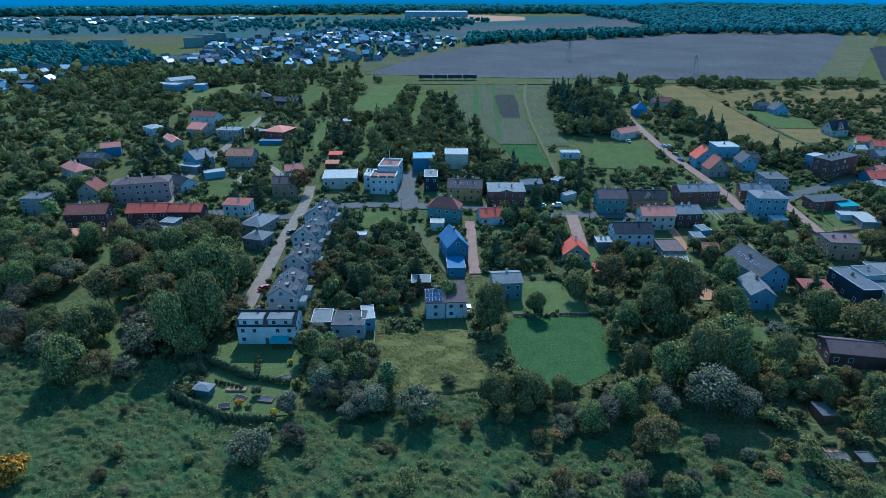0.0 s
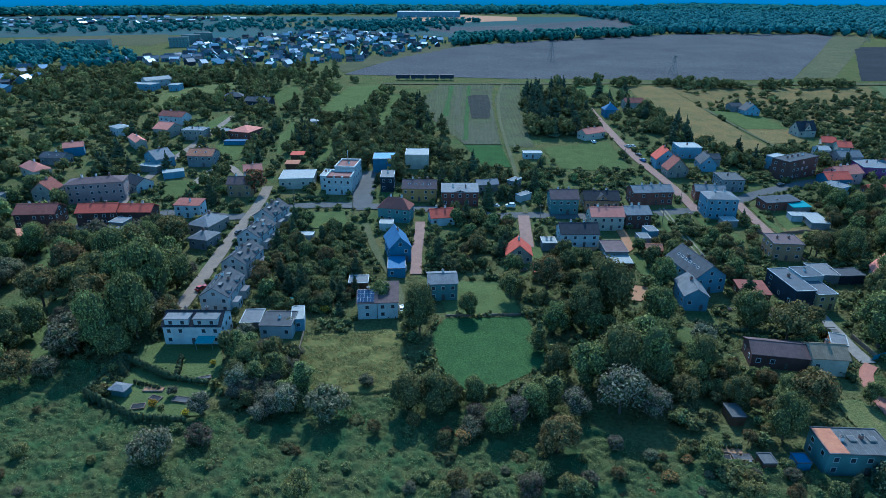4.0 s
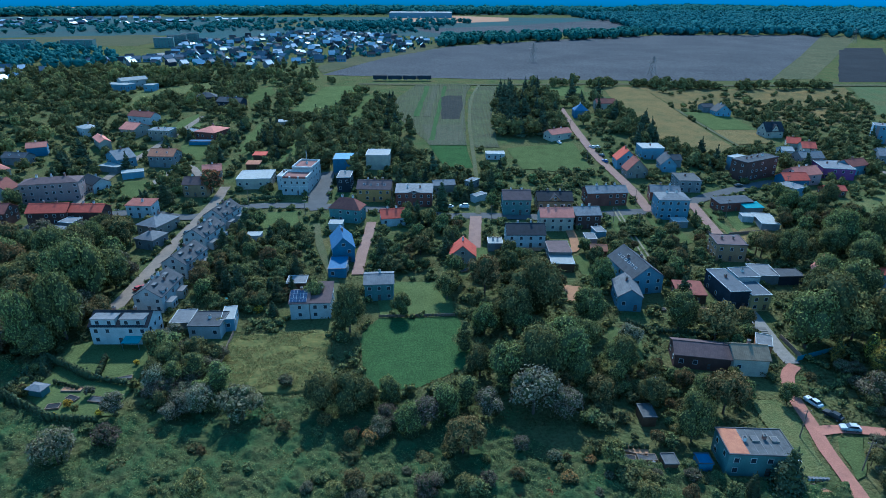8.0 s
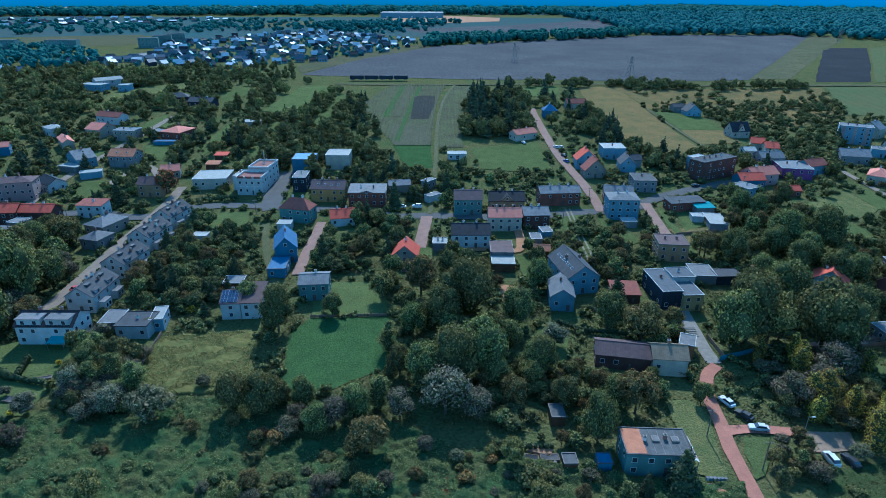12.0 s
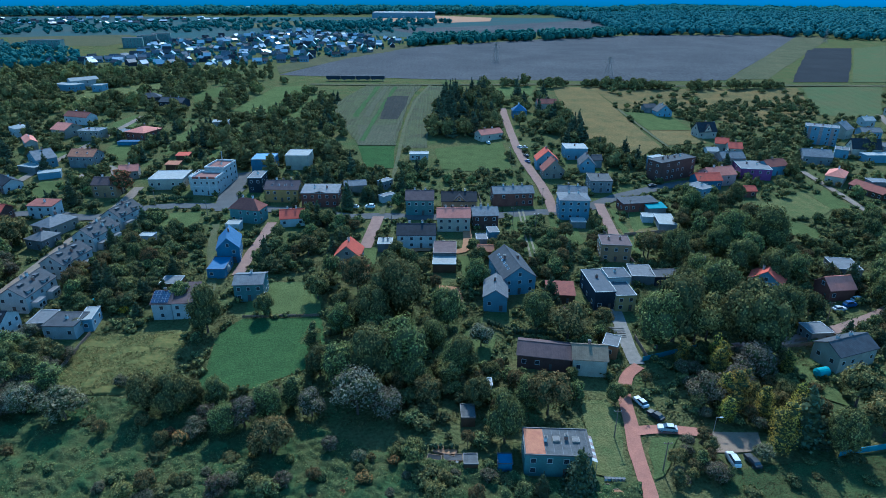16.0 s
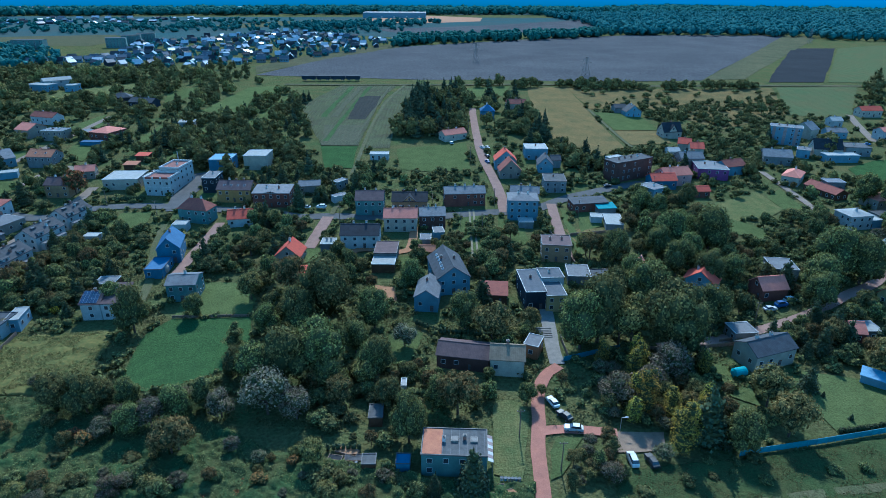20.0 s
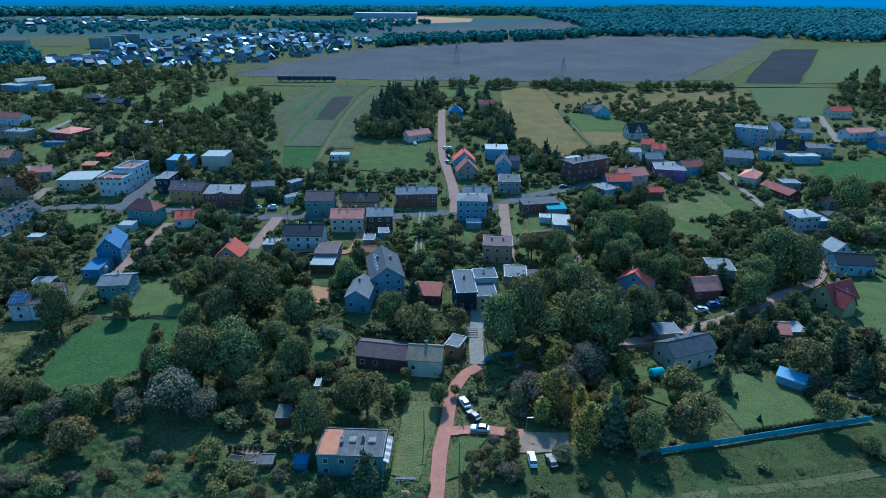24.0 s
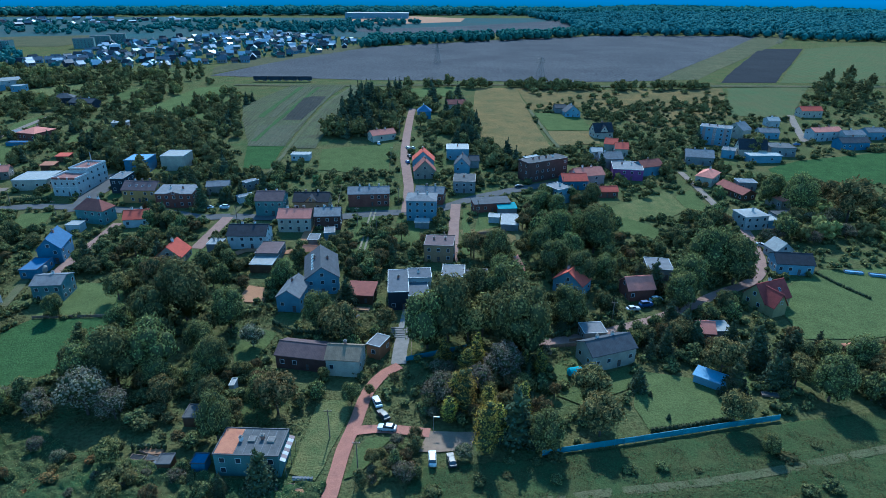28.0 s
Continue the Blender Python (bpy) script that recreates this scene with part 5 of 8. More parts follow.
house(-164.2, 268.2, 0.1, 9.6, 9.0, 5.0, 'gable', 4.0, 'y', 'beige', 'brown_tile')
house(-180.3, 252.9, 0.1, 10.4, 9.0, 7.0, 'flat', 3.0, 'x', 'grey', 'felt')
house(-189.5, 336.3, 26.0, 9.9, 7.6, 5.0, 'gable', 2.0, 'x', 'blue', 'pale_red')
house(-190.7, 320.6, -7.9, 14.1, 8.0, 4.0, 'gable', 2.0, 'x', 'grey', 'dark_grey', sky=2)
house(-183.1, 378.1, -37.6, 11.0, 8.5, 5.0, 'hip', 1.5, 'x', 'white', 'white')
house(-159.9, 350.6, -50.7, 18.1, 5.8, 5.0, 'gable', 3.0, 'x', 'cream', 'pale_red')
house(-152.7, 376.9, -18.5, 11.4, 12.8, 5.0, 'gable', 3.0, 'x', 'beige', 'pale_red')
house(-160.4, 407.5, -18.3, 19.2, 9.0, 5.0, 'gable', 3.0, 'x', 'white', 'brown_tile', chimneys=2)
house(-131.6, 368.5, -5.2, 13.6, 9.0, 6.0, 'flat', 3.0, 'x', 'beige', 'grey', chimneys=2)
house(-102.0, 372.6, -18.1, 14.0, 15.3, 5.0, 'hip', 2.5, 'x', 'brick', 'pale_red')
house(-116.5, 376.9, -34.2, 9.2, 6.0, 3.0, 'flat', 3.0, 'x', 'grey', 'grey', chimneys=0, win=False, name='garage')
house(-103.9, 357.0, 0.2, 12.9, 5.0, 2.0, 'flat', 3.0, 'x', 'blue', 'blue', chimneys=0, win=False, name='pool_cover', label='long low bright blue pool enclosure in a garden')
house(-116.9, 457.0, -11.2, 19.4, 10.0, 4.0, 'gable', 2.5, 'x', 'dark', 'dark_grey', chimneys=2)
house(-141.2, 472.8, 16.8, 14.6, 10.0, 4.0, 'hip', 3.0, 'x', 'dark', 'dark_grey')
house(-133.4, 318.8, -42.6, 15.9, 9.8, 5.0, 'gable', 3.5, 'y', 'pale_blue', 'grey')
house(-133.3, 308.4, -17.9, 11.9, 6.0, 3.0, 'flat', 3.0, 'x', 'grey', 'white', chimneys=0, win=False, name='garage')
house(-118.0, 298.9, 25.8, 10.1, 6.0, 3.0, 'flat', 3.0, 'x', 'pale_blue', 'white', chimneys=0, win=False, name='garage')
house(-109.2, 318.9, -3.9, 14.0, 10.0, 6.0, 'gable', 3.0, 'x', 'grey', 'rust', chimneys=2, sky=2)
house(-127.9, 281.4, -37.5, 13.0, 8.6, 4.0, 'gable', 4.0, 'x', 'white', 'black')
house(-77.1, 299.9, 17.2, 9.0, 8.0, 4.0, 'gable', 2.5, 'x', 'beige', 'pale_red')
house(-75.2, 274.7, 0.1, 11.2, 9.0, 6.0, 'gable', 3.0, 'x', 'tan', 'purple_brown', chimneys=2)
house(-89.8, 248.3, -3.2, 11.2, 7.0, 5.5, 'shed', 0.8, 'x', 'white', 'brown_tile', chimneys=1)
house(-75.9, 231.8, -18.8, 9.9, 13.2, 4.5, 'hip', 2.5, 'x', 'beige', 'grey')
house(-72.6, 217.6, -16.1, 8.4, 8.5, 4.0, 'hip', 2.0, 'x', 'grey', 'grey')
house(-113.5, 233.6, -10.4, 6.5, 6.0, 3.5, 'flat', 3.0, 'x', 'grey', 'grey', chimneys=0, name='garage')
house(-117.0, 225.9, -9.5, 10.0, 6.0, 2.5, 'shed', 0.5, 'x', 'wood', 'grey', chimneys=0, win=False, name='shed')
house(-107.2, 225.1, 26.5, 6.2, 6.0, 2.5, 'shed', 0.5, 'x', 'grey', 'grey', chimneys=0, win=False, name='shed')
house(-231.1, 519.3, -13.9, 21.8, 11.0, 5.0, 'flat', 3.0, 'x', 'pale_blue', 'white', chimneys=0)
house(-228.3, 536.4, 43.7, 21.8, 12.0, 6.0, 'gable', 2.0, 'x', 'white', 'white', chimneys=0)
house(-203.6, 516.4, 0.3, 8.5, 10.0, 5.0, 'flat', 3.0, 'x', 'pale_blue', 'white', chimneys=0)
house(-51.1, 288.6, 4.7, 16.5, 15.3, 5.0, 'flat', 3.0, 'x', 'cream', 'white', chimneys=0, name='hall', label='low cream hall with a flat white roof')
villa = house(-28.2, 278.5, -3.5, 12.0, 10.5, 8.0, 'flat', 3.0, 'x', 'white', 'brown_flat', chimneys=0, name='villa', label='ornate white villa with brown flat roof behind a pale parapet')
villa_parts(villa, 12.0, 10.5, 8.0)
rear_wing = house(-26.2, 291.0, -6.1, 9.8, 13.9, 9.4, 'flat', 3.0, 'x', 'white', 'brown_flat', chimneys=1, name='villa', label='raised rear wing of the white villa with brown roof')
s = Solid()
s.prism(0, 0, 9.4, 15.0, 0.28, 0.24, 10)
child("flue", s.mesh("flue", ["metal_grey"]), rear_wing, pose(-1.5, 5.5, 0), "slim steel flue")
house(-36.0, 286.0, -3.5, 4.4, 12.0, 6.6, 'flat', 3.0, 'x', 'white', 'white', chimneys=2)
house(-10.1, 312.1, 2.0, 11.5, 12.7, 7.0, 'flat', 3.0, 'x', 'blue', 'pale_blue', chimneys=0, win=False, name='hall', label='blue sheet metal hall with a pale flat roof')
house(-5.9, 283.2, 0.8, 6.4, 11.8, 7.0, 'flat', 3.0, 'x', 'dark', 'grey', chimneys=1)
house(7.2, 317.6, -0.1, 12.3, 13.1, 7.5, 'flat', 3.0, 'x', 'cream', 'white', chimneys=0, win=False, name='hall', label='cream block hall with a flat white roof')
house(10.3, 269.7, -2.6, 15.7, 10.0, 6.0, 'gable', 3.0, 'x', 'ochre', 'purple_brown', chimneys=3, sky=4)
house(28.9, 263.7, 0.1, 16.6, 10.0, 6.5, 'shed', 1.0, 'x', 'brick', 'grey', chimneys=2, gables=1)
house(0.8, 244.2, -13.3, 13.7, 7.5, 6.0, 'hip', 4.0, 'x', 'slate_blue', 'brown_tile', chimneys=2)
house(20.4, 241.1, 10.7, 10.0, 9.0, 3.5, 'gable', 4.0, 'x', 'white', 'red_tile', chimneys=2)
house(-2.4, 233.4, 0.1, 5.6, 5.0, 3.0, 'flat', 3.0, 'x', 'white', 'white', chimneys=0, win=False, name='garage')
house(71.5, 331.6, 0.2, 10.4, 6.0, 3.0, 'flat', 3.0, 'x', 'white', 'white', chimneys=0, name='shed')
house(56.4, 283.9, -38.9, 3.8, 7.0, 4.0, 'flat', 3.0, 'x', 'grey', 'grey', chimneys=0, name='shed')
house(58.8, 266.7, -49.7, 3.8, 7.0, 3.0, 'flat', 3.0, 'x', 'white', 'grey', chimneys=0, win=False, name='garage')
house(74.7, 254.1, 0.3, 12.2, 10.0, 7.0, 'gable', 4.0, 'x', 'slate_blue', 'purple_brown', chimneys=2)
house(92.2, 258.0, 0.3, 15.6, 10.0, 5.0, 'gable', 4.0, 'x', 'tan', 'black', chimneys=2, gables=1)
house(89.4, 236.3, 0.3, 13.6, 9.0, 6.0, 'gable', 3.0, 'x', 'cream', 'pale_red', chimneys=3)
house(102.5, 239.0, 3.6, 10.7, 10.0, 6.0, 'gable', 2.0, 'x', 'dark_brick', 'grey', chimneys=2)
house(74.5, 220.2, 0.3, 14.9, 10.0, 5.5, 'gable', 3.5, 'x', 'white', 'black', chimneys=2)
house(85.7, 207.8, -1.1, 8.4, 11.1, 4.0, 'flat', 3.0, 'x', 'grey', 'purple_brown', chimneys=0, name='garage')
house(85.5, 199.4, -1.8, 8.3, 8.9, 3.0, 'flat', 3.0, 'x', 'wood', 'white', chimneys=0, win=False, name='carport', label='open carport with a flat white sheet roof')
house(117.0, 264.9, 4.8, 18.6, 9.0, 6.0, 'gable', 2.0, 'x', 'brick', 'grey', chimneys=3)
house(142.1, 249.3, -2.5, 12.8, 10.7, 9.0, 'hip', 1.5, 'x', 'pale_blue', 'grey', chimneys=2, name='apartment_house')
house(145.6, 268.0, -9.6, 13.1, 8.0, 5.0, 'gable', 2.0, 'x', 'brick', 'grey', chimneys=2)
house(162.2, 284.7, -3.7, 10.6, 13.3, 5.5, 'flat', 3.0, 'x', 'grey', 'felt', chimneys=1)
house(141.0, 317.0, 0.4, 11.5, 9.0, 5.0, 'gable', 5.0, 'y', 'pale_blue', 'red_tile', chimneys=1)
house(142.0, 302.4, 4.9, 11.1, 8.0, 4.0, 'gable', 5.5, 'y', 'beige', 'brown_tile', chimneys=1)
house(160.1, 335.8, -0.5, 12.4, 12.1, 6.0, 'flat', 3.0, 'x', 'pale_blue', 'white', chimneys=1)
house(162.1, 313.1, -6.0, 8.1, 11.0, 4.0, 'gable', 4.0, 'y', 'pale_blue', 'dark_grey', chimneys=1)
house(168.6, 319.4, 1.4, 5.2, 7.0, 4.0, 'gable', 2.0, 'x', 'grey', 'dark_grey', chimneys=0)
house(203.9, 303.0, 28.6, 25.0, 9.0, 10.0, 'flat', 3.0, 'x', 'dark_brick', 'dark_grey', chimneys=4, name='apartment_house', label='three storey red brick tenement with flat grey roof')
house(200.4, 314.3, -60.0, 6.5, 9.0, 7.0, 'flat', 3.0, 'x', 'pale_blue', 'white', chimneys=0)
house(240.9, 457.6, 4.1, 8.8, 8.0, 4.0, 'gable', 2.0, 'x', 'grey', 'dark_grey', chimneys=0)
house(247.5, 447.0, 6.6, 11.4, 9.0, 4.0, 'gable', 4.5, 'y', 'pale_blue', 'dark_grey')
house(255.7, 389.0, 10.7, 12.6, 9.0, 4.5, 'gable', 5.0, 'x', 'cream', 'black', chimneys=1, gables=1)
house(254.6, 359.3, -22.2, 7.2, 9.0, 4.5, 'gable', 4.0, 'x', 'cream', 'red_tile')
house(258.0, 349.8, -10.6, 7.5, 9.0, 4.5, 'gable', 4.0, 'x', 'cream', 'red_tile')
house(241.5, 342.7, -2.6, 6.4, 8.0, 4.0, 'gable', 1.5, 'x', 'white', 'white', chimneys=0)
house(244.1, 324.3, 1.4, 12.6, 10.0, 6.0, 'gable', 2.5, 'x', 'pink', 'grey', chimneys=2)
house(225.3, 295.5, 14.3, 15.0, 10.0, 5.5, 'gable', 3.0, 'x', 'pink', 'pale_red', chimneys=2)
house(217.1, 289.2, 3.7, 12.4, 9.0, 4.5, 'gable', 3.0, 'x', 'blue', 'red_tile')
house(205.8, 269.6, -60.4, 9.5, 8.0, 7.0, 'flat', 3.0, 'x', 'pale_blue', 'grey')
house(250.2, 310.3, -10.6, 15.4, 16.9, 5.5, 'flat', 3.0, 'x', 'magenta', 'grey', chimneys=2)
house(230.8, 277.4, 3.4, 10.4, 6.0, 3.0, 'gable', 2.2, 'x', 'brick', 'red_tile', chimneys=0)
house(263.0, 314.6, 18.5, 12.8, 9.0, 5.0, 'gable', 3.0, 'x', 'pale_blue', 'brown_tile')
striped_block = house(327.0, 380.6, -28.5, 18.4, 10.0, 11.0, 'flat', 3.0, 'x', 'pale_blue', 'grey', chimneys=3, name='apartment_block', label='four storey pale apartment block with pink stripes')
stripes(striped_block, 18.4, 10.0, 11.0)
house(299.9, 338.0, -13.8, 15.1, 12.0, 4.5, 'gable', 3.0, 'x', 'grey', 'grey', chimneys=2)
house(323.1, 350.5, -30.6, 7.1, 9.0, 4.5, 'flat', 3.0, 'x', 'pale_blue', 'grey')
house(336.8, 352.1, -8.5, 15.8, 9.0, 5.0, 'gable', 5.0, 'x', 'cream', 'black')
house(356.7, 356.7, -8.1, 14.3, 13.0, 5.0, 'flat', 3.0, 'x', 'grey', 'felt', chimneys=1)
house(338.7, 340.3, 0.4, 18.7, 7.0, 4.0, 'flat', 3.0, 'x', 'pale_blue', 'white', chimneys=0)
house(290.4, 301.2, -39.3, 8.2, 14.1, 4.5, 'hip', 2.5, 'x', 'cream', 'pale_red', chimneys=1)
house(296.8, 282.5, -72.7, 18.3, 8.0, 3.0, 'gable', 2.0, 'x', 'wood', 'brown_tile', chimneys=0, name='barn')
house(305.7, 291.6, -4.1, 8.9, 7.0, 4.0, 'flat', 3.0, 'x', 'grey', 'grey', chimneys=0)
house(284.4, 241.6, -80.2, 9.3, 10.7, 6.0, 'hip', 1.0, 'x', 'white', 'white', chimneys=1)
house(290.0, 241.5, 8.2, 10.6, 7.0, 3.5, 'flat', 3.0, 'x', 'pale_blue', 'white', chimneys=0)
house(305.1, 249.0, 6.4, 13.9, 7.0, 3.0, 'flat', 3.0, 'x', 'grey', 'dark_grey', chimneys=0, name='shed')
house(312.3, 266.5, -76.8, 10.1, 11.2, 4.5, 'hip', 2.0, 'x', 'beige', 'pale_red')
house(403.4, 391.2, 9.1, 20.3, 9.0, 6.0, 'gable', 2.0, 'x', 'white', 'pale_red', chimneys=2)
house(418.9, 387.2, 6.4, 14.3, 9.0, 5.0, 'gable', 2.0, 'x', 'white', 'grey')
house(408.4, 369.4, 4.6, 18.6, 9.0, 4.5, 'gable', 3.0, 'x', 'blue', 'dark_grey')
house(438.2, 394.1, 0.5, 12.4, 9.0, 5.0, 'gable', 2.0, 'x', 'pale_blue', 'grey')
house(432.2, 459.4, 0.6, 16.0, 9.0, 5.0, 'gable', 3.0, 'x', 'cream', 'red_tile')
house(389.0, 430.2, 0.6, 8.1, 8.0, 4.0, 'gable', 2.0, 'x', 'white', 'white')
house(369.1, 396.7, -6.5, 12.5, 9.0, 4.0, 'gable', 2.0, 'x', 'pale_blue', 'grey')
house(349.7, 397.0, -60.2, 12.6, 9.0, 6.0, 'gable', 4.0, 'y', 'cream', 'grey')
house(150.0, 208.9, -5.7, 10.9, 10.2, 6.5, 'flat', 3.0, 'x', 'tan', 'purple_brown', chimneys=2)
house(136.2, 177.0, 4.2, 6.6, 16.5, 6.2, 'flat', 3.0, 'x', 'dark', 'slab', chimneys=1, name='modern_house', label='modern dark flat roofed house with white edges')
house(142.9, 172.6, 4.2, 6.4, 9.6, 5.4, 'flat', 3.0, 'x', 'yellow', 'slab', chimneys=0, name='modern_house', label='yellow cube wing of the modern house')
house(143.2, 181.2, 4.2, 7.6, 7.4, 6.8, 'flat', 3.0, 'x', 'white', 'slab', chimneys=1, name='modern_house', label='upper white wing of the modern house')
house(102.1, 173.5, -5.4, 7.5, 12.0, 5.0, 'gable', 2.5, 'y', 'pale_blue', 'grey', chimneys=1)
house(108.8, 188.2, 11.1, 11.2, 18.7, 6.0, 'gable', 4.0, 'y', 'pale_blue', 'dark_grey', chimneys=2, sky=6)
house(123.9, 177.0, -5.6, 8.9, 8.6, 3.0, 'shed', 0.6, 'x', 'wood', 'brown_tile', chimneys=0, name='shed', label='long shed with dark red sheet roof')
house(113.0, 140.1, -10.5, 14.4, 8.4, 4.0, 'gable', 1.8, 'x', 'dark_brick', 'purple_brown', chimneys=0, name='barn', label='long barn with a purplish brown sheet roof')
house(124.4, 137.1, -6.1, 9.0, 7.8, 5.0, 'gable', 2.2, 'x', 'cream', 'weathered', chimneys=1)
house(132.6, 144.3, -24.2, 4.1, 6.0, 4.0, 'flat', 3.0, 'x', 'orange', 'grey', chimneys=0, name='shed')
near_house = house(109.3, 101.3, -2.6, 13.9, 8.2, 5.5, 'flat', 3.0, 'x', 'slate_blue', 'felt', chimneys=2, label='two storey pale blue house with a flat felt and rust roof')
house(196.4, 140.8, 19.6, 13.9, 8.2, 5.0, 'gable', 4.0, 'x', 'cream', 'dark_grey', chimneys=2)
house(195.5, 152.7, 5.3, 6.8, 6.0, 3.0, 'flat', 3.0, 'x', 'grey', 'grey', chimneys=0, name='garage')
corner_house = house(257.6, 173.0, 22.0, 11.6, 8.2, 3.6, 'gable', 4.6, 'x', 'yellow', 'wine', chimneys=1, sky=2, label='yellow house with steep wine red roof and a front wing')
for maker, what in ((wall_part, 'yellow'), (roof_part, 'wine')):
    wing = maker(corner_house, 5.6, 7.0, 3.5, 'gable', 3.9, 'y', what)
    wing.matrix_basis = pose(-2.6, -4.0, 0)
child("window", WINDOW, corner_house, pose(-2.6, -7.5, 4.6))
house(279.5, 199.0, -7.8, 12.9, 9.0, 4.0, 'gable', 4.0, 'x', 'pale_blue', 'black', chimneys=0)
house(281.1, 210.8, 9.0, 7.2, 7.0, 3.5, 'gable', 3.0, 'y', 'white', 'white', chimneys=0, name='garage')
house(216.5, 178.8, -82.2, 7.7, 9.1, 4.0, 'gable', 3.0, 'y', 'brick', 'pale_red', chimneys=0)
house(228.9, 194.6, -8.3, 8.7, 10.0, 4.0, 'flat', 3.0, 'x', 'grey', 'grey', chimneys=0)
house(195.3, 182.3, -35.1, 10.5, 7.8, 4.5, 'gable', 4.0, 'y', 'pale_blue', 'red_tile', chimneys=2)
house(176.1, 190.3, -24.4, 6.1, 8.0, 3.0, 'gable', 4.5, 'y', 'beige', 'pale_red', chimneys=1)
house(154.8, 190.6, -4.5, 7.8, 9.5, 3.0, 'flat', 3.0, 'x', 'grey', 'grey', chimneys=0, win=False, name='garage')
house(162.7, 188.5, 3.0, 8.8, 6.0, 3.0, 'flat', 3.0, 'x', 'dark', 'dark_grey', chimneys=0, win=False, name='garage')
house(268.8, 143.4, 12.0, 5.2, 4.4, 2.3, 'hip', 1.2, 'x', 'wood', 'rust', chimneys=0, win=False, name='gazebo', label='garden pavilion with orange tiled hipped roof')
house(301.4, 195.8, -14.0, 6.0, 1.6, 0.5, 'flat', 3.0, 'x', 'pale_blue', 'pale_blue', chimneys=0, win=False, name='pool_cover', label='long low pale blue pool cover on a lawn')
house(309.0, 193.3, -14.0, 6.0, 1.6, 0.5, 'flat', 3.0, 'x', 'pale_blue', 'pale_blue', chimneys=0, win=False, name='pool_cover', label='long low pale blue pool cover on a lawn')
house(233.9, 153.7, 0.1, 5.0, 6.0, 3.0, 'flat', 3.0, 'x', 'grey', 'white', chimneys=0, name='shed')
house(229.5, 153.2, -9.0, 3.9, 7.0, 3.0, 'gable', 2.0, 'x', 'brick', 'pale_red', chimneys=0, name='shed')
house(221.6, 129.7, -38.1, 7.9, 4.0, 2.2, 'shed', 0.4, 'x', 'pale_blue', 'pale_blue', chimneys=0, win=False, name='shed', label='long pale blue garden shelter under a sheet roof')
house(49.6, 206.0, -2.6, 9.5, 9.0, 3.0, 'gable', 4.0, 'y', 'beige', 'red_tile', chimneys=1)
house(55.9, 190.7, 0.1, 5.1, 5.0, 3.0, 'shed', 0.6, 'x', 'wood', 'red_tile', chimneys=0, win=False, name='shed')
house(62.4, 215.3, 0.3, 5.5, 6.0, 3.0, 'flat', 3.0, 'x', 'grey', 'white', chimneys=2, win=False, name='garage')
house(4.0, 208.4, 13.8, 8.0, 13.0, 5.9, 'gable', 4.0, 'y', 'blue', 'blue', chimneys=1, label='tall bright blue gabled house')
house(4.5, 195.3, 3.2, 6.2, 10.6, 3.3, 'flat', 3.0, 'x', 'blue', 'blue', chimneys=0, label='low blue extension with sheet roof')
house(20.9, 178.3, 4.7, 9.4, 9.0, 6.0, 'gable', 1.5, 'x', 'slate_blue', 'grey', chimneys=1)
house(-2.5, 166.7, 3.5, 5.9, 9.0, 5.4, 'gable', 1.8, 'x', 'white', 'purple_brown', chimneys=1, solar=(5, 3))
house(3.8, 167.6, 3.3, 6.3, 10.0, 5.4, 'shed', 2.0, 'x', 'white', 'purple_brown', chimneys=1)
house(-7.5, 182.7, 2.9, 6.5, 5.8, 3.0, 'flat', 3.0, 'x', 'wood', 'grey', chimneys=0, win=False, name='garage')
twin_house = house(-50.7, 152.2, 0.1, 16.6, 9.0, 6.0, 'gable', 3.5, 'x', 'white', 'black', chimneys=2, dormers=2, name='semi_detached_house', label='white semi-detached house with black roof and box dormers')
house(-27.8, 155.3, -0.7, 9.4, 8.5, 4.0, 'flat', 3.0, 'x', 'white', 'dark_grey', chimneys=1)
house(-22.9, 159.1, 10.3, 3.7, 8.0, 3.8, 'flat', 3.0, 'x', 'pale_blue', 'white', chimneys=0)
house(-36.6, 158.4, 3.3, 5.8, 8.0, 3.0, 'flat', 3.0, 'x', 'beige', 'grey', chimneys=0, win=False, name='garage')
row_house = house(-50.5, 173.5, -2.1, 9.2, 15.0, 5.5, 'gable', 3.0, 'y', 'white', 'dark_grey', chimneys=3, sky=4, name='terraced_house', label='white terraced house with grey gabled roof and bays')
bays(row_house, 9.2, 15.0, 5.5)
row_house = house(-51.0, 196.7, -8.7, 9.2, 14.5, 5.5, 'gable', 3.0, 'y', 'white', 'dark_grey', chimneys=3, sky=4, name='terraced_house', label='white terraced house with grey gabled roof and bays')
bays(row_house, 9.2, 14.5, 5.5)
row_house = house(-52.5, 220.0, -10.4, 9.2, 14.9, 5.5, 'gable', 3.0, 'y', 'white', 'dark_grey', chimneys=3, sky=4, name='terraced_house', label='white terraced house with grey gabled roof and bays')
bays(row_house, 9.2, 14.9, 5.5)
row_house = house(-51.9, 240.1, -11.7, 9.2, 14.2, 5.5, 'gable', 3.0, 'y', 'white', 'dark_grey', chimneys=3, sky=4, name='terraced_house', label='white terraced house with grey gabled roof and bays')
bays(row_house, 9.2, 14.2, 5.5)
house(-60.6, 124.9, -13.0, 4.1, 2.6, 2.0, 'hip', 0.7, 'x', 'slate_blue', 'grey', chimneys=0, win=False, name='gazebo')
house(90.8, 115.4, 1.1, 3.2, 4.8, 2.4, 'flat', 3.0, 'x', 'wood', 'felt', chimneys=0, win=False, name='shed')
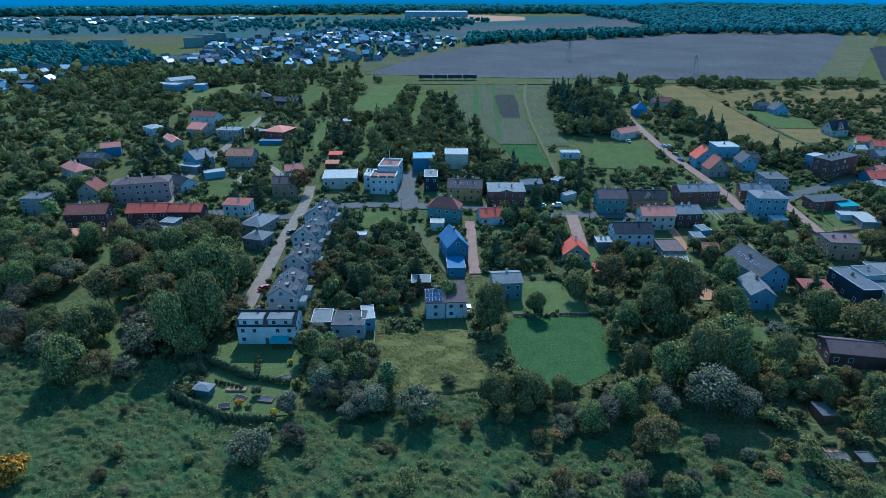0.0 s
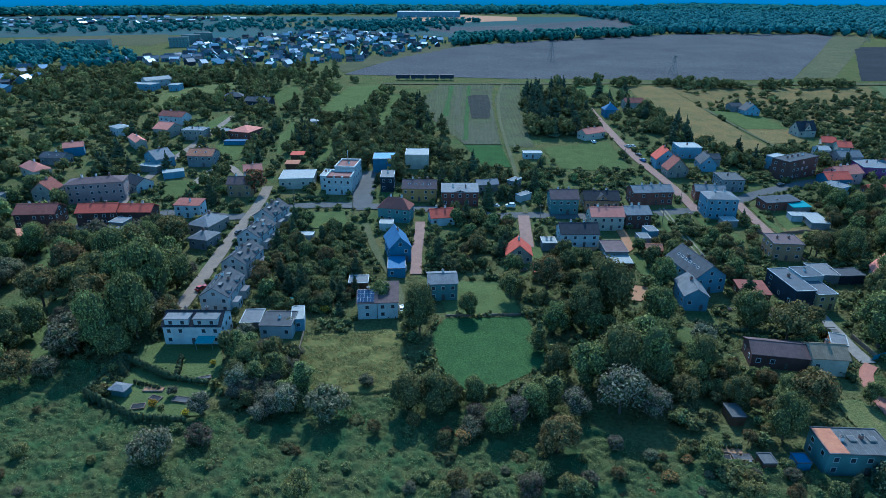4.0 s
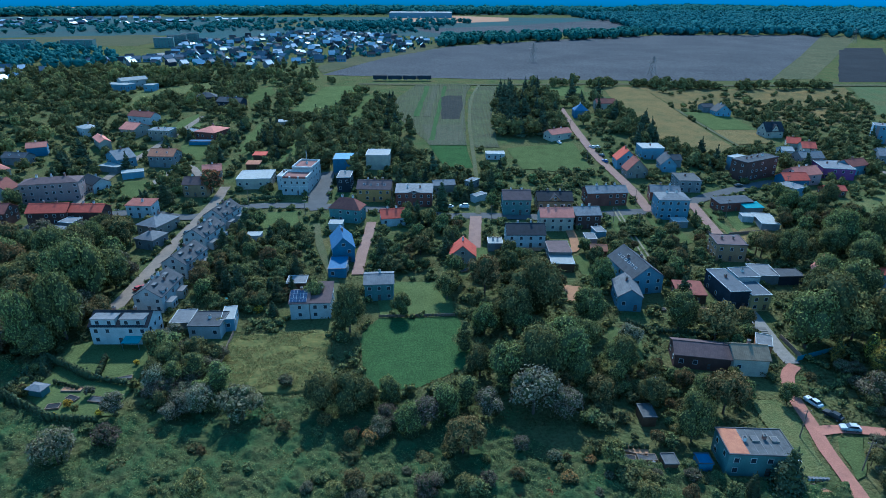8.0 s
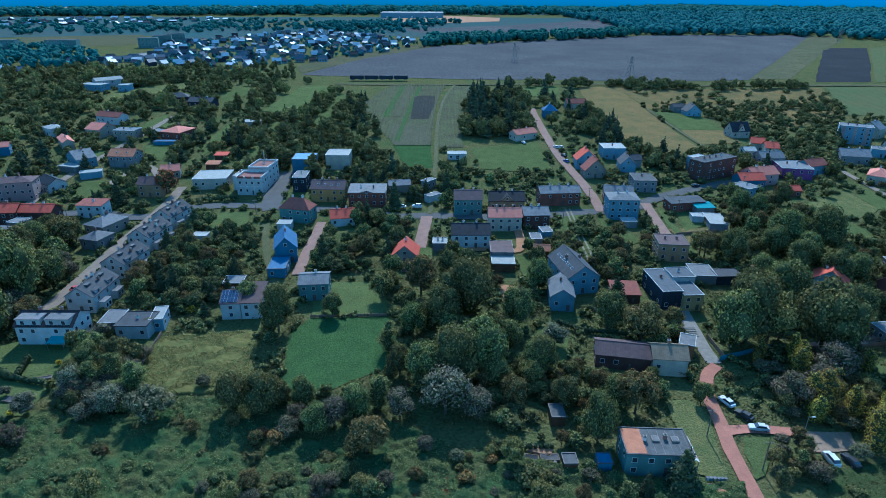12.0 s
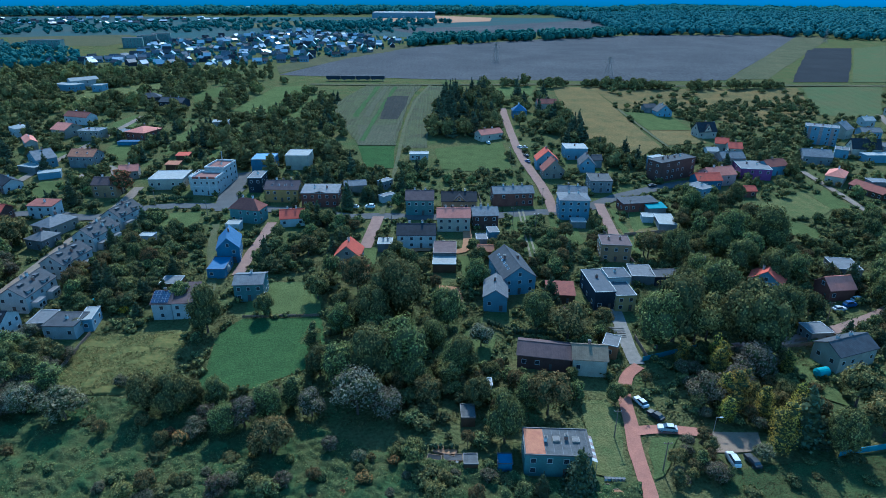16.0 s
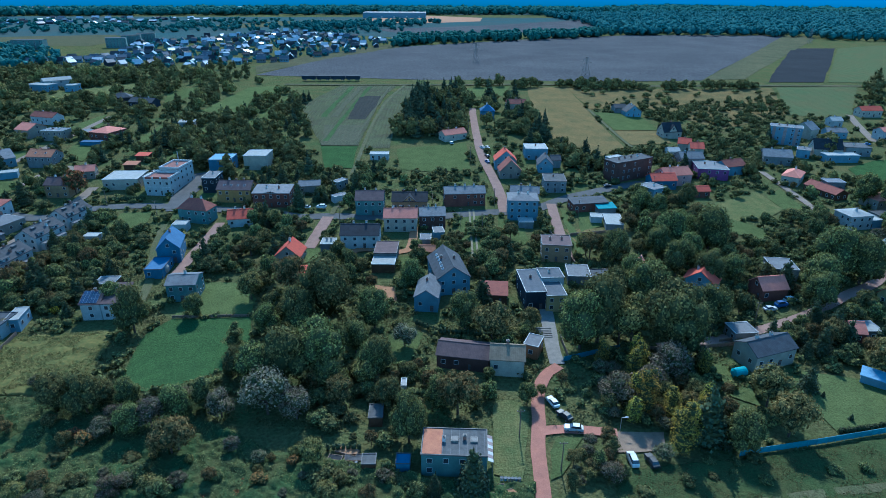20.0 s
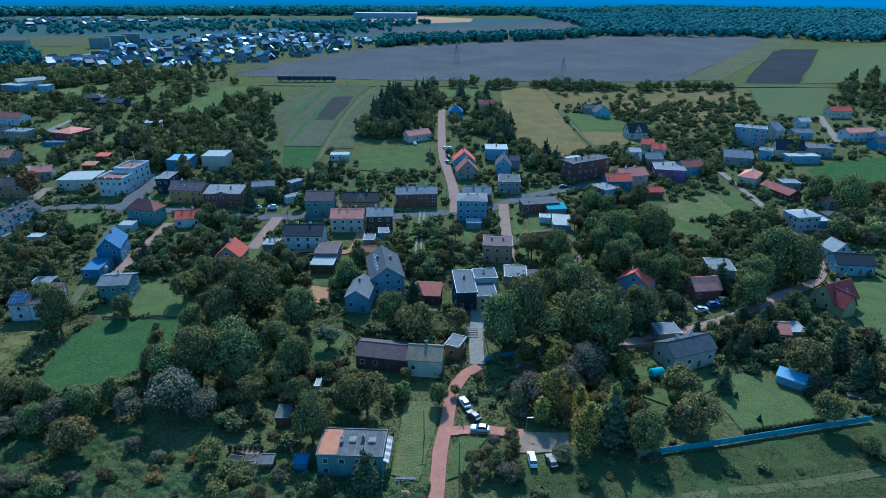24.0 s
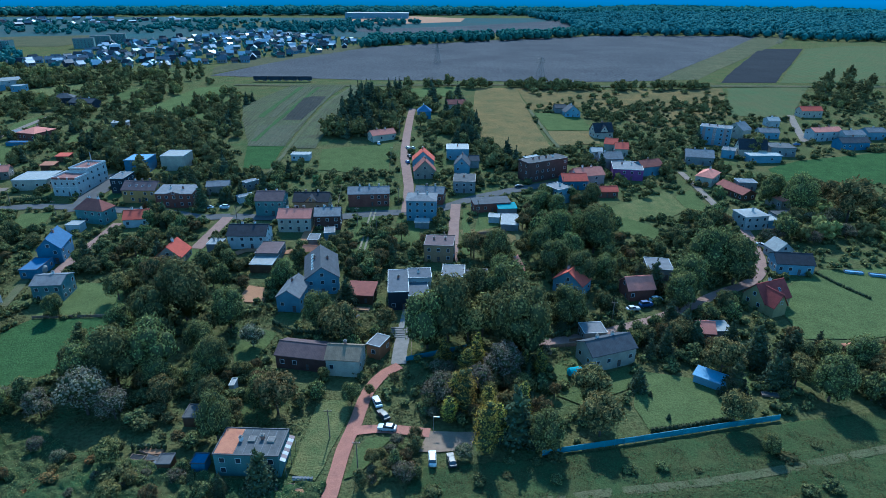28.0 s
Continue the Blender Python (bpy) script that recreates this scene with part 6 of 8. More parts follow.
house(90.8, 99.7, 1.5, 2.9, 3.0, 2.2, 'flat', 3.0, 'x', 'wood', 'felt', chimneys=0, win=False, name='shed')
house(98.2, 99.8, -1.6, 3.0, 3.0, 2.2, 'flat', 3.0, 'x', 'blue', 'blue', chimneys=0, win=False, name='shed', label='garden shed under a bright blue tarpaulin roof')
house(96.8, 126.9, 0.2, 1.2, 3.0, 2.4, 'flat', 3.0, 'x', 'white', 'white', chimneys=0, win=False, name='shed')
house(180.0, 253.3, 5.9, 8.1, 6.0, 3.0, 'shed', 0.6, 'x', 'grey', 'teal', chimneys=0, win=False, name='shed')
house(180.1, 239.8, -7.6, 7.2, 13.2, 2.5, 'flat', 3.0, 'x', 'grey', 'white', chimneys=0, win=False, name='shed')
house(173.1, 257.3, 10.5, 16.6, 7.0, 4.0, 'shed', 0.6, 'x', 'brick', 'dark_grey', chimneys=0, name='barn')
house(173.7, 243.6, -6.8, 4.7, 5.0, 2.5, 'flat', 3.0, 'x', 'white', 'white', chimneys=0, win=False, name='shed')
house(142.4, 237.9, 0.2, 6.0, 5.0, 2.5, 'flat', 3.0, 'x', 'grey', 'white', chimneys=0, win=False, name='carport')
house(113.6, 371.3, 29.6, 15.7, 8.0, 4.0, 'gable', 4.0, 'x', 'cream', 'pale_red', chimneys=2)
house(138.9, 426.6, 0.6, 9.5, 9.0, 5.0, 'hip', 4.0, 'x', 'blue', 'blue')
house(161.7, 449.9, 1.7, 14.2, 9.0, 5.0, 'gable', 3.5, 'x', 'cream', 'brown_tile')
house(-33.5, 222.1, 0.1, 5.6, 4.0, 2.5, 'flat', 3.0, 'x', 'white', 'white', chimneys=0, win=False, name='greenhouse')
house(-59.9, 327.6, 0.2, 6.9, 5.0, 3.0, 'shed', 0.6, 'x', 'wood', 'red_tile', chimneys=0, win=False, name='shed')
house(-59.2, 312.0, 0.2, 6.9, 5.0, 3.0, 'shed', 0.6, 'x', 'wood', 'rust', chimneys=0, win=False, name='shed')
house(-63.0, 399.8, 8.6, 10.0, 5.0, 3.0, 'shed', 0.6, 'x', 'white', 'white', chimneys=0, win=False, name='shed')
house(42.3, 279.3, 9.1, 10.3, 7.0, 4.0, 'gable', 1.5, 'x', 'beige', 'grey', chimneys=0)
house(101.1, 208.7, -4.5, 5.9, 5.0, 3.0, 'gable', 1.5, 'x', 'brick', 'rust', chimneys=0, win=False, name='shed')
house(100.2, 218.6, 0.3, 4.2, 6.0, 3.5, 'flat', 3.0, 'x', 'grey', 'grey', chimneys=0, win=False, name='shed')
house(105.2, 225.4, 8.0, 4.2, 6.0, 3.5, 'flat', 3.0, 'x', 'pale_blue', 'grey', chimneys=0, win=False, name='shed')

# ---- trees ----
OPEN.append([(-128.0, 166.0), (-112.0, 160.0), (-108.0, 183.0), (-117.0, 182.0), (-129.0, 190.0)])
tree('grey', -41.2, 100.2, 5.3, 1.1)
tree('grey', -33.6, 106.3, 3.4)
tree('silver', -22.6, 114.3, 2.6)
tree('grey', -26.4, 122.4, 3.7)
tree('silver', -17.0, 120.7, 3.1)
tree('grey', -23.1, 126.9, 3.8)
tree('grey', -5.9, 115.5, 5.7)
tree('grey', 1.3, 128.4, 2.1)
tree('silver', -37.4, 116.9, 3.1)
tree('broad', 12.9, 117.6, 4.5)
tree('broad', 23.3, 120.1, 3.0)
tree('grey', 27.7, 109.6, 3.0)
tree('broad', 34.1, 110.4, 3.4)
tree('broad', 42.6, 115.9, 3.8)
tree('olive', 46.6, 103.4, 4.6)
tree('poplar', -13.8, 123.9, 3.5)
tree('poplar', -21.8, 129.2, 3.3)
tree('broad', -30.1, 133.2, 3.9)
tree('broad', -32.1, 128.6, 3.1)
tree('grey', -83.6, 131.7, 3.9)
tree('olive', -88.8, 128.8, 4.5)
tree('broad', -97.6, 129.2, 5.7)
tree('broad', -101.4, 143.4, 5.5)
tree('olive', 56.2, 179.4, 6.3)
tree('broad', 71.1, 162.3, 8.3)
tree('broad', 63.7, 156.4, 5.9)
tree('broad', 54.6, 154.2, 4.1)
tree('olive', 43.5, 175.2, 4.6)
tree('poplar', 47.9, 144.6, 3.1)
tree('broad', 66.0, 128.8, 7.0)
tree('broad', 73.7, 133.2, 6.8)
tree('broad', 58.7, 128.5, 5.3)
tree('broad', 52.0, 133.3, 3.7)
tree('silver', 64.1, 117.5, 6.5)
tree('silver', 71.5, 116.0, 4.3)
tree('silver', 53.2, 116.6, 3.8)
tree('poplar', 48.0, 119.8, 3.1)
tree('grey', 42.5, 121.3, 3.2)
tree('silver', 38.0, 112.7, 4.0)
tree('grey', 29.5, 113.7, 3.3)
tree('silver', 59.5, 104.7, 2.0)
tree('olive', 47.8, 104.4, 4.2)
tree('broad', 87.9, 133.6, 4.0)
tree('broad', 82.1, 144.2, 4.2)
tree('silver', 95.9, 147.5, 3.7)
tree('broad', 86.0, 157.9, 5.4)
tree('broad', 96.5, 183.4, 4.4)
tree('conifer', 119.7, 171.6, 3.8)
tree('broad', 89.4, 133.8, 4.7)
tree('broad', 76.8, 128.0, 3.8)
tree('olive', 86.3, 129.2, 3.4)
tree('olive', 81.0, 121.5, 3.7)
tree('broad', 93.5, 120.1, 3.6)
tree('broad', 99.0, 108.2, 4.2, 1.3)
tree('olive', 110.4, 117.7, 5.5)
tree('broad', 105.9, 120.2, 3.6)
tree('broad', 127.9, 121.4, 2.5)
tree('olive', 121.2, 149.1, 6.0)
tree('broad', 113.6, 157.1, 5.1)
tree('olive', 133.6, 157.5, 3.3)
tree('olive', 163.0, 207.6, 4.9)
tree('broad', 171.3, 202.5, 5.5)
tree('broad', 152.3, 150.0, 8.5)
tree('olive', 162.6, 151.2, 6.6)
tree('broad', 172.7, 147.2, 8.4)
tree('broad', 171.1, 167.8, 7.2)
tree('broad', 189.1, 159.1, 5.7)
tree('broad', 170.8, 181.0, 5.3)
tree('broad', 190.6, 192.7, 5.6)
tree('broad', 198.7, 185.2, 5.4)
tree('yellow', 156.2, 118.1, 4.1)
tree('yellow', 160.4, 105.3, 4.2)
tree('yellow', 162.0, 116.1, 2.9)
tree('yellow', 157.8, 132.3, 3.1)
tree('silver', 166.8, 131.4, 5.5)
tree('grey', 150.3, 121.6, 5.4)
tree('grey', 139.0, 103.6, 1.7)
tree('olive', 144.5, 107.5, 2.0)
tree('grey', 142.6, 96.2, 2.9)
tree('olive', 135.3, 100.5, 1.9)
tree('conifer', 112.9, 93.5, 3.6)
tree('conifer', 105.1, 91.9, 1.8)
tree('conifer', 167.6, 108.7, 5.3)
tree('broad', 174.3, 104.8, 4.4)
tree('broad', 14.2, 155.0, 5.2, 1.2)
tree('broad', 1.4, 168.8, 3.8)
tree('broad', 29.0, 164.0, 3.3)
tree('broad', 20.0, 117.7, 4.8)
tree('broad', 28.9, 120.8, 3.2)
tree('broad', 146.4, 146.7, 7.3)
tree('olive', 158.2, 149.1, 6.0)
tree('broad', 173.0, 143.7, 8.3)
tree('broad', 162.0, 170.0, 5.7)
tree('broad', 172.1, 165.2, 6.5)
tree('yellow', 153.8, 120.3, 3.1)
tree('silver', 159.9, 125.9, 4.1)
tree('yellow', 163.5, 108.5, 3.2)
tree('conifer', 171.0, 106.9, 2.3)
tree('olive', 187.7, 120.7, 5.4)
tree('olive', 187.3, 109.7, 5.3)
tree('olive', 220.4, 113.7, 4.2)
tree('olive', 225.4, 132.8, 5.5)
tree('conifer', 213.7, 142.5, 3.1)
tree('conifer', 201.8, 127.3, 2.6)
tree('conifer', 236.8, 138.0, 4.6)
tree('conifer', 236.7, 128.2, 3.3)
tree('conifer', 225.2, 124.6, 3.8)
tree('broad', 223.9, 103.5, 2.2)
tree('broad', 233.5, 178.8, 6.0)
tree('broad', 246.0, 191.5, 8.0)
tree('broad', 253.2, 187.1, 7.2)
tree('conifer', 223.0, 180.8, 4.0)
tree('conifer', 220.0, 187.7, 2.4)
tree('broad', 227.6, 168.5, 5.4)
tree('broad', 207.7, 187.3, 4.5)
tree('conifer', 224.0, 147.4, 3.4)
tree('olive', 243.8, 129.2, 4.2)
tree('broad', 248.6, 122.4, 5.4)
tree('broad', 263.6, 134.4, 4.5)
tree('broad', 310.3, 251.8, 7.9)
tree('olive', 332.3, 265.1, 6.0)
tree('olive', 330.0, 246.1, 9.5)
tree('broad', 306.7, 267.5, 6.1)
tree('broad', 195.4, 214.0, 6.9)
tree('broad', 209.6, 211.9, 7.6)
tree('broad', 188.5, 207.2, 5.2)
tree('broad', 336.8, 350.1, 5.3)
tree('broad', 340.7, 356.2, 7.8)
tree('broad', -73.4, 170.9, 7.9, 1.2)
tree('broad', -68.5, 150.7, 6.4, 1.35)
tree('broad', -94.8, 191.7, 7.0)
tree('olive', -86.7, 158.8, 4.8)
tree('broad', -69.6, 182.2, 5.7)
tree('broad', -89.4, 197.2, 6.4)
tree('broad', -99.8, 151.1, 4.9)
tree('grey', -94.4, 157.8, 3.9)
tree('broad', -75.5, 143.7, 5.6, 1.35)
tree('gold', -89.7, 95.3, 4.3)
tree('russet', -69.4, 275.1, 6.2)
tree('gold', -50.4, 119.9, 1.3)
tree('gold', -51.5, 115.4, 1.0)
tree('olive', -47.2, 117.5, 1.1)
tree('silver', -47.2, 124.1, 1.5)
tree('gold', -41.1, 116.8, 1.0)
for k in range(7):
    tree('conifer', -68.0 + 2.5 * k, 122.4 - 1.35 * k, 0.85, 1.35)
tree('russet', -51.1, 137.7, 0.7)
tree('gold', -41.8, 137.8, 1.0)
tree('fruit', -66.6, 143.7, 1.3)
tree('fruit', -63.3, 151.6, 1.0)
tree('gold', -16.2, 166.1, 1.6)
tree('olive', -24.8, 155.1, 2.1)
tree('conifer', -22.5, 139.6, 1.9)
tree('fruit', 91.2, 125.5, 1.1)
tree('olive', 90.5, 106.8, 1.8)
tree('fruit', 86.1, 108.6, 1.1)
tree('olive', 132.1, 125.0, 1.5)
tree('olive', 138.1, 129.7, 1.6)
tree('russet', 22.0, 108.8, 1.6)
tree('russet', 43.0, 102.2, 1.1)
tree('olive', 57.7, 95.7, 1.7)
tree('russet', 68.5, 94.7, 1.9)
tree('olive', 74.0, 102.6, 1.5)
tree('olive', 158.3, 115.1, 2.1)
tree('grey', 155.4, 102.3, 2.4)
tree('conifer', 205.5, 115.4, 0.7)
tree('conifer', 204.0, 124.4, 0.6)
tree('olive', 179.4, 124.5, 1.8)
tree('grey', 40.4, 94.2, 2.3)
tree('olive', -7.8, 90.2, 3.4)
tree('fruit', 49.0, 91.6, 3.0)
tree('grey', 38.8, 91.7, 3.0)
for tx, ty, tr, sort in ((134.5, 223.6, 3.5, 'olive'), (127.6, 219.4, 3.0, 'broad_mid'), (123.5, 236.8, 2.4, 'fruit'), (132.0, 204.1, 2.4, 'conifer'), (151.6, 243.9, 1.7, 'conifer'), (127.4, 191.7, 2.3, 'russet'),
                         (162.0, 209.7, 4.5, 'olive'), (170.0, 207.9, 4.2, 'broad'), (195.8, 252.0, 4.6, 'broad'), (184.9, 234.9, 3.4, 'olive'), (220.5, 263.4, 4.4, 'broad'), (211.6, 268.5, 3.4, 'broad_mid'),
                         (201.5, 247.1, 4.4, 'broad'), (204.8, 220.1, 5.0, 'broad'), (217.5, 242.7, 4.2, 'olive'), (198.5, 202.5, 5.0, 'broad')):
    tree(sort, tx, ty, tr)
grove([(-571.6, 610.4), (-198.6, 630.0), (-133.8, 449.5), (-180.5, 361.1), (-195.2, 308.8), (-273.8, 275.3)], 430, ['broad_far', 'broad_far', 'broad_far', 'olive'], 1, 2.5, 6.5)
grove([(-182.7, 373.4), (-90.4, 373.7), (-60.1, 247.8), (-93.3, 223.9), (-158.3, 268.1)], 75, ['conifer', 'broad_far', 'fruit', 'fruit', 'broad_far'], 2, 2.0, 4.2)
grove([(-178.5, 218.4), (-106.9, 218.5), (-77.2, 224.0), (-60.5, 170.2), (-66.0, 141.6), (-89.8, 138.8), (-102.2, 138.8), (-125.0, 144.3)], 95, ['broad_mid', 'broad', 'broad', 'olive', 'grey'], 3, 3.4, 6.6)
grove([(-249.2, 308.7), (-180.1, 308.9), (-131.5, 218.5), (-179.2, 213.2)], 40, ['broad_mid', 'broad_far', 'fruit'], 4, 2.5, 5)
grove([(-57.1, 235.5), (-10.3, 247.9), (-6.0, 163.3), (-21.9, 163.2), (-37.6, 170.3)], 105, ['fruit', 'fruit', 'conifer', 'broad_mid', 'olive'], 5, 1.6, 3.6)
grove([(-64.0, 490.3), (31.5, 490.7), (29.5, 292.0), (-53.5, 291.7)], 120, ['poplar', 'broad_far', 'broad_far', 'broad_far', 'olive'], 6, 1.8, 4.4)
grove([(21.5, 309.4), (75.7, 309.6), (54.7, 194.6), (13.9, 194.5)], 110, ['fruit', 'fruit', 'broad_mid', 'conifer', 'olive'], 7, 1.8, 4.0)
grove([(72.4, 492.8), (134.5, 510.2), (123.9, 385.0), (85.2, 363.1), (72.7, 384.5)], 42, ['broad_far', 'conifer', 'broad_far'], 8, 4, 6.5)
grove([(146.3, 510.4), (178.2, 467.5), (161.1, 378.7), (133.9, 391.9)], 28, ['broad_far', 'conifer', 'broad_far'], 9, 3, 5.5)
grove([(160.3, 438.5), (217.2, 421.6), (191.6, 314.0), (176.1, 313.2), (159.8, 354.3)], 36, ['broad_far', 'conifer', 'broad_far'], 10, 3, 5)
grove([(117.9, 545.6), (416.2, 574.7), (395.1, 554.5), (121.7, 528.3)], 70, ['broad_far', 'broad_far', 'broad_far', 'shrub'], 11, 3.0, 6.0)
grove([(187.2, 539.8), (414.5, 562.0), (330.0, 407.7), (270.7, 434.6), (217.2, 465.8)], 30, ['shrub', 'broad_far', 'shrub'], 12, 2.0, 5.0)
grove([(200.4, 272.4), (309.5, 248.4), (243.8, 165.2), (173.5, 196.4), (180.4, 232.3)], 80, ['broad_mid', 'broad_mid', 'olive', 'fruit'], 13, 1.8, 4.0)
grove([(183.8, 257.9), (282.3, 251.3), (255.1, 202.0), (193.1, 211.0)], 28, ['broad_mid', 'olive', 'fruit'], 14, 1.6, 3.6)
grove([(277.6, 241.2), (394.8, 270.6), (353.2, 218.2), (276.1, 223.2)], 60, ['broad_mid', 'broad_far', 'grey'], 15, 2.8, 5.2)
grove([(264.1, 490.1), (475.8, 530.5), (358.0, 324.8), (222.4, 290.0)], 85, ['broad_far', 'fruit', 'shrub', 'broad_far'], 16, 2.2, 4.6)
grove([(471.9, 541.4), (536.6, 607.8), (571.9, 593.3), (482.3, 471.3), (437.5, 470.8)], 26, ['broad_far', 'poplar'], 17, 3.5, 6.5)
grove([(-91.1, 507.3), (-33.5, 549.4), (4.3, 436.9), (-6.0, 285.8), (-63.7, 352.5)], 95, ['broad_far', 'broad_far', 'broad_far', 'poplar', 'olive'], 18, 2, 5.2)
grove([(-182.0, 612.9), (-78.5, 593.3), (-65.3, 440.8), (-86.2, 386.9), (-124.7, 432.0)], 45, ['broad_far', 'broad_far', 'broad_far', 'olive'], 19, 3.5, 6.5)
grove([(75.8, 137.2), (99.1, 137.2), (103.0, 112.1), (100.3, 94.6), (76.7, 94.6), (71.0, 112.0)], 40, ['fruit', 'shrub', 'olive', 'fruit'], 20, 1.4, 3.2)
grove([(146.4, 140.0), (182.3, 145.7), (173.2, 106.3), (153.8, 106.3), (147.5, 116.0)], 34, ['olive', 'yellow', 'silver', 'grey', 'olive'], 21, 1.5, 2.9)
grove([(185.7, 172.0), (243.9, 165.0), (233.6, 140.1), (208.2, 140.0), (181.8, 151.7)], 36, ['broad_mid', 'conifer', 'olive', 'fruit'], 22, 1.8, 3.8)
grove([(249.4, 151.8), (290.1, 151.8), (266.6, 120.3), (237.8, 124.8)], 26, ['olive', 'broad_mid', 'conifer'], 23, 2, 4)
grove([(32.7, 200.3), (80.8, 205.3), (82.2, 151.4), (49.7, 145.4)], 14, ['broad_mid', 'broad_mid', 'olive'], 24, 2.5, 4)
grove([(44.2, 243.5), (70.2, 205.2), (106.4, 226.1), (151.0, 237.9), (144.1, 210.5), (100.2, 164.5), (78.8, 187.3)], 75, ['fruit', 'broad_mid', 'shrub', 'olive'], 25, 1.6, 3.6)
grove([(-39.8, 150.3), (-27.4, 155.0), (-11.8, 138.9), (-11.6, 115.3), (-28.4, 117.4), (-36.1, 133.6)], 26, ['broad_mid', 'grey', 'silver', 'poplar'], 26, 2.2, 4.0)
grove([(-71.1, 138.8), (-43.7, 136.2), (-36.0, 115.3), (-50.9, 115.3), (-67.2, 123.9)], 40, ['shrub', 'fruit', 'conifer', 'shrub', 'olive'], 27, 0.8, 1.8)
grove([(72.8, 134.5), (113.5, 140.0), (143.2, 164.7), (123.9, 120.4), (90.2, 120.3)], 22, ['broad_mid', 'olive', 'fruit'], 28, 1.4, 2.8)
grove([(131.0, 108.3), (145.8, 106.5), (145.3, 94.7), (131.6, 93.1)], 15, ['poplar', 'olive', 'grey'], 29, 1.1, 2.0)
grove([(-106.8, 119.4), (-25.6, 117.4), (39.3, 111.4), (60.1, 95.7), (33.5, 80.3), (-78.2, 80.2)], 60, ['weed', 'weed', 'weed', 'shrub', 'grey', 'olive'], 30, 1.0, 2.6)
grove([(24.0, 112.0), (60.0, 108.0), (104.0, 95.0), (100.0, 84.0), (40.0, 80.0), (10.0, 92.0)], 48, ['grey', 'olive', 'weed', 'fruit', 'russet', 'weed'], 32, 1.0, 2.5)
grove([(144.8, 99.3), (172.5, 102.7), (246.7, 106.2), (229.0, 80.3), (144.8, 80.5)], 30, ['weed', 'weed', 'shrub'], 31, 1.0, 2.4)
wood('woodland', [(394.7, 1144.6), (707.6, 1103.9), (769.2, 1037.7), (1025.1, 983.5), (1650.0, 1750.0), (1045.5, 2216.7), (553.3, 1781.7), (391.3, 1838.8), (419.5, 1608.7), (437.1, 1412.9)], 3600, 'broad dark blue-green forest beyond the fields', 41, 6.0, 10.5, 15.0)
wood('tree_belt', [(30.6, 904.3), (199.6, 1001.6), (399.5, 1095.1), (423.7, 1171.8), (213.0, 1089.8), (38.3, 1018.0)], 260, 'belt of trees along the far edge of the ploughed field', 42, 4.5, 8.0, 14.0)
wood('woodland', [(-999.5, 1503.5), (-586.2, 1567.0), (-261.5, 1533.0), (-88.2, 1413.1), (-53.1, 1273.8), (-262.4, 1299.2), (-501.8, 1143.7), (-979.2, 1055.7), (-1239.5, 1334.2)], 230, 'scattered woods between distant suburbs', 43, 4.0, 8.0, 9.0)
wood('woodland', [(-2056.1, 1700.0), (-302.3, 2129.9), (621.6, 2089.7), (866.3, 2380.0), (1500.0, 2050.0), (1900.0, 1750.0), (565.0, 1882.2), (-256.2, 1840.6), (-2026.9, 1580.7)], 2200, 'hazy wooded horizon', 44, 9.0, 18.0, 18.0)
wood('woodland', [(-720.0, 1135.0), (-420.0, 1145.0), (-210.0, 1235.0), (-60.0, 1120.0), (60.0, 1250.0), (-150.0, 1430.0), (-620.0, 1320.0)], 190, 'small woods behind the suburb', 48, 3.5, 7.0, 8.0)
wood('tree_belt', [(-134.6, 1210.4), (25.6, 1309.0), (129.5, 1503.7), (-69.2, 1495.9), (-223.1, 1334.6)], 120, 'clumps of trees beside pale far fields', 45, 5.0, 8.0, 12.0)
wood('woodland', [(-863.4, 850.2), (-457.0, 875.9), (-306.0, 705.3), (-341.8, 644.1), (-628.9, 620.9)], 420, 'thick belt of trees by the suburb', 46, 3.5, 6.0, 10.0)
grove([(-340.5, 663.1), (-94.1, 667.7), (-56.1, 581.9), (-27.0, 519.7), (-52.4, 376.2), (-80.8, 363.5), (-195.5, 434.1), (-301.0, 470.4), (-372.4, 576.8)], 260, ['broad_far', 'broad_far', 'shrub', 'olive', 'poplar'], 51, 1.6, 4.6)
grove([(-102.4, 375.8), (-49.3, 435.5), (12.7, 495.5), (22.2, 320.8), (-27.5, 320.5), (-77.2, 340.6)], 110, ['broad_far', 'fruit', 'shrub', 'conifer'], 52, 1.4, 3.8)
grove([(77.0, 496.3), (143.7, 509.0), (125.8, 390.9), (76.5, 377.2)], 40, ['broad_far', 'conifer', 'broad_far'], 53, 2.5, 6)
grove([(182.2, 552.4), (455.5, 573.5), (339.6, 399.0), (231.7, 386.2), (163.4, 437.5)], 30, ['shrub', 'shrub', 'olive'], 54, 1.2, 3.2)
grove([(173.8, 378.3), (329.7, 384.2), (267.7, 292.1), (159.4, 286.3)], 60, ['broad_far', 'fruit', 'shrub', 'conifer'], 55, 1.4, 3.6)
grove([(368.5, 576.6), (549.8, 553.8), (494.8, 471.4), (352.8, 470.0)], 26, ['shrub', 'broad_far', 'olive'], 56, 1.2, 4.0)
grove([(60.0, 345.0), (128.0, 345.0), (215.0, 350.0), (215.0, 285.0), (60.0, 285.0)], 55, ['fruit', 'broad_far', 'shrub', 'broad_far'], 57, 1.4, 3.2)
grove([(215.0, 345.0), (300.0, 345.0), (330.0, 280.0), (230.0, 262.0)], 34, ['fruit', 'broad_far', 'olive', 'broad_far'], 58, 1.6, 3.6)
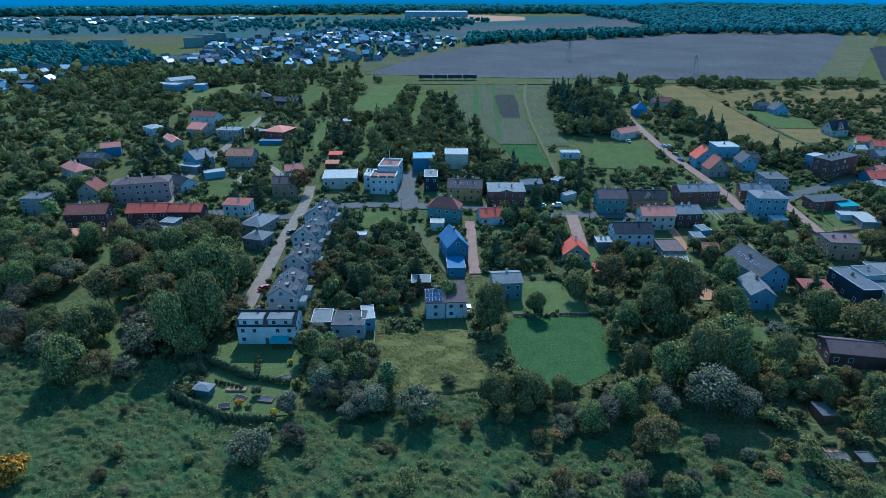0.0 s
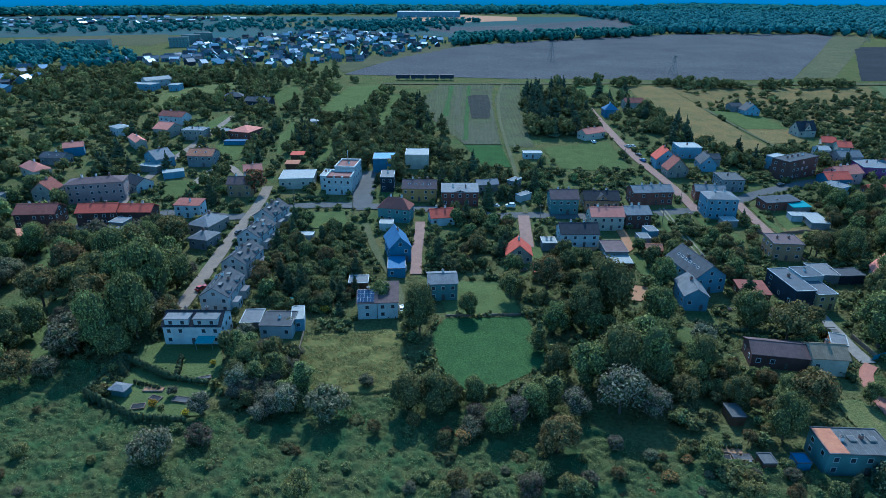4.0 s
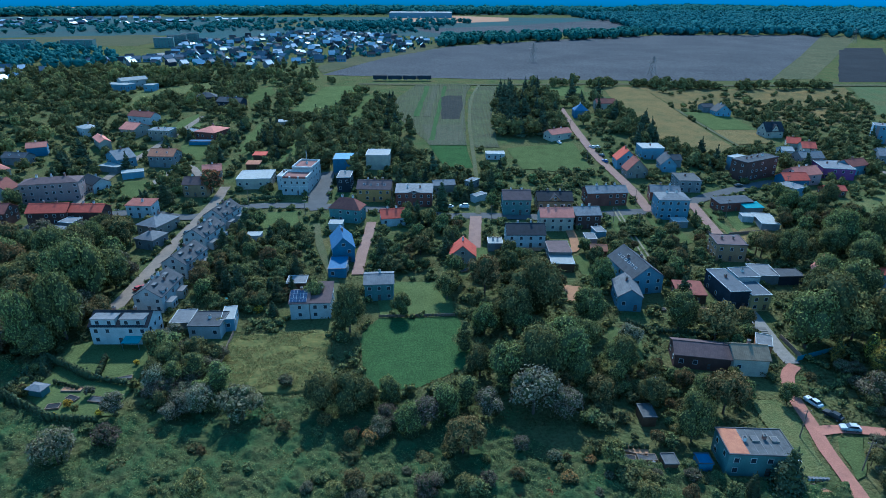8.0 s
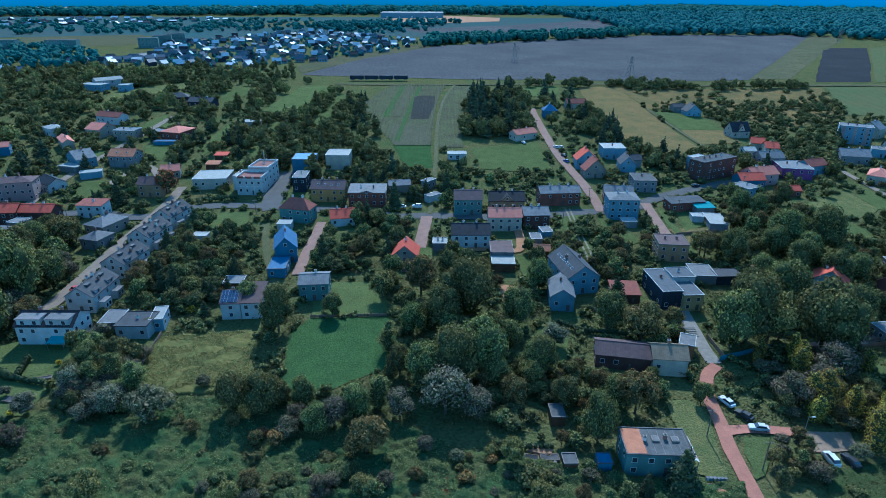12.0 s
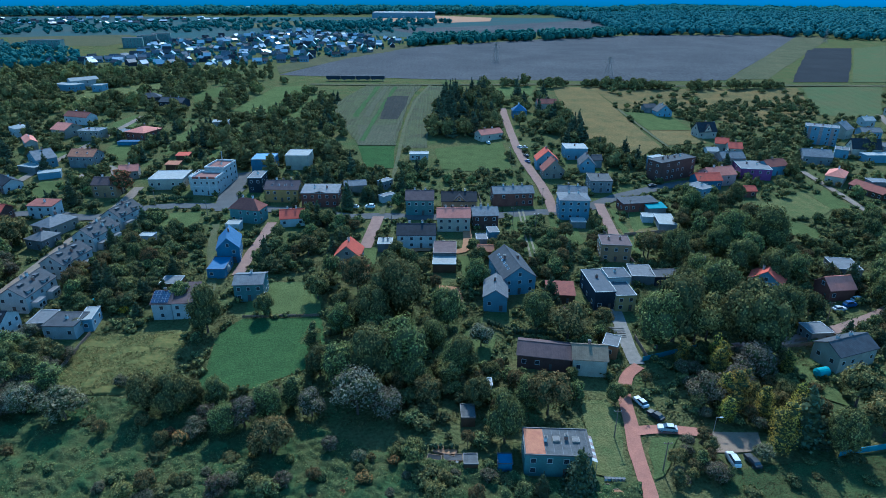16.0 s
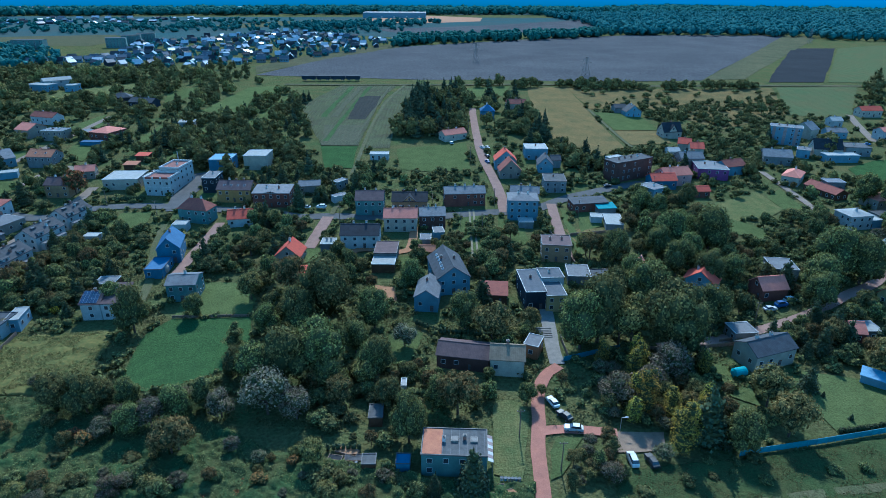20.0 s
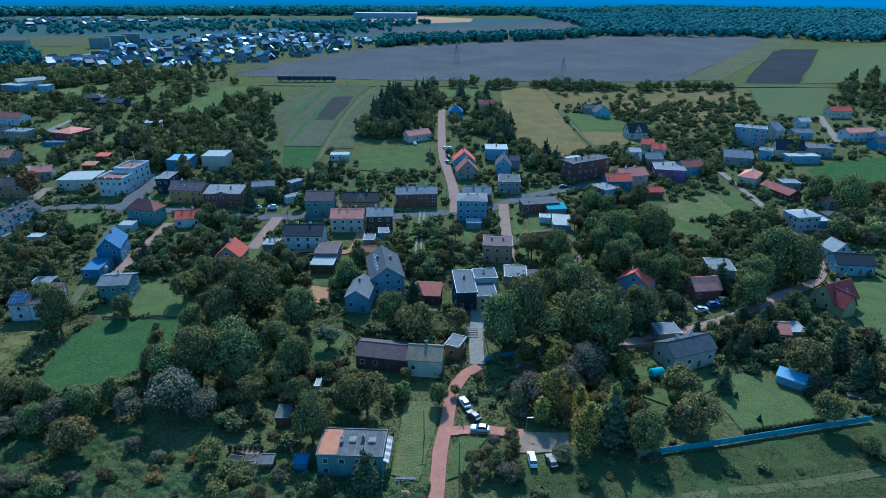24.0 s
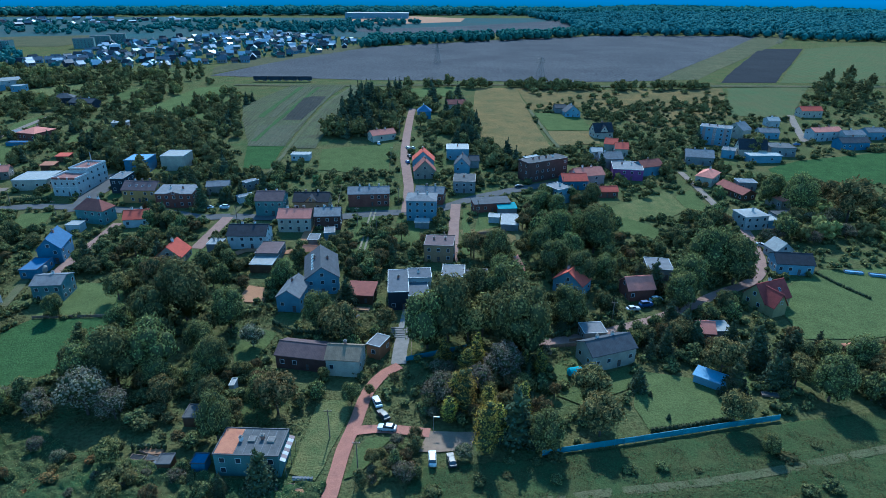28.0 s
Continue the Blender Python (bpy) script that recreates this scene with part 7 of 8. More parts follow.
grove([(-60.0, 300.0), (60.0, 312.0), (60.0, 262.0), (36.0, 268.0), (-44.0, 266.0)], 34, ['fruit', 'broad_mid', 'conifer', 'broad_mid'], 59, 1.4, 3.0)
join_far_trees()

# ---- distance: suburb, halls, railway, pylons, horizon ----
def far_house(x, y, rot, w, d, h, rise, cover, wall):
    s = Solid()
    s.box(-w / 2, -d / 2, -1, w / 2, d / 2, h)
    for sgn in (-1, 1):
        s.face([(sgn * w / 2, -d / 2, h), (sgn * w / 2, d / 2, h), (sgn * w / 2, 0, h + rise)])
    for k in (-0.28, 0.0, 0.28):
        s.box(k * w - 0.7, -d / 2 - 0.05, 1.2, k * w + 0.7, -d / 2, 2.7, 1)
    thing = new("suburban_house", s.mesh("suburban_house", ["wall_" + wall, "glass_dark"]))
    thing.matrix_basis = pose(x, y, ground_z(x, y), 0, 0, rot)
    top = roof_part(thing, w, d, h, "gable", rise, "x", "grey", 0.4)
    top.data.materials[0] = MATS[cover]
    return tagged(thing, f"distant {wall} suburban house with {cover.replace('roof_', '').replace('sheet_', 'glossy ').replace('_', ' ')} roof", "house", "houses of the distant suburb")


def suburb(poly, n, seed, size=10.0):
    rnd = random.Random(seed)
    x0, x1 = min(p[0] for p in poly), max(p[0] for p in poly)
    y0, y1 = min(p[1] for p in poly), max(p[1] for p in poly)
    done, tries = [], 0
    while len(done) < n and tries < 6000:
        tries += 1
        x, y = rnd.uniform(x0, x1), rnd.uniform(y0, y1)
        if not in_poly(x, y, poly) or any((x - a) ** 2 + (y - b) ** 2 < (size * 1.5) ** 2 for a, b in done):
            continue
        done.append((x, y))
        far_house(x, y, rnd.choice((12, 12, 12, 102, -30, 60)) + rnd.uniform(-6, 6), size * rnd.uniform(0.9, 1.4), size * rnd.uniform(0.8, 1.0), rnd.uniform(2.8, 4.2), rnd.uniform(1.6, 4.2),
                  rnd.choice(("sheet_dark", "roof_black", "sheet_pale", "sheet_dark", "sheet_pale", "roof_dark_grey")), rnd.choice(("pale_blue", "grey", "slate_blue", "slate_blue", "dark")))


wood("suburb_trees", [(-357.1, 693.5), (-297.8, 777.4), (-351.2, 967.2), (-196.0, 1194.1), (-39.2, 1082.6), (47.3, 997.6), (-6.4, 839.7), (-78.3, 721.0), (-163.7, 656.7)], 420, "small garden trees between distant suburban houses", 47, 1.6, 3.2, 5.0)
suburb([(-357.1, 693.5), (-297.8, 777.4), (-351.2, 967.2), (-196.0, 1194.1), (-39.2, 1082.6), (47.3, 997.6), (-6.4, 839.7), (-78.3, 721.0), (-163.7, 656.7)], 290, 5, 7.6)
for k in range(9):
    far_house(-352.0 + 10.5 * k, 698.0 + 4.6 * k, 24, 9.0, 9.5, 3.6, 3.0, 'sheet_dark', 'pale_blue')
suburb([(-1013.6, 1273.8), (-770.2, 1282.0), (-448.7, 1525.6), (-487.0, 1647.7), (-996.0, 1625.5), (-1192.4, 1495.8)], 80, 6, 12.0)
suburb([(-419.9, 555.3), (-407.3, 633.0), (-361.3, 633.3), (-324.9, 500.7), (-372.0, 489.0)], 16, 7, 11.0)


def hall(x, y, rot, w, d, h, wall, cover, label):
    thing = new("industrial_hall")
    thing.matrix_basis = pose(x, y, ground_z(x, y), 0, 0, rot)
    wall_part(thing, w, d, h, "flat", 0, "x", wall)
    roof_part(thing, w, d, h, "flat", 0, "x", cover)
    s = Solid()
    for k in range(5):
        s.box(-w / 2 + (k + 0.5) * w / 5 - 2, -d / 2 - 0.1, 0, -w / 2 + (k + 0.5) * w / 5 + 2, -d / 2, 4.5)
    child("gate", s.mesh("gate", ["trim_white"]), thing)
    tagged(thing, label, "industrial hall", "distant halls")


hall(-17.5, 1724.9, 0, 165, 70, 13, "pale_blue", "white", "huge pale warehouse hall in the distance")
hall(-528.0, 2066.3, 0, 230, 90, 14, "pale_blue", "white", "long white roofed hall in the distance")
hall(-1158.6, 1983.4, 0, 250, 80, 14, "brick", "pale_red", "long reddish factory hall in the distance")
hall(-920.4, 1841.6, 0, 220, 60, 14, "blue", "blue", "long blue factory hall in the distance")
hall(-357.7, 2126.3, 0, 120, 60, 14, "pale_blue", "white", "pale distant hall among trees")


def block(x, y, rot, w, d, h, label):
    thing = new("apartment_block")
    thing.matrix_basis = pose(x, y, ground_z(x, y), 0, 0, rot)
    wall_part(thing, w, d, h, "flat", 0, "x", "slate_blue")
    roof_part(thing, w, d, h, "flat", 0, "x", "felt")
    for i in range(4):
        for k in range(6):
            child("window", FAR_WINDOW, thing, pose((k + 0.5) / 6 * w - w / 2, -d / 2, 2 + i * 2.9) @ Matrix.Diagonal((1.6, 1, 1.1, 1)))
    tagged(thing, label, "apartment block", "distant apartment blocks")


for px, py in ((-536.0, 858.0), (-454.5, 859.9)):
    block(px, py, 8, 40, 14, 12.5, "grey distant apartment block with flat roof")
for px, py in ((-353.4, 894.9), (-352.8, 938.9), (-348.1, 977.1)):
    block(px, py, 20, 26, 14, 13.0, "pale distant apartment block with flat roof")


def train(x, y, rot):
    thing = new("freight_train")
    thing.matrix_basis = pose(x, y, ground_z(x, y) + 0.6, 0, 0, rot)
    for k in range(4):
        s = Solid()
        s.box(-6.4, -1.5, 1.0, 6.4, 1.5, 4.1)
        s.box(-6.5, -1.6, 4.1, 6.5, 1.6, 4.35, 1)
        wagon = child("wagon", s.mesh("wagon", ["wall_dark", "roof_dark_grey"]), thing, pose(-20.4 + 13.6 * k, 0, 0))
        for q in (-4.6, -3.0, 3.0, 4.6):
            b = Solid()
            b.box(-0.42, -1.3, 0.0, 0.42, 1.3, 1.0)
            child("bogie", b.mesh("bogie", ["trim_dark"]), wagon, pose(q, 0, 0))
    tagged(thing, "string of dark blue railway wagons by the field", "train")


train(4.3, 571.8, 0)


def pylon(x, y, high):
    thing = new("electricity_pylon")
    bars, arms = [], []
    levels = [(0, 3.2), (0.3, 2.3), (0.55, 1.5), (0.75, 0.9), (1.0, 0.25)]
    for (k0, r0), (k1, r1) in zip(levels, levels[1:]):
        for sx, sy in ((1, 1), (1, -1), (-1, -1), (-1, 1)):
            bars.append(((sx * r0, sy * r0, k0 * high), (sx * r1, sy * r1, k1 * high)))
            nx, ny = -sy, sx
            bars.append(((sx * r0, sy * r0, k0 * high), (nx * r1, ny * r1, k1 * high)))
    for z, reach in ((0.68, 7.0), (0.8, 5.5), (0.92, 4.0)):
        tip, top = z * high, (z + 0.06) * high
        arms.append([((-reach, 0, tip), (reach, 0, tip)), ((-reach, 0, tip), (0, 0, top)), ((reach, 0, tip), (0, 0, top))])
    legs = [bars[k::8] for k in (0, 2, 4, 6)]
    for name, runs in [("leg", r) for r in legs] + [("brace", bars[k::8]) for k in (1, 3, 5, 7)] + [("crossarm", r) for r in arms]:
        s = Solid()
        for a, b in runs:
            a, b = Vector(a), Vector(b)
            m = Matrix.Translation(a) @ (b - a).to_track_quat("Z", "Y").to_matrix().to_4x4()
            s.box(-0.09, -0.09, 0, 0.09, 0.09, (b - a).length, 0, m)
        child(name, s.mesh(name, ["concrete"]), thing)
    thing.matrix_basis = pose(x, y, ground_z(x, y), 0, 0, 25)
    tagged(thing, "dark steel lattice pylon standing in fields", "pylon", "pylons")


pylon(146.7, 728.7, 21)
pylon(250.5, 618.0, 18)
pylon(679.5, 981.3, 22)


def horizon():
    """Glowing band that closes the view, distant haze painted on it as a gradient."""
    s = Solid()
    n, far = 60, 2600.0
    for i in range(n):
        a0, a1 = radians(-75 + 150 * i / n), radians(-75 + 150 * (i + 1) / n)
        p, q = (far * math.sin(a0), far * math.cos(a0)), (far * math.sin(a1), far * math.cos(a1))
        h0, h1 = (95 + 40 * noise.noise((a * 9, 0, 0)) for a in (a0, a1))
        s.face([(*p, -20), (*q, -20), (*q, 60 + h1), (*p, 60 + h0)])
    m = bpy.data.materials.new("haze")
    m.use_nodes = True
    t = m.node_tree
    # haze as emission, brighter blue towards the top
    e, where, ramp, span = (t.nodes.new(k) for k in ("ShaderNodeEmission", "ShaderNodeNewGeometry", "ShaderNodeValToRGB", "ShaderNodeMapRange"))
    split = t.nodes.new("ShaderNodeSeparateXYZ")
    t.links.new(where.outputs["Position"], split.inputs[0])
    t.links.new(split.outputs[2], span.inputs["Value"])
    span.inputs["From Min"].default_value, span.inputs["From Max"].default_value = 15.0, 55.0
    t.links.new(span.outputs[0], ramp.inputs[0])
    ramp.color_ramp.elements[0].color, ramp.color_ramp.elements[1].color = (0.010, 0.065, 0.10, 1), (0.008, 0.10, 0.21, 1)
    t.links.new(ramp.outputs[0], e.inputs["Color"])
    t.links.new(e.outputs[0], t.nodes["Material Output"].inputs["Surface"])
    MATS["haze"] = m
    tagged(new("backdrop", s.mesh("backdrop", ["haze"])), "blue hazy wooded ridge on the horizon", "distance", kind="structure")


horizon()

# ---- cars ----
for key, col in (("white", (0.46, 0.47, 0.48)), ("silver", (0.35, 0.37, 0.39)), ("black", (0.015, 0.017, 0.02)), ("blue", (0.03, 0.08, 0.22)), ("red", (0.3, 0.02, 0.02))):
    mat("car_" + key, tuple(c * 0.7 for c in col), 0.45, col, 1.0, 0.3, 0.0, spec=0.3)


def car(x, y, rot, colour, van=False):
    thing = new("van" if van else "car")
    thing.matrix_basis = pose(x, y, ground_z(x, y) + 0.2, 0, 0, rot)
    bm = bmesh.new()
    rings = ((-2.15, 0.75, 0.45, 0.80), (-2.0, 0.84, 0.30, 0.98), (-0.9, 0.87, 0.28, 1.0), (1.0, 0.87, 0.28, 1.0), (1.9, 0.84, 0.30, 0.92), (2.15, 0.74, 0.42, 0.72))
    k = 1.35 if van else 1.0
    prev = None
    for x0, hw, lo, hi in rings:
        ring = [bm.verts.new((x0 * 1.05, s * w, z * (k if z > 0.6 else 1))) for s, w, z in ((-1, hw, lo), (-1, hw * 1.02, (lo + hi) / 2), (-1, hw * 0.93, hi), (1, hw * 0.93, hi), (1, hw * 1.02, (lo + hi) / 2), (1, hw, lo))]
        if prev:
            for i in range(6):
                bm.faces.new((prev[i], prev[(i + 1) % 6], ring[(i + 1) % 6], ring[i]))
        else:
            bm.faces.new(ring)
        prev = ring
    bm.faces.new(list(reversed(prev)))
    bmesh.ops.recalc_face_normals(bm, faces=bm.faces)
    me = bpy.data.meshes.new("body")
    bm.to_mesh(me)
    bm.free()
    me.materials.append(MATS["car_" + colour])
    child("body", me, thing)
    s = Solid()
    top = 1.9 if van else 1.45
    b = 0.98 * k
    front, back = (1.2, -2.05) if van else (0.95, -1.75)
    lower = [(back, -0.8, b), (front, -0.8, b), (front, 0.8, b), (back, 0.8, b)]
    upper = [(back + 0.4, -0.64, top), (front - 0.75, -0.64, top), (front - 0.75, 0.64, top), (back + 0.4, 0.64, top)]
    for i in range(4):
        j = (i + 1) % 4
        s.face([lower[i], lower[j], upper[j], upper[i]])
    child("window_band", s.mesh("window_band", ["glass_dark"]), thing, None, "dark tinted windows")
    s = Solid()
    s.slab([(p[0], p[1], top + 0.05) for p in upper], 0.06)
    child("roof", s.mesh("roof", ["car_" + colour]), thing)
    for wx in (-1.35, 1.35):
        for wy in (-0.8, 0.8):
            s = Solid()
            s.prism(0, 0, -0.1, 0.1, 0.32, 0.32, 12, 0)
            s.prism(0, 0, -0.11, 0.11, 0.18, 0.18, 10, 1)
            child("wheel", s.mesh("wheel", ["trim_dark", "metal_grey"]), thing, pose(wx, wy, 0.14, 90))
    for wy in (-0.6, 0.6):
        s = Solid()
        s.box(2.18, wy - 0.16, 0.55, 2.27, wy + 0.16, 0.72)
        child("headlight", s.mesh("headlight", ["trim_white"]), thing)
    tagged(thing, f"{colour} {'van' if van else 'hatchback car'} parked on the ground", "van" if van else "car", "parked cars")


car(134.3, 121.3, 112, "white")
car(136.3, 116.2, 125, "black")
car(137.6, 111.7, 172, "white")
car(148.4, 101.3, 92, "white", True)
car(152.6, 101.0, 100, "black")
car(51.8, 257.2, 175, "white", True)
car(44.6, 257.2, 170, "silver")
car(130.8, 350.6, 110, "white")
car(132.1, 324.2, 110, "blue")
car(132.6, 334.3, 110, "black")
car(8.2, 167.1, 95, "white")
car(278.8, 219.3, 125, "silver")
car(212.5, 168.4, 10, "white")
car(217.4, 171.0, 15, "blue", True)
car(221.8, 174.0, 15, "white", True)
car(-60.8, 180.9, 60, "red")
car(-62.3, 227.9, 60, "black")
car(-72.9, 232.5, 60, "black")
car(234.0, 286.1, 20, "white")
car(189.7, 286.5, 20, "black")
car(133.6, 350.4, 120, "silver")
car(112.7, 359.7, 100, "white")
car(112.9, 373.0, 10, "silver")
car(378.0, 375.4, 10, "blue")


# ---- fences, walls, lamps and garden things ----
def fence(pts, high, material, label, panel=2.0, gap=0.06, name="fence", post=0.14):
    """A fence of posts and panels along a line."""
    thing = new(name)
    x, y = pts[0]
    thing.matrix_basis = Matrix.Translation((x, y, ground_z(x, y)))
    z0 = ground_z(x, y)
    plate, stake = Solid(), Solid()
    plate.box(post / 2, -0.04, 0.05, panel - post / 2, 0.04, high)
    plate.box(post / 2, -0.06, high - 0.12, panel - post / 2, 0.06, high + 0.03)
    plate.box(post / 2, -0.055, high * 0.5, panel - post / 2, 0.055, high * 0.5 + 0.08)
    stake.box(-post / 2, -post / 2, -0.6, post / 2, post / 2, high + 0.1)
    pm, sm_ = plate.mesh("panel", [material]), stake.mesh("post", [material])
    for (ax, ay), (bx, by) in zip(pts, pts[1:]):
        length = math.hypot(bx - ax, by - ay)
        n = max(1, round(length / panel))
        turn = math.degrees(math.atan2(by - ay, bx - ax))
        for i in range(n):
            qx, qy = ax + (bx - ax) * i / n, ay + (by - ay) * i / n
            m = pose(qx - x, qy - y, ground_z(qx, qy) - z0, 0, 0, turn)
            child("post", sm_, thing, m)
            child("panel", pm, thing, m @ Matrix.Diagonal((length / n / panel, 1, 1, 1)))
    tagged(thing, label, "fence", "garden fences")


fence([(173.0, 103.2), (194.9, 107.5), (218.8, 112.5), (232.5, 115.2)], 1.6, "fence_blue", "long blue painted panel fence along the meadow", 2.5)
fence([(140.6, 140.1), (149.5, 143.4), (157.9, 146.3)], 1.5, "fence_blue", "blue painted panel fence beside trees", 2.5)
fence([(141.7, 151.6), (142.1, 140.6)], 1.5, "fence_wood", "dark board fence along the drive")
fence([(188.2, 149.8), (202.4, 152.9), (218.5, 159.8)], 1.2, "fence_wood", "low board fence along the lane")
fence([(166.6, 145.8), (180.0, 146.4), (192.5, 148.2)], 1.2, "fence_wood", "brown board fence below the lane")
fence([(-117.9, 193.4), (-117.7, 213.3)], 1.0, "fence_wood", "timber edging of a garden terrace")
fence([(-119.8, 192.0), (-113.0, 192.5), (-112.9, 205.8), (-121.7, 208.3), (-119.8, 192.0)], 1.0, "fence_wood", "timber frame round raised beds")
fence([(151.6, 230.9), (156.3, 200.9)], 1.2, "fence_wood", "wooden fence along the brick drive")
fence([(105.2, 226.1), (101.1, 286.4)], 1.2, "fence_wood", "wire and post garden fence", 3.0)
fence([(159.5, 227.5), (177.6, 231.1)], 1.3, "fence_wood", "board fence behind the green yard", 3.0)
fence([(-20.3, 153.4), (-18.7, 133.7)], 1.2, "fence_wood", "wooden fence at the edge of the rough plot", 2.5)
fence([(22.1, 163.2), (46.4, 164.3)], 0.9, "fence_wood", "low fence across the meadow", 3.0)


def hedge(pts, high, wide, label):
    rnd = np.random.RandomState(int(abs(pts[0][0])))
    lobes = []
    for (ax, ay), (bx, by) in zip(pts, pts[1:]):
        n = max(2, int(math.hypot(bx - ax, by - ay) / 1.1))
        for i in range(n + 1):
            x, y = ax + (bx - ax) * i / n, ay + (by - ay) * i / n
            lobes.append((x, y, ground_z(x, y) + high * 0.5, wide * rnd.uniform(0.45, 0.6), high * rnd.uniform(0.5, 0.6)))
    me = crown_mesh("hedge", lobes, "leaf_conifer", 34 * len(lobes), 0.26, 3, 0.92)
    tagged(new("hedge", me), label, "hedge", "garden hedges")


hedge([(-67.9, 139.9), (-59.6, 135.5), (-51.3, 131.0)], 2.8, 1.9, "clipped dark hedge below a small lawn")
hedge([(-51.0, 139.5), (-49.2, 131.8)], 2.4, 1.5, "clipped dark hedge between two gardens")
hedge([(-51.3, 131.0), (-40.3, 128.5)], 2.0, 1.6, "dark hedge across the lower garden")
hedge([(-69.0, 123.9), (-60.4, 118.8), (-51.5, 114.3), (-40.0, 113.2)], 2.6, 1.5, "dark conifer hedge at the foot of a garden")
hedge([(-69.0, 124.2), (-67.9, 139.9)], 2.4, 1.5, "dark conifer hedge at the side of a garden")
hedge([(-59.1, 129.1), (-51.9, 126.6)], 1.3, 1.0, "low clipped hedge in a lower garden")
hedge([(200.0, 110.8), (209.3, 112.4), (220.8, 115.2)], 1.3, 1.2, "row of young thuja along the blue fence")
hedge([(98.9, 159.4), (105.2, 154.6), (122.5, 152.2), (132.4, 154.7)], 2.0, 1.3, "dark hedge behind the long barn")
hedge([(-48.4, 264.8), (-32.9, 267.0)], 2.5, 1.6, "dark street hedge below the cream hall")
hedge([(286.6, 197.6), (290.0, 186.5), (294.6, 176.3)], 1.0, 0.9, "line of low bushes across a lawn")
hedge([(40.4, 274.4), (57.1, 269.3)], 1.6, 1.4, "garden hedge by the field track")
hedge([(108.9, 309.7), (110.7, 276.2)], 1.6, 1.2, "straight hedge between garden plots")
hedge([(197.8, 179.7), (191.8, 158.0), (183.5, 151.7)], 2.0, 1.4, "dark hedge along the lane")
hedge([(175.1, 140.2), (172.8, 127.4), (173.2, 120.6)], 2.2, 1.6, "dark hedge beside a shady lawn")
hedge([(80.9, 105.2), (87.9, 105.3)], 1.6, 1.1, "row of small dark thuja in a vegetable garden")
hedge([(119.7, 164.7), (127.8, 154.7)], 1.5, 1.2, "garden hedge behind vegetable beds")


def lamp_post(x, y, high):
    thing = new("street_lamp")
    thing.matrix_basis = pose(x, y, ground_z(x, y))
    s = Solid()
    s.prism(0, 0, -0.3, high, 0.09, 0.05, 8)
    child("pole", s.mesh("pole", ["metal_grey"]), thing)
    s = Solid()
    s.box(-0.05, -0.05, high - 0.05, 1.1, 0.05, high + 0.05)
    child("arm", s.mesh("arm", ["metal_grey"]), thing)
    s = Solid()
    s.box(0.8, -0.16, high - 0.04, 1.5, 0.16, high + 0.12)
    child("head", s.mesh("head", ["trim_white"]), thing)
    tagged(thing, "grey metal street lamp beside the lane", "street lamp", "street lamps")


def pole(x, y, high):
    thing = new("utility_pole")
    thing.matrix_basis = pose(x, y, ground_z(x, y))
    s = Solid()
    s.prism(0, 0, -0.3, high, 0.15, 0.1, 8)
    child("mast", s.mesh("mast", ["pole_wood"]), thing)
    s = Solid()
    s.box(-0.9, -0.06, high - 0.5, 0.9, 0.06, high - 0.36)
    child("crossarm", s.mesh("crossarm", ["pole_wood"]), thing)
    for k in (-0.8, 0.0, 0.8):
        s = Solid()
        s.prism(k, 0, high - 0.36, high - 0.16, 0.05, 0.05, 6)
        child("insulator", s.mesh("insulator", ["trim_white"]), thing)
    tagged(thing, "weathered wooden utility pole beside the road", "utility pole", "utility poles")


lamp_post(148.5, 111.5, 4.0)
for px, py in ((132.3, 98.8), (124.5, 109.2), (42.6, 265.0), (-46.9, 259.9), (131.0, 262.5), (62.8, 240.5), (259.5, 192.8), (203.4, 159.9), (114.8, 238.8), (-18.2, 246.3), (123.6, 232.2), (-94.1, 235.4), (166.9, 247.7), (122.7, 327.1), (123.9, 385.0), (210.5, 281.1)):
    pole(px, py, 8.0)


def steps(x, y, rot, n, wide):
    thing = new("stairs")
    thing.matrix_basis = pose(x, y, ground_z(x, y) + 0.2, 0, 0, rot)
    for i in range(n):
        s = Solid()
        s.box(-wide / 2, i * 0.75, -0.6, wide / 2, i * 0.75 + 0.74, 0.14 * (i + 1))
        child("step", s.mesh("step", ["concrete"]), thing)
    tagged(thing, "broad concrete garden steps in the drive", "stairs")


steps(137.4, 152.2, 0, 6, 4.4)


def tank(x, y, rot, length, r, material, label):
    s = Solid()
    n = 16
    rings = [(-length / 2 - r * 0.3, r * 0.5), (-length / 2, r), (length / 2, r), (length / 2 + r * 0.3, r * 0.5)]
    for k, (px, rr) in enumerate(rings):
        s.v += [(px, rr * math.cos(2 * math.pi * i / n), r + rr * math.sin(2 * math.pi * i / n)) for i in range(n)]
    for k in range(3):
        for i in range(n):
            j = (i + 1) % n
            s.f.append((k * n + i, k * n + j, k * n + n + j, k * n + n + i))
            s.s.append(0)
    s.f += [tuple(range(n - 1, -1, -1)), tuple(range(3 * n, 4 * n))]
    s.s += [0, 0]
    thing = new("garden_tank", s.mesh("garden_tank", [material]))
    thing.matrix_basis = pose(x, y, ground_z(x, y), 0, 0, rot)
    tagged(thing, label, "tank")


tank(186.4, 133.3, 15, 3.4, 1.3, "roof_teal", "turquoise rounded garden tunnel on a lawn")
tank(-25.8, 170.3, 0, 4.5, 1.4, "roof_teal", "turquoise rounded tank between garden trees")
tank(7.0, 194.5, 0, 1.5, 1.6, "roof_white", "white domed pavilion beside a blue house")


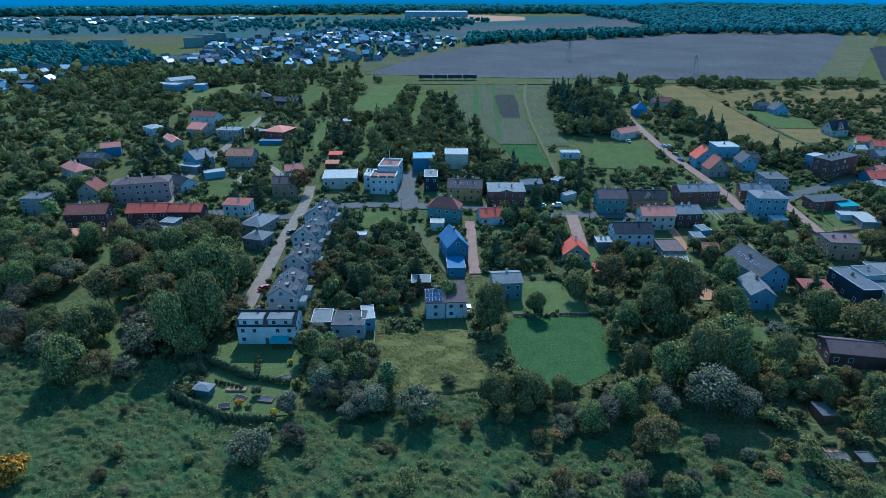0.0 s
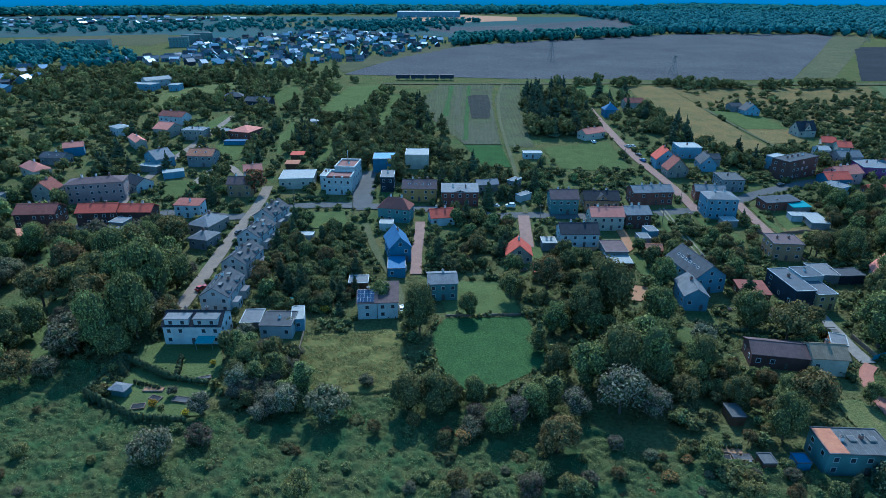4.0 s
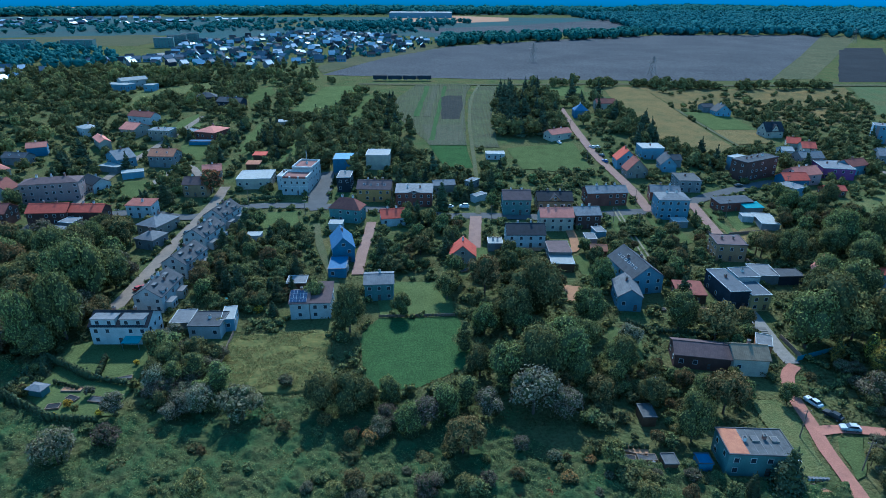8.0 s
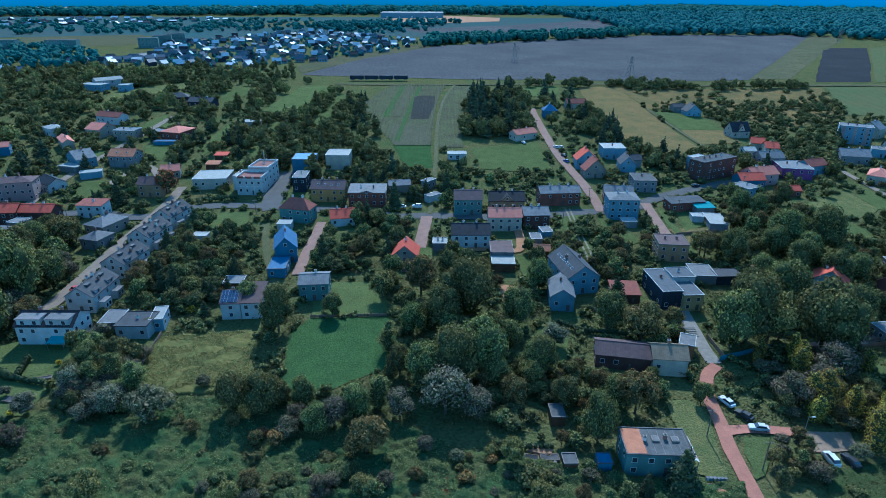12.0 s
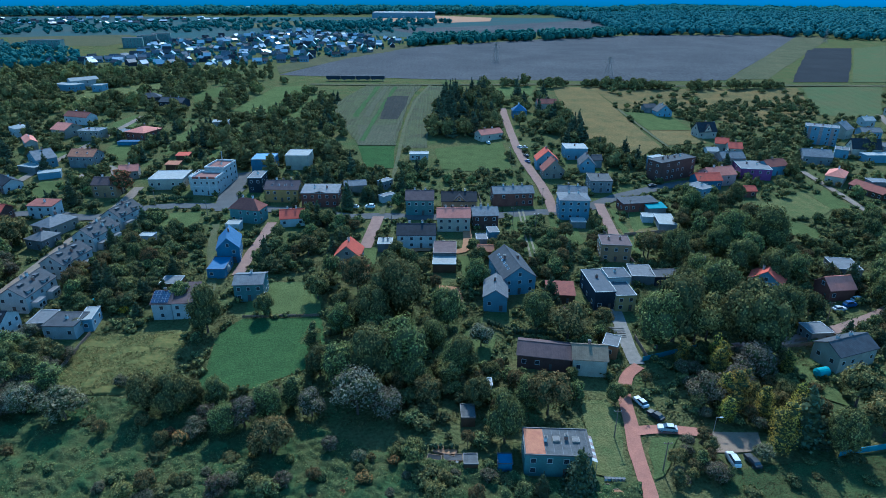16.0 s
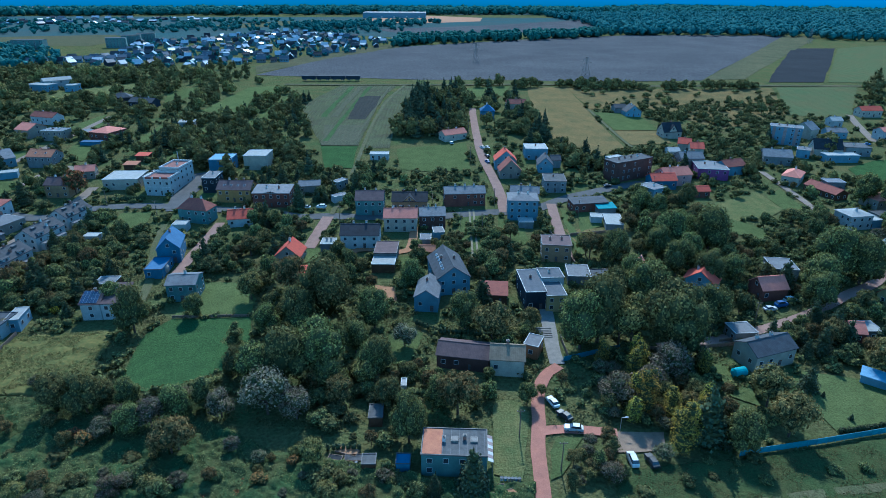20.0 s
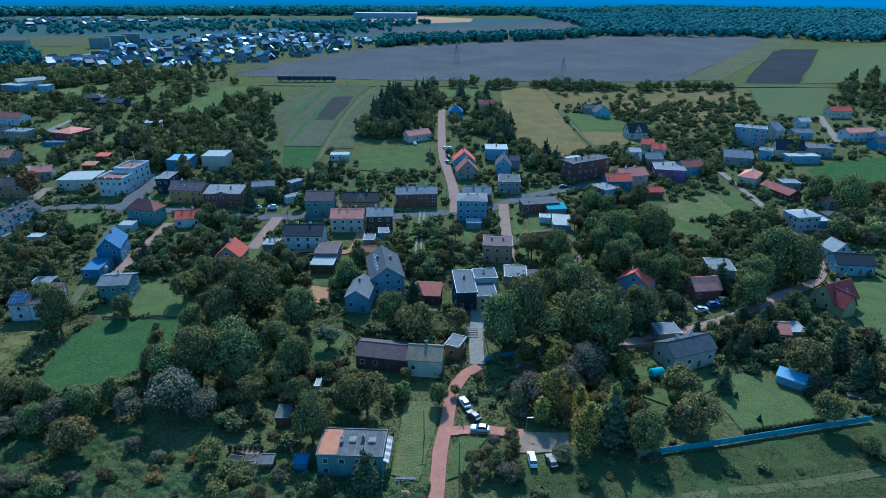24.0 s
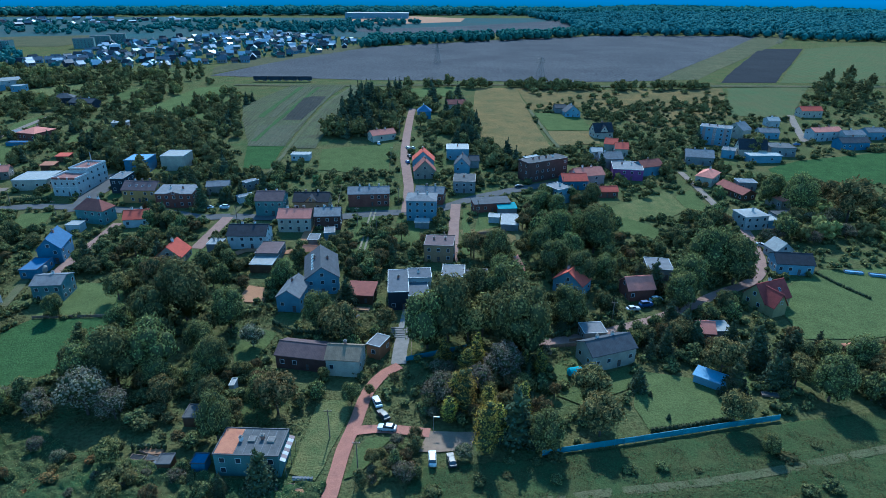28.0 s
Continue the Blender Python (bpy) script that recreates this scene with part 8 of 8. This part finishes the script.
def beehive(x, y, rot, material):
    thing = new("beehive")
    thing.matrix_basis = pose(x, y, ground_z(x, y), 0, 0, rot)
    s = Solid()
    s.box(-0.28, -0.25, 0.2, 0.28, 0.25, 0.85)
    child("body", s.mesh("body", [material]), thing)
    s = Solid()
    s.box(-0.34, -0.31, 0.85, 0.34, 0.31, 0.98)
    child("lid", s.mesh("lid", ["roof_grey"]), thing)
    for k in (-0.2, 0.2):
        s = Solid()
        s.box(k - 0.05, -0.2, 0, k + 0.05, 0.2, 0.2)
        child("foot", s.mesh("foot", ["wall_wood"]), thing)
    tagged(thing, "small painted wooden beehive on grass", "beehive", "beehives in the gardens")


for i in range(6):
    beehive(*np.array((119.2, 95.9)) * (1 - i / 5) + np.array((122.9, 95.7)) * i / 5, 5 * i, ("trim_white", "wall_pale_blue", "wall_cream")[i % 3])
for i in range(4):
    beehive(*np.array((84.8, 97.7)) * (1 - i / 3) + np.array((87.9, 100.4)) * i / 3, 20 * i, ("wall_beige", "wall_pale_blue")[i % 2])


# ---- undergrowth of the near meadow and gardens ----
def mound(x, y, seed):
    """Height of the growth over the soil, in metres at full height."""
    k = 0.42 + 0.4 * lumps(x, y, 2.4, seed) + 0.34 * lumps(x + 0.5 * y, y, 1.1, seed + 1) + 0.3 * lumps(x, y, 9.0, seed + 2)
    return np.maximum(0.04, k)


def growth(name, poly, leaf, label, seed, high, cell=0.5):
    """A dense cover of weeds as one heaped sheet."""
    px, py = [p[0] for p in poly], [p[1] for p in poly]
    xs, ys = np.arange(min(px), max(px), cell), np.arange(min(py), max(py), cell)
    gx, gy = np.meshgrid(xs, ys)
    shape, x, y = gx.shape, gx.ravel(), gy.ravel()
    ok = inside(x, y, poly) & FOOT.clear_all(x, y, -1.6)
    for p in OPEN:
        ok &= ~inside(x, y, p) if p[0] != poly[0] else True
    fine = np.random.RandomState(seed).uniform(-1, 1, (2, len(x)))
    z = heights(x, y) + np.where(ok, 0.12 + high * mound(x, y, seed) + 0.12 * high * fine[0], -0.5)
    verts = np.stack([x + 0.3 * cell * fine[1], y + 0.3 * cell * fine[0], z], axis=1)
    idx = np.arange(len(x)).reshape(shape)
    f = np.stack([idx[:-1, :-1], idx[:-1, 1:], idx[1:, 1:], idx[1:, :-1]], axis=-1).reshape(-1, 4)
    f = f[ok[f].any(axis=1)]
    tagged(new(name, mesh_np(name, verts, [f], leaf)), label, "undergrowth", kind="stuff")


def weeds(name, poly, n, leaf, label, seed, size=0.34, avoid=True, lift=0.3, tall=1.3, clear=False, over=0.0, like=0):
    """Leaf tufts strewn over a stretch; over and like: the height and seed of the growth that they sit on."""
    rnd = np.random.RandomState(seed)
    px, py = [p[0] for p in poly], [p[1] for p in poly]
    x, y = rnd.uniform(min(px), max(px), n * 6), rnd.uniform(min(py), max(py), n * 6)
    k = lumps(x, y, 3.2, seed) + 0.6 * lumps(x, y, 11.0, seed + 5)
    ok = inside(x, y, poly) & ((k > -0.5 + 0.5 * rnd.rand(len(x))) | (tall < 0.2))
    if avoid:
        for p in OPEN:
            ok &= ~inside(x, y, p)
    if clear:
        ok &= FOOT.clear_all(x, y, -0.8)
    x, y, k = x[ok][:n], y[ok][:n], k[ok][:n]
    n = len(x)
    z = heights(x, y) + lift + np.maximum(0, k) * tall * rnd.rand(n)
    if over:
        z = heights(x, y) + 0.2 + over * mound(x, y, like)
    c = np.stack([x, y, z], axis=1)
    nrm = 0.6 * rnd.standard_normal((n, 3)) + np.array([0, 0, 1.0])
    nrm /= np.linalg.norm(nrm, axis=1)[:, None]
    u = np.cross(nrm, rnd.standard_normal((n, 3)))
    u /= np.linalg.norm(u, axis=1)[:, None]
    v = np.cross(nrm, u)
    s = size * rnd.uniform(0.5, 1.4, n)[:, None]
    quad = np.stack([c - u * s * 1.15, c - v * s * 0.5 - nrm * s * 0.2, c + u * s * 1.15, c + v * s * 0.5 - nrm * s * 0.2], axis=1).reshape(-1, 3)
    tagged(new(name, mesh_np(name, quad, [np.arange(4 * n).reshape(-1, 4)], leaf)), label, "undergrowth", kind="stuff")


MEADOW = [(-124.1, 138.8), (-72.6, 138.8), (-66.0, 119.0), (-38.7, 113.3), (-12.8, 124.0), (40.8, 119.6), (68.9, 104.5), (105.3, 96.2), (126.3, 94.6), (121.5, 72.0), (-100.3, 72.0)]
FALLOW = [(-20.7, 151.7), (5.4, 155.9), (8.8, 151.2), (13.2, 127.0), (1.2, 124.6), (-16.0, 124.5)]
PADDOCK = [(144.8, 99.3), (172.4, 102.3), (233.2, 114.0), (269.4, 120.3), (285.0, 110.0), (262.0, 76.0), (138.0, 76.0)]
growth("undergrowth", MEADOW, "leaf_nettle", "heaped green nettles and tall meadow weeds", 21, 1.5, 0.42)
growth("undergrowth", FALLOW, "leaf_tall_grass", "flattened yellow-green weeds on a fallow plot", 22, 0.6)
growth("undergrowth", PADDOCK, "leaf_paddock", "uneven green meadow grass beyond the blue fence", 23, 0.32)
weeds("undergrowth", MEADOW, 70000, "leaf_weed", "tufts of green nettles in the meadow", 1, 0.2, over=1.5, like=21)
weeds("undergrowth", PADDOCK, 30000, "leaf_weed", "ragged green tufts of meadow grass", 2, 0.15, over=0.32, like=23)
weeds("undergrowth", FALLOW, 12000, "leaf_tall_grass", "tall yellowing weeds on a fallow plot", 3, 0.18, False, over=0.6, like=22)
weeds("undergrowth", [(57.1, 99.0), (72.3, 99.3), (73.9, 90.1), (56.5, 91.5)], 1300, "leaf_russet", "rusty dying weeds at the wood's edge", 4, 0.3)
weeds("undergrowth", [(-133.9, 186.4), (270.5, 228.7), (224.1, 140.3), (133.6, 108.3), (-58.1, 119.9)], 42000, "leaf_weed", "ragged undergrowth between garden trees", 6, 0.36, clear=True)


# ---- scrub between gardens ----
def scrub(poly, n, leaf, seed, lo, hi, label):
    """Many low bushes as one mesh, clear of buildings, roads and lawns."""
    rnd = np.random.RandomState(seed)
    x0, x1 = min(p[0] for p in poly), max(p[0] for p in poly)
    y0, y1 = min(p[1] for p in poly), max(p[1] for p in poly)
    lobes = []
    px, py, pr = rnd.uniform(x0, x1, n * 12), rnd.uniform(y0, y1, n * 12), rnd.uniform(lo, hi, n * 12)
    ok = inside(px, py, poly) & FOOT.clear_all(px, py, -0.4)
    for p in OPEN:
        ok &= ~inside(px, py, p)
    for x, y, r in zip(px[ok][:n], py[ok][:n], pr[ok][:n]):
        z = ground_z(x, y)
        lobes.append((x, y, z + r * 0.55, r, r * 0.8))
        lobes.append((x + r * rnd.uniform(-0.8, 0.8), y + r * rnd.uniform(-0.8, 0.8), z + r * rnd.uniform(0.3, 1.0), r * 0.7, r * 0.6))
    me = crown_mesh("scrub", lobes, leaf, 22 * len(lobes), 0.3 * (lo + hi) / 2, seed, 0.8)
    tagged(new("scrub", me), label, "bushes", kind="stuff")


village = [(-250.0, 283.1), (-127.2, 138.8), (-40.0, 119.5), (56.0, 124.1), (132.4, 124.9), (172.8, 104.4), (272.9, 124.8), (403.0, 295.8), (207.8, 289.1), (55.9, 286.2)]
scrub(village, 1700, "leaf_fruit", 61, 0.7, 1.7, "low garden bushes and hedges between the plots")
scrub(village, 1300, "leaf_broad", 62, 0.8, 2.0, "dark low bushes between gardens and trees")
scrub(village, 350, "leaf_olive", 63, 0.7, 1.6, "yellowing bushes in the gardens")
behind = [(-285.2, 308.6), (-521.2, 590.6), (-187.6, 612.9), (-64.0, 432.2), (75.7, 309.6), (199.1, 483.3), (587.3, 554.3), (397.1, 295.8), (207.8, 289.1), (55.9, 286.2)]
scrub(behind, 2300, "leaf_broad", 64, 1.0, 2.6, "bushes behind the village")
scrub(behind, 700, "leaf_olive", 65, 0.6, 1.5, "yellow-green bushes on the heath")

# ---- near house: rusty roof sheet and roof hatches ----
s = Solid()
s.slab([(-6.8, -3.85, 5.72), (-2.7, -3.85, 5.72), (-2.7, 3.85, 5.72), (-6.8, 3.85, 5.72)], 0.05)
child("roof_sheet", s.mesh("roof_sheet", ["roof_rust"]), near_house, None, "rusty red metal sheet")
for hx, hy in ((0.0, 0.6), (4.2, 0.6)):
    s = Solid()
    s.box(-0.8, -0.8, 5.65, 0.8, 0.8, 6.05, 0)
    s.box(-0.65, -0.65, 6.05, 0.65, 0.65, 6.08, 1)
    child("roof_hatch", s.mesh("roof_hatch", ["concrete", "trim_dark"]), near_house, pose(hx, hy, 0))
for k in range(6):
    s = Solid()
    s.box(-2.6 + 1.8 * k, -3.8, 5.64, -2.5 + 1.8 * k, 3.8, 5.7)
    child("roof_seam", s.mesh("roof_seam", ["roof_grey"]), near_house)

for k in range(8):
    s = Solid()
    s.slab([(7.1, -4.0 + k, 4.5), (8.3, -4.0 + k, 4.0), (8.3, -3.05 + k, 4.0), (7.1, -3.05 + k, 4.5)], 0.05)
    child("lean_to_panel", s.mesh("lean_to_panel", ["wall_pink" if k % 2 else "trim_white"]), near_house, None, "pale pink roof panel of a lean-to")
for k in (-3.9, 0.0, 3.8):
    s = Solid()
    s.box(8.1, k, -0.5, 8.22, k + 0.12, 3.98)
    child("lean_to_post", s.mesh("lean_to_post", ["metal_grey"]), near_house)

# ---- twin house: awning and garden terrace ----
s = Solid()
s.slab([(1.5, -7.6, 2.3), (6.5, -7.6, 2.3), (6.5, -4.5, 2.75), (1.5, -4.5, 2.75)], 0.06)
child("awning", s.mesh("awning", ["roof_teal"]), twin_house, None, "faded green fabric awning")
for k in (1.7, 6.3):
    s = Solid()
    s.box(k - 0.05, -7.5, -0.4, k + 0.05, -7.4, 2.25)
    child("awning_post", s.mesh("awning_post", ["metal_grey"]), twin_house)


def bed(x, y, rot, w, d, material):
    """A raised garden bed with a timber edge."""
    thing = new("garden_bed")
    thing.matrix_basis = pose(x, y, ground_z(x, y) + 0.2, 0, 0, rot)
    s = Solid()
    for x0, y0, x1, y1 in ((-w / 2, -d / 2, w / 2, -d / 2 + 0.12), (-w / 2, d / 2 - 0.12, w / 2, d / 2), (-w / 2, -d / 2 + 0.12, -w / 2 + 0.12, d / 2 - 0.12), (w / 2 - 0.12, -d / 2 + 0.12, w / 2, d / 2 - 0.12)):
        s.box(x0, y0, -0.2, x1, y1, 0.3)
    child("edging", s.mesh("edging", ["fence_wood"]), thing)
    s = Solid()
    s.box(-w / 2 + 0.12, -d / 2 + 0.12, -0.2, w / 2 - 0.12, d / 2 - 0.12, 0.2)
    child("soil", s.mesh("soil", [material]), thing)
    tagged(thing, "timber edged garden bed with dark soil", "garden bed", "garden beds")


for i, (px, py) in enumerate(((-51.0, 122.8), (-44.4, 122.2), (-53.0, 126.3), (-53.9, 119.5), (-42.2, 131.1), (85.3, 104.5), (83.0, 102.4), (87.1, 102.4), (83.9, 97.7), (50.0, 195.8), (122.4, 164.7), (124.7, 168.9), (112.0, 168.2), (117.7, 93.4), (122.3, 93.1), (242.1, 127.2), (234.9, 124.8))):
    bed(px, py, 10 * (i % 5) - 20, 3.2 + (i % 3), 1.6 + 0.5 * (i % 2), ("plough_dark", "plough", "sand")[i % 3])
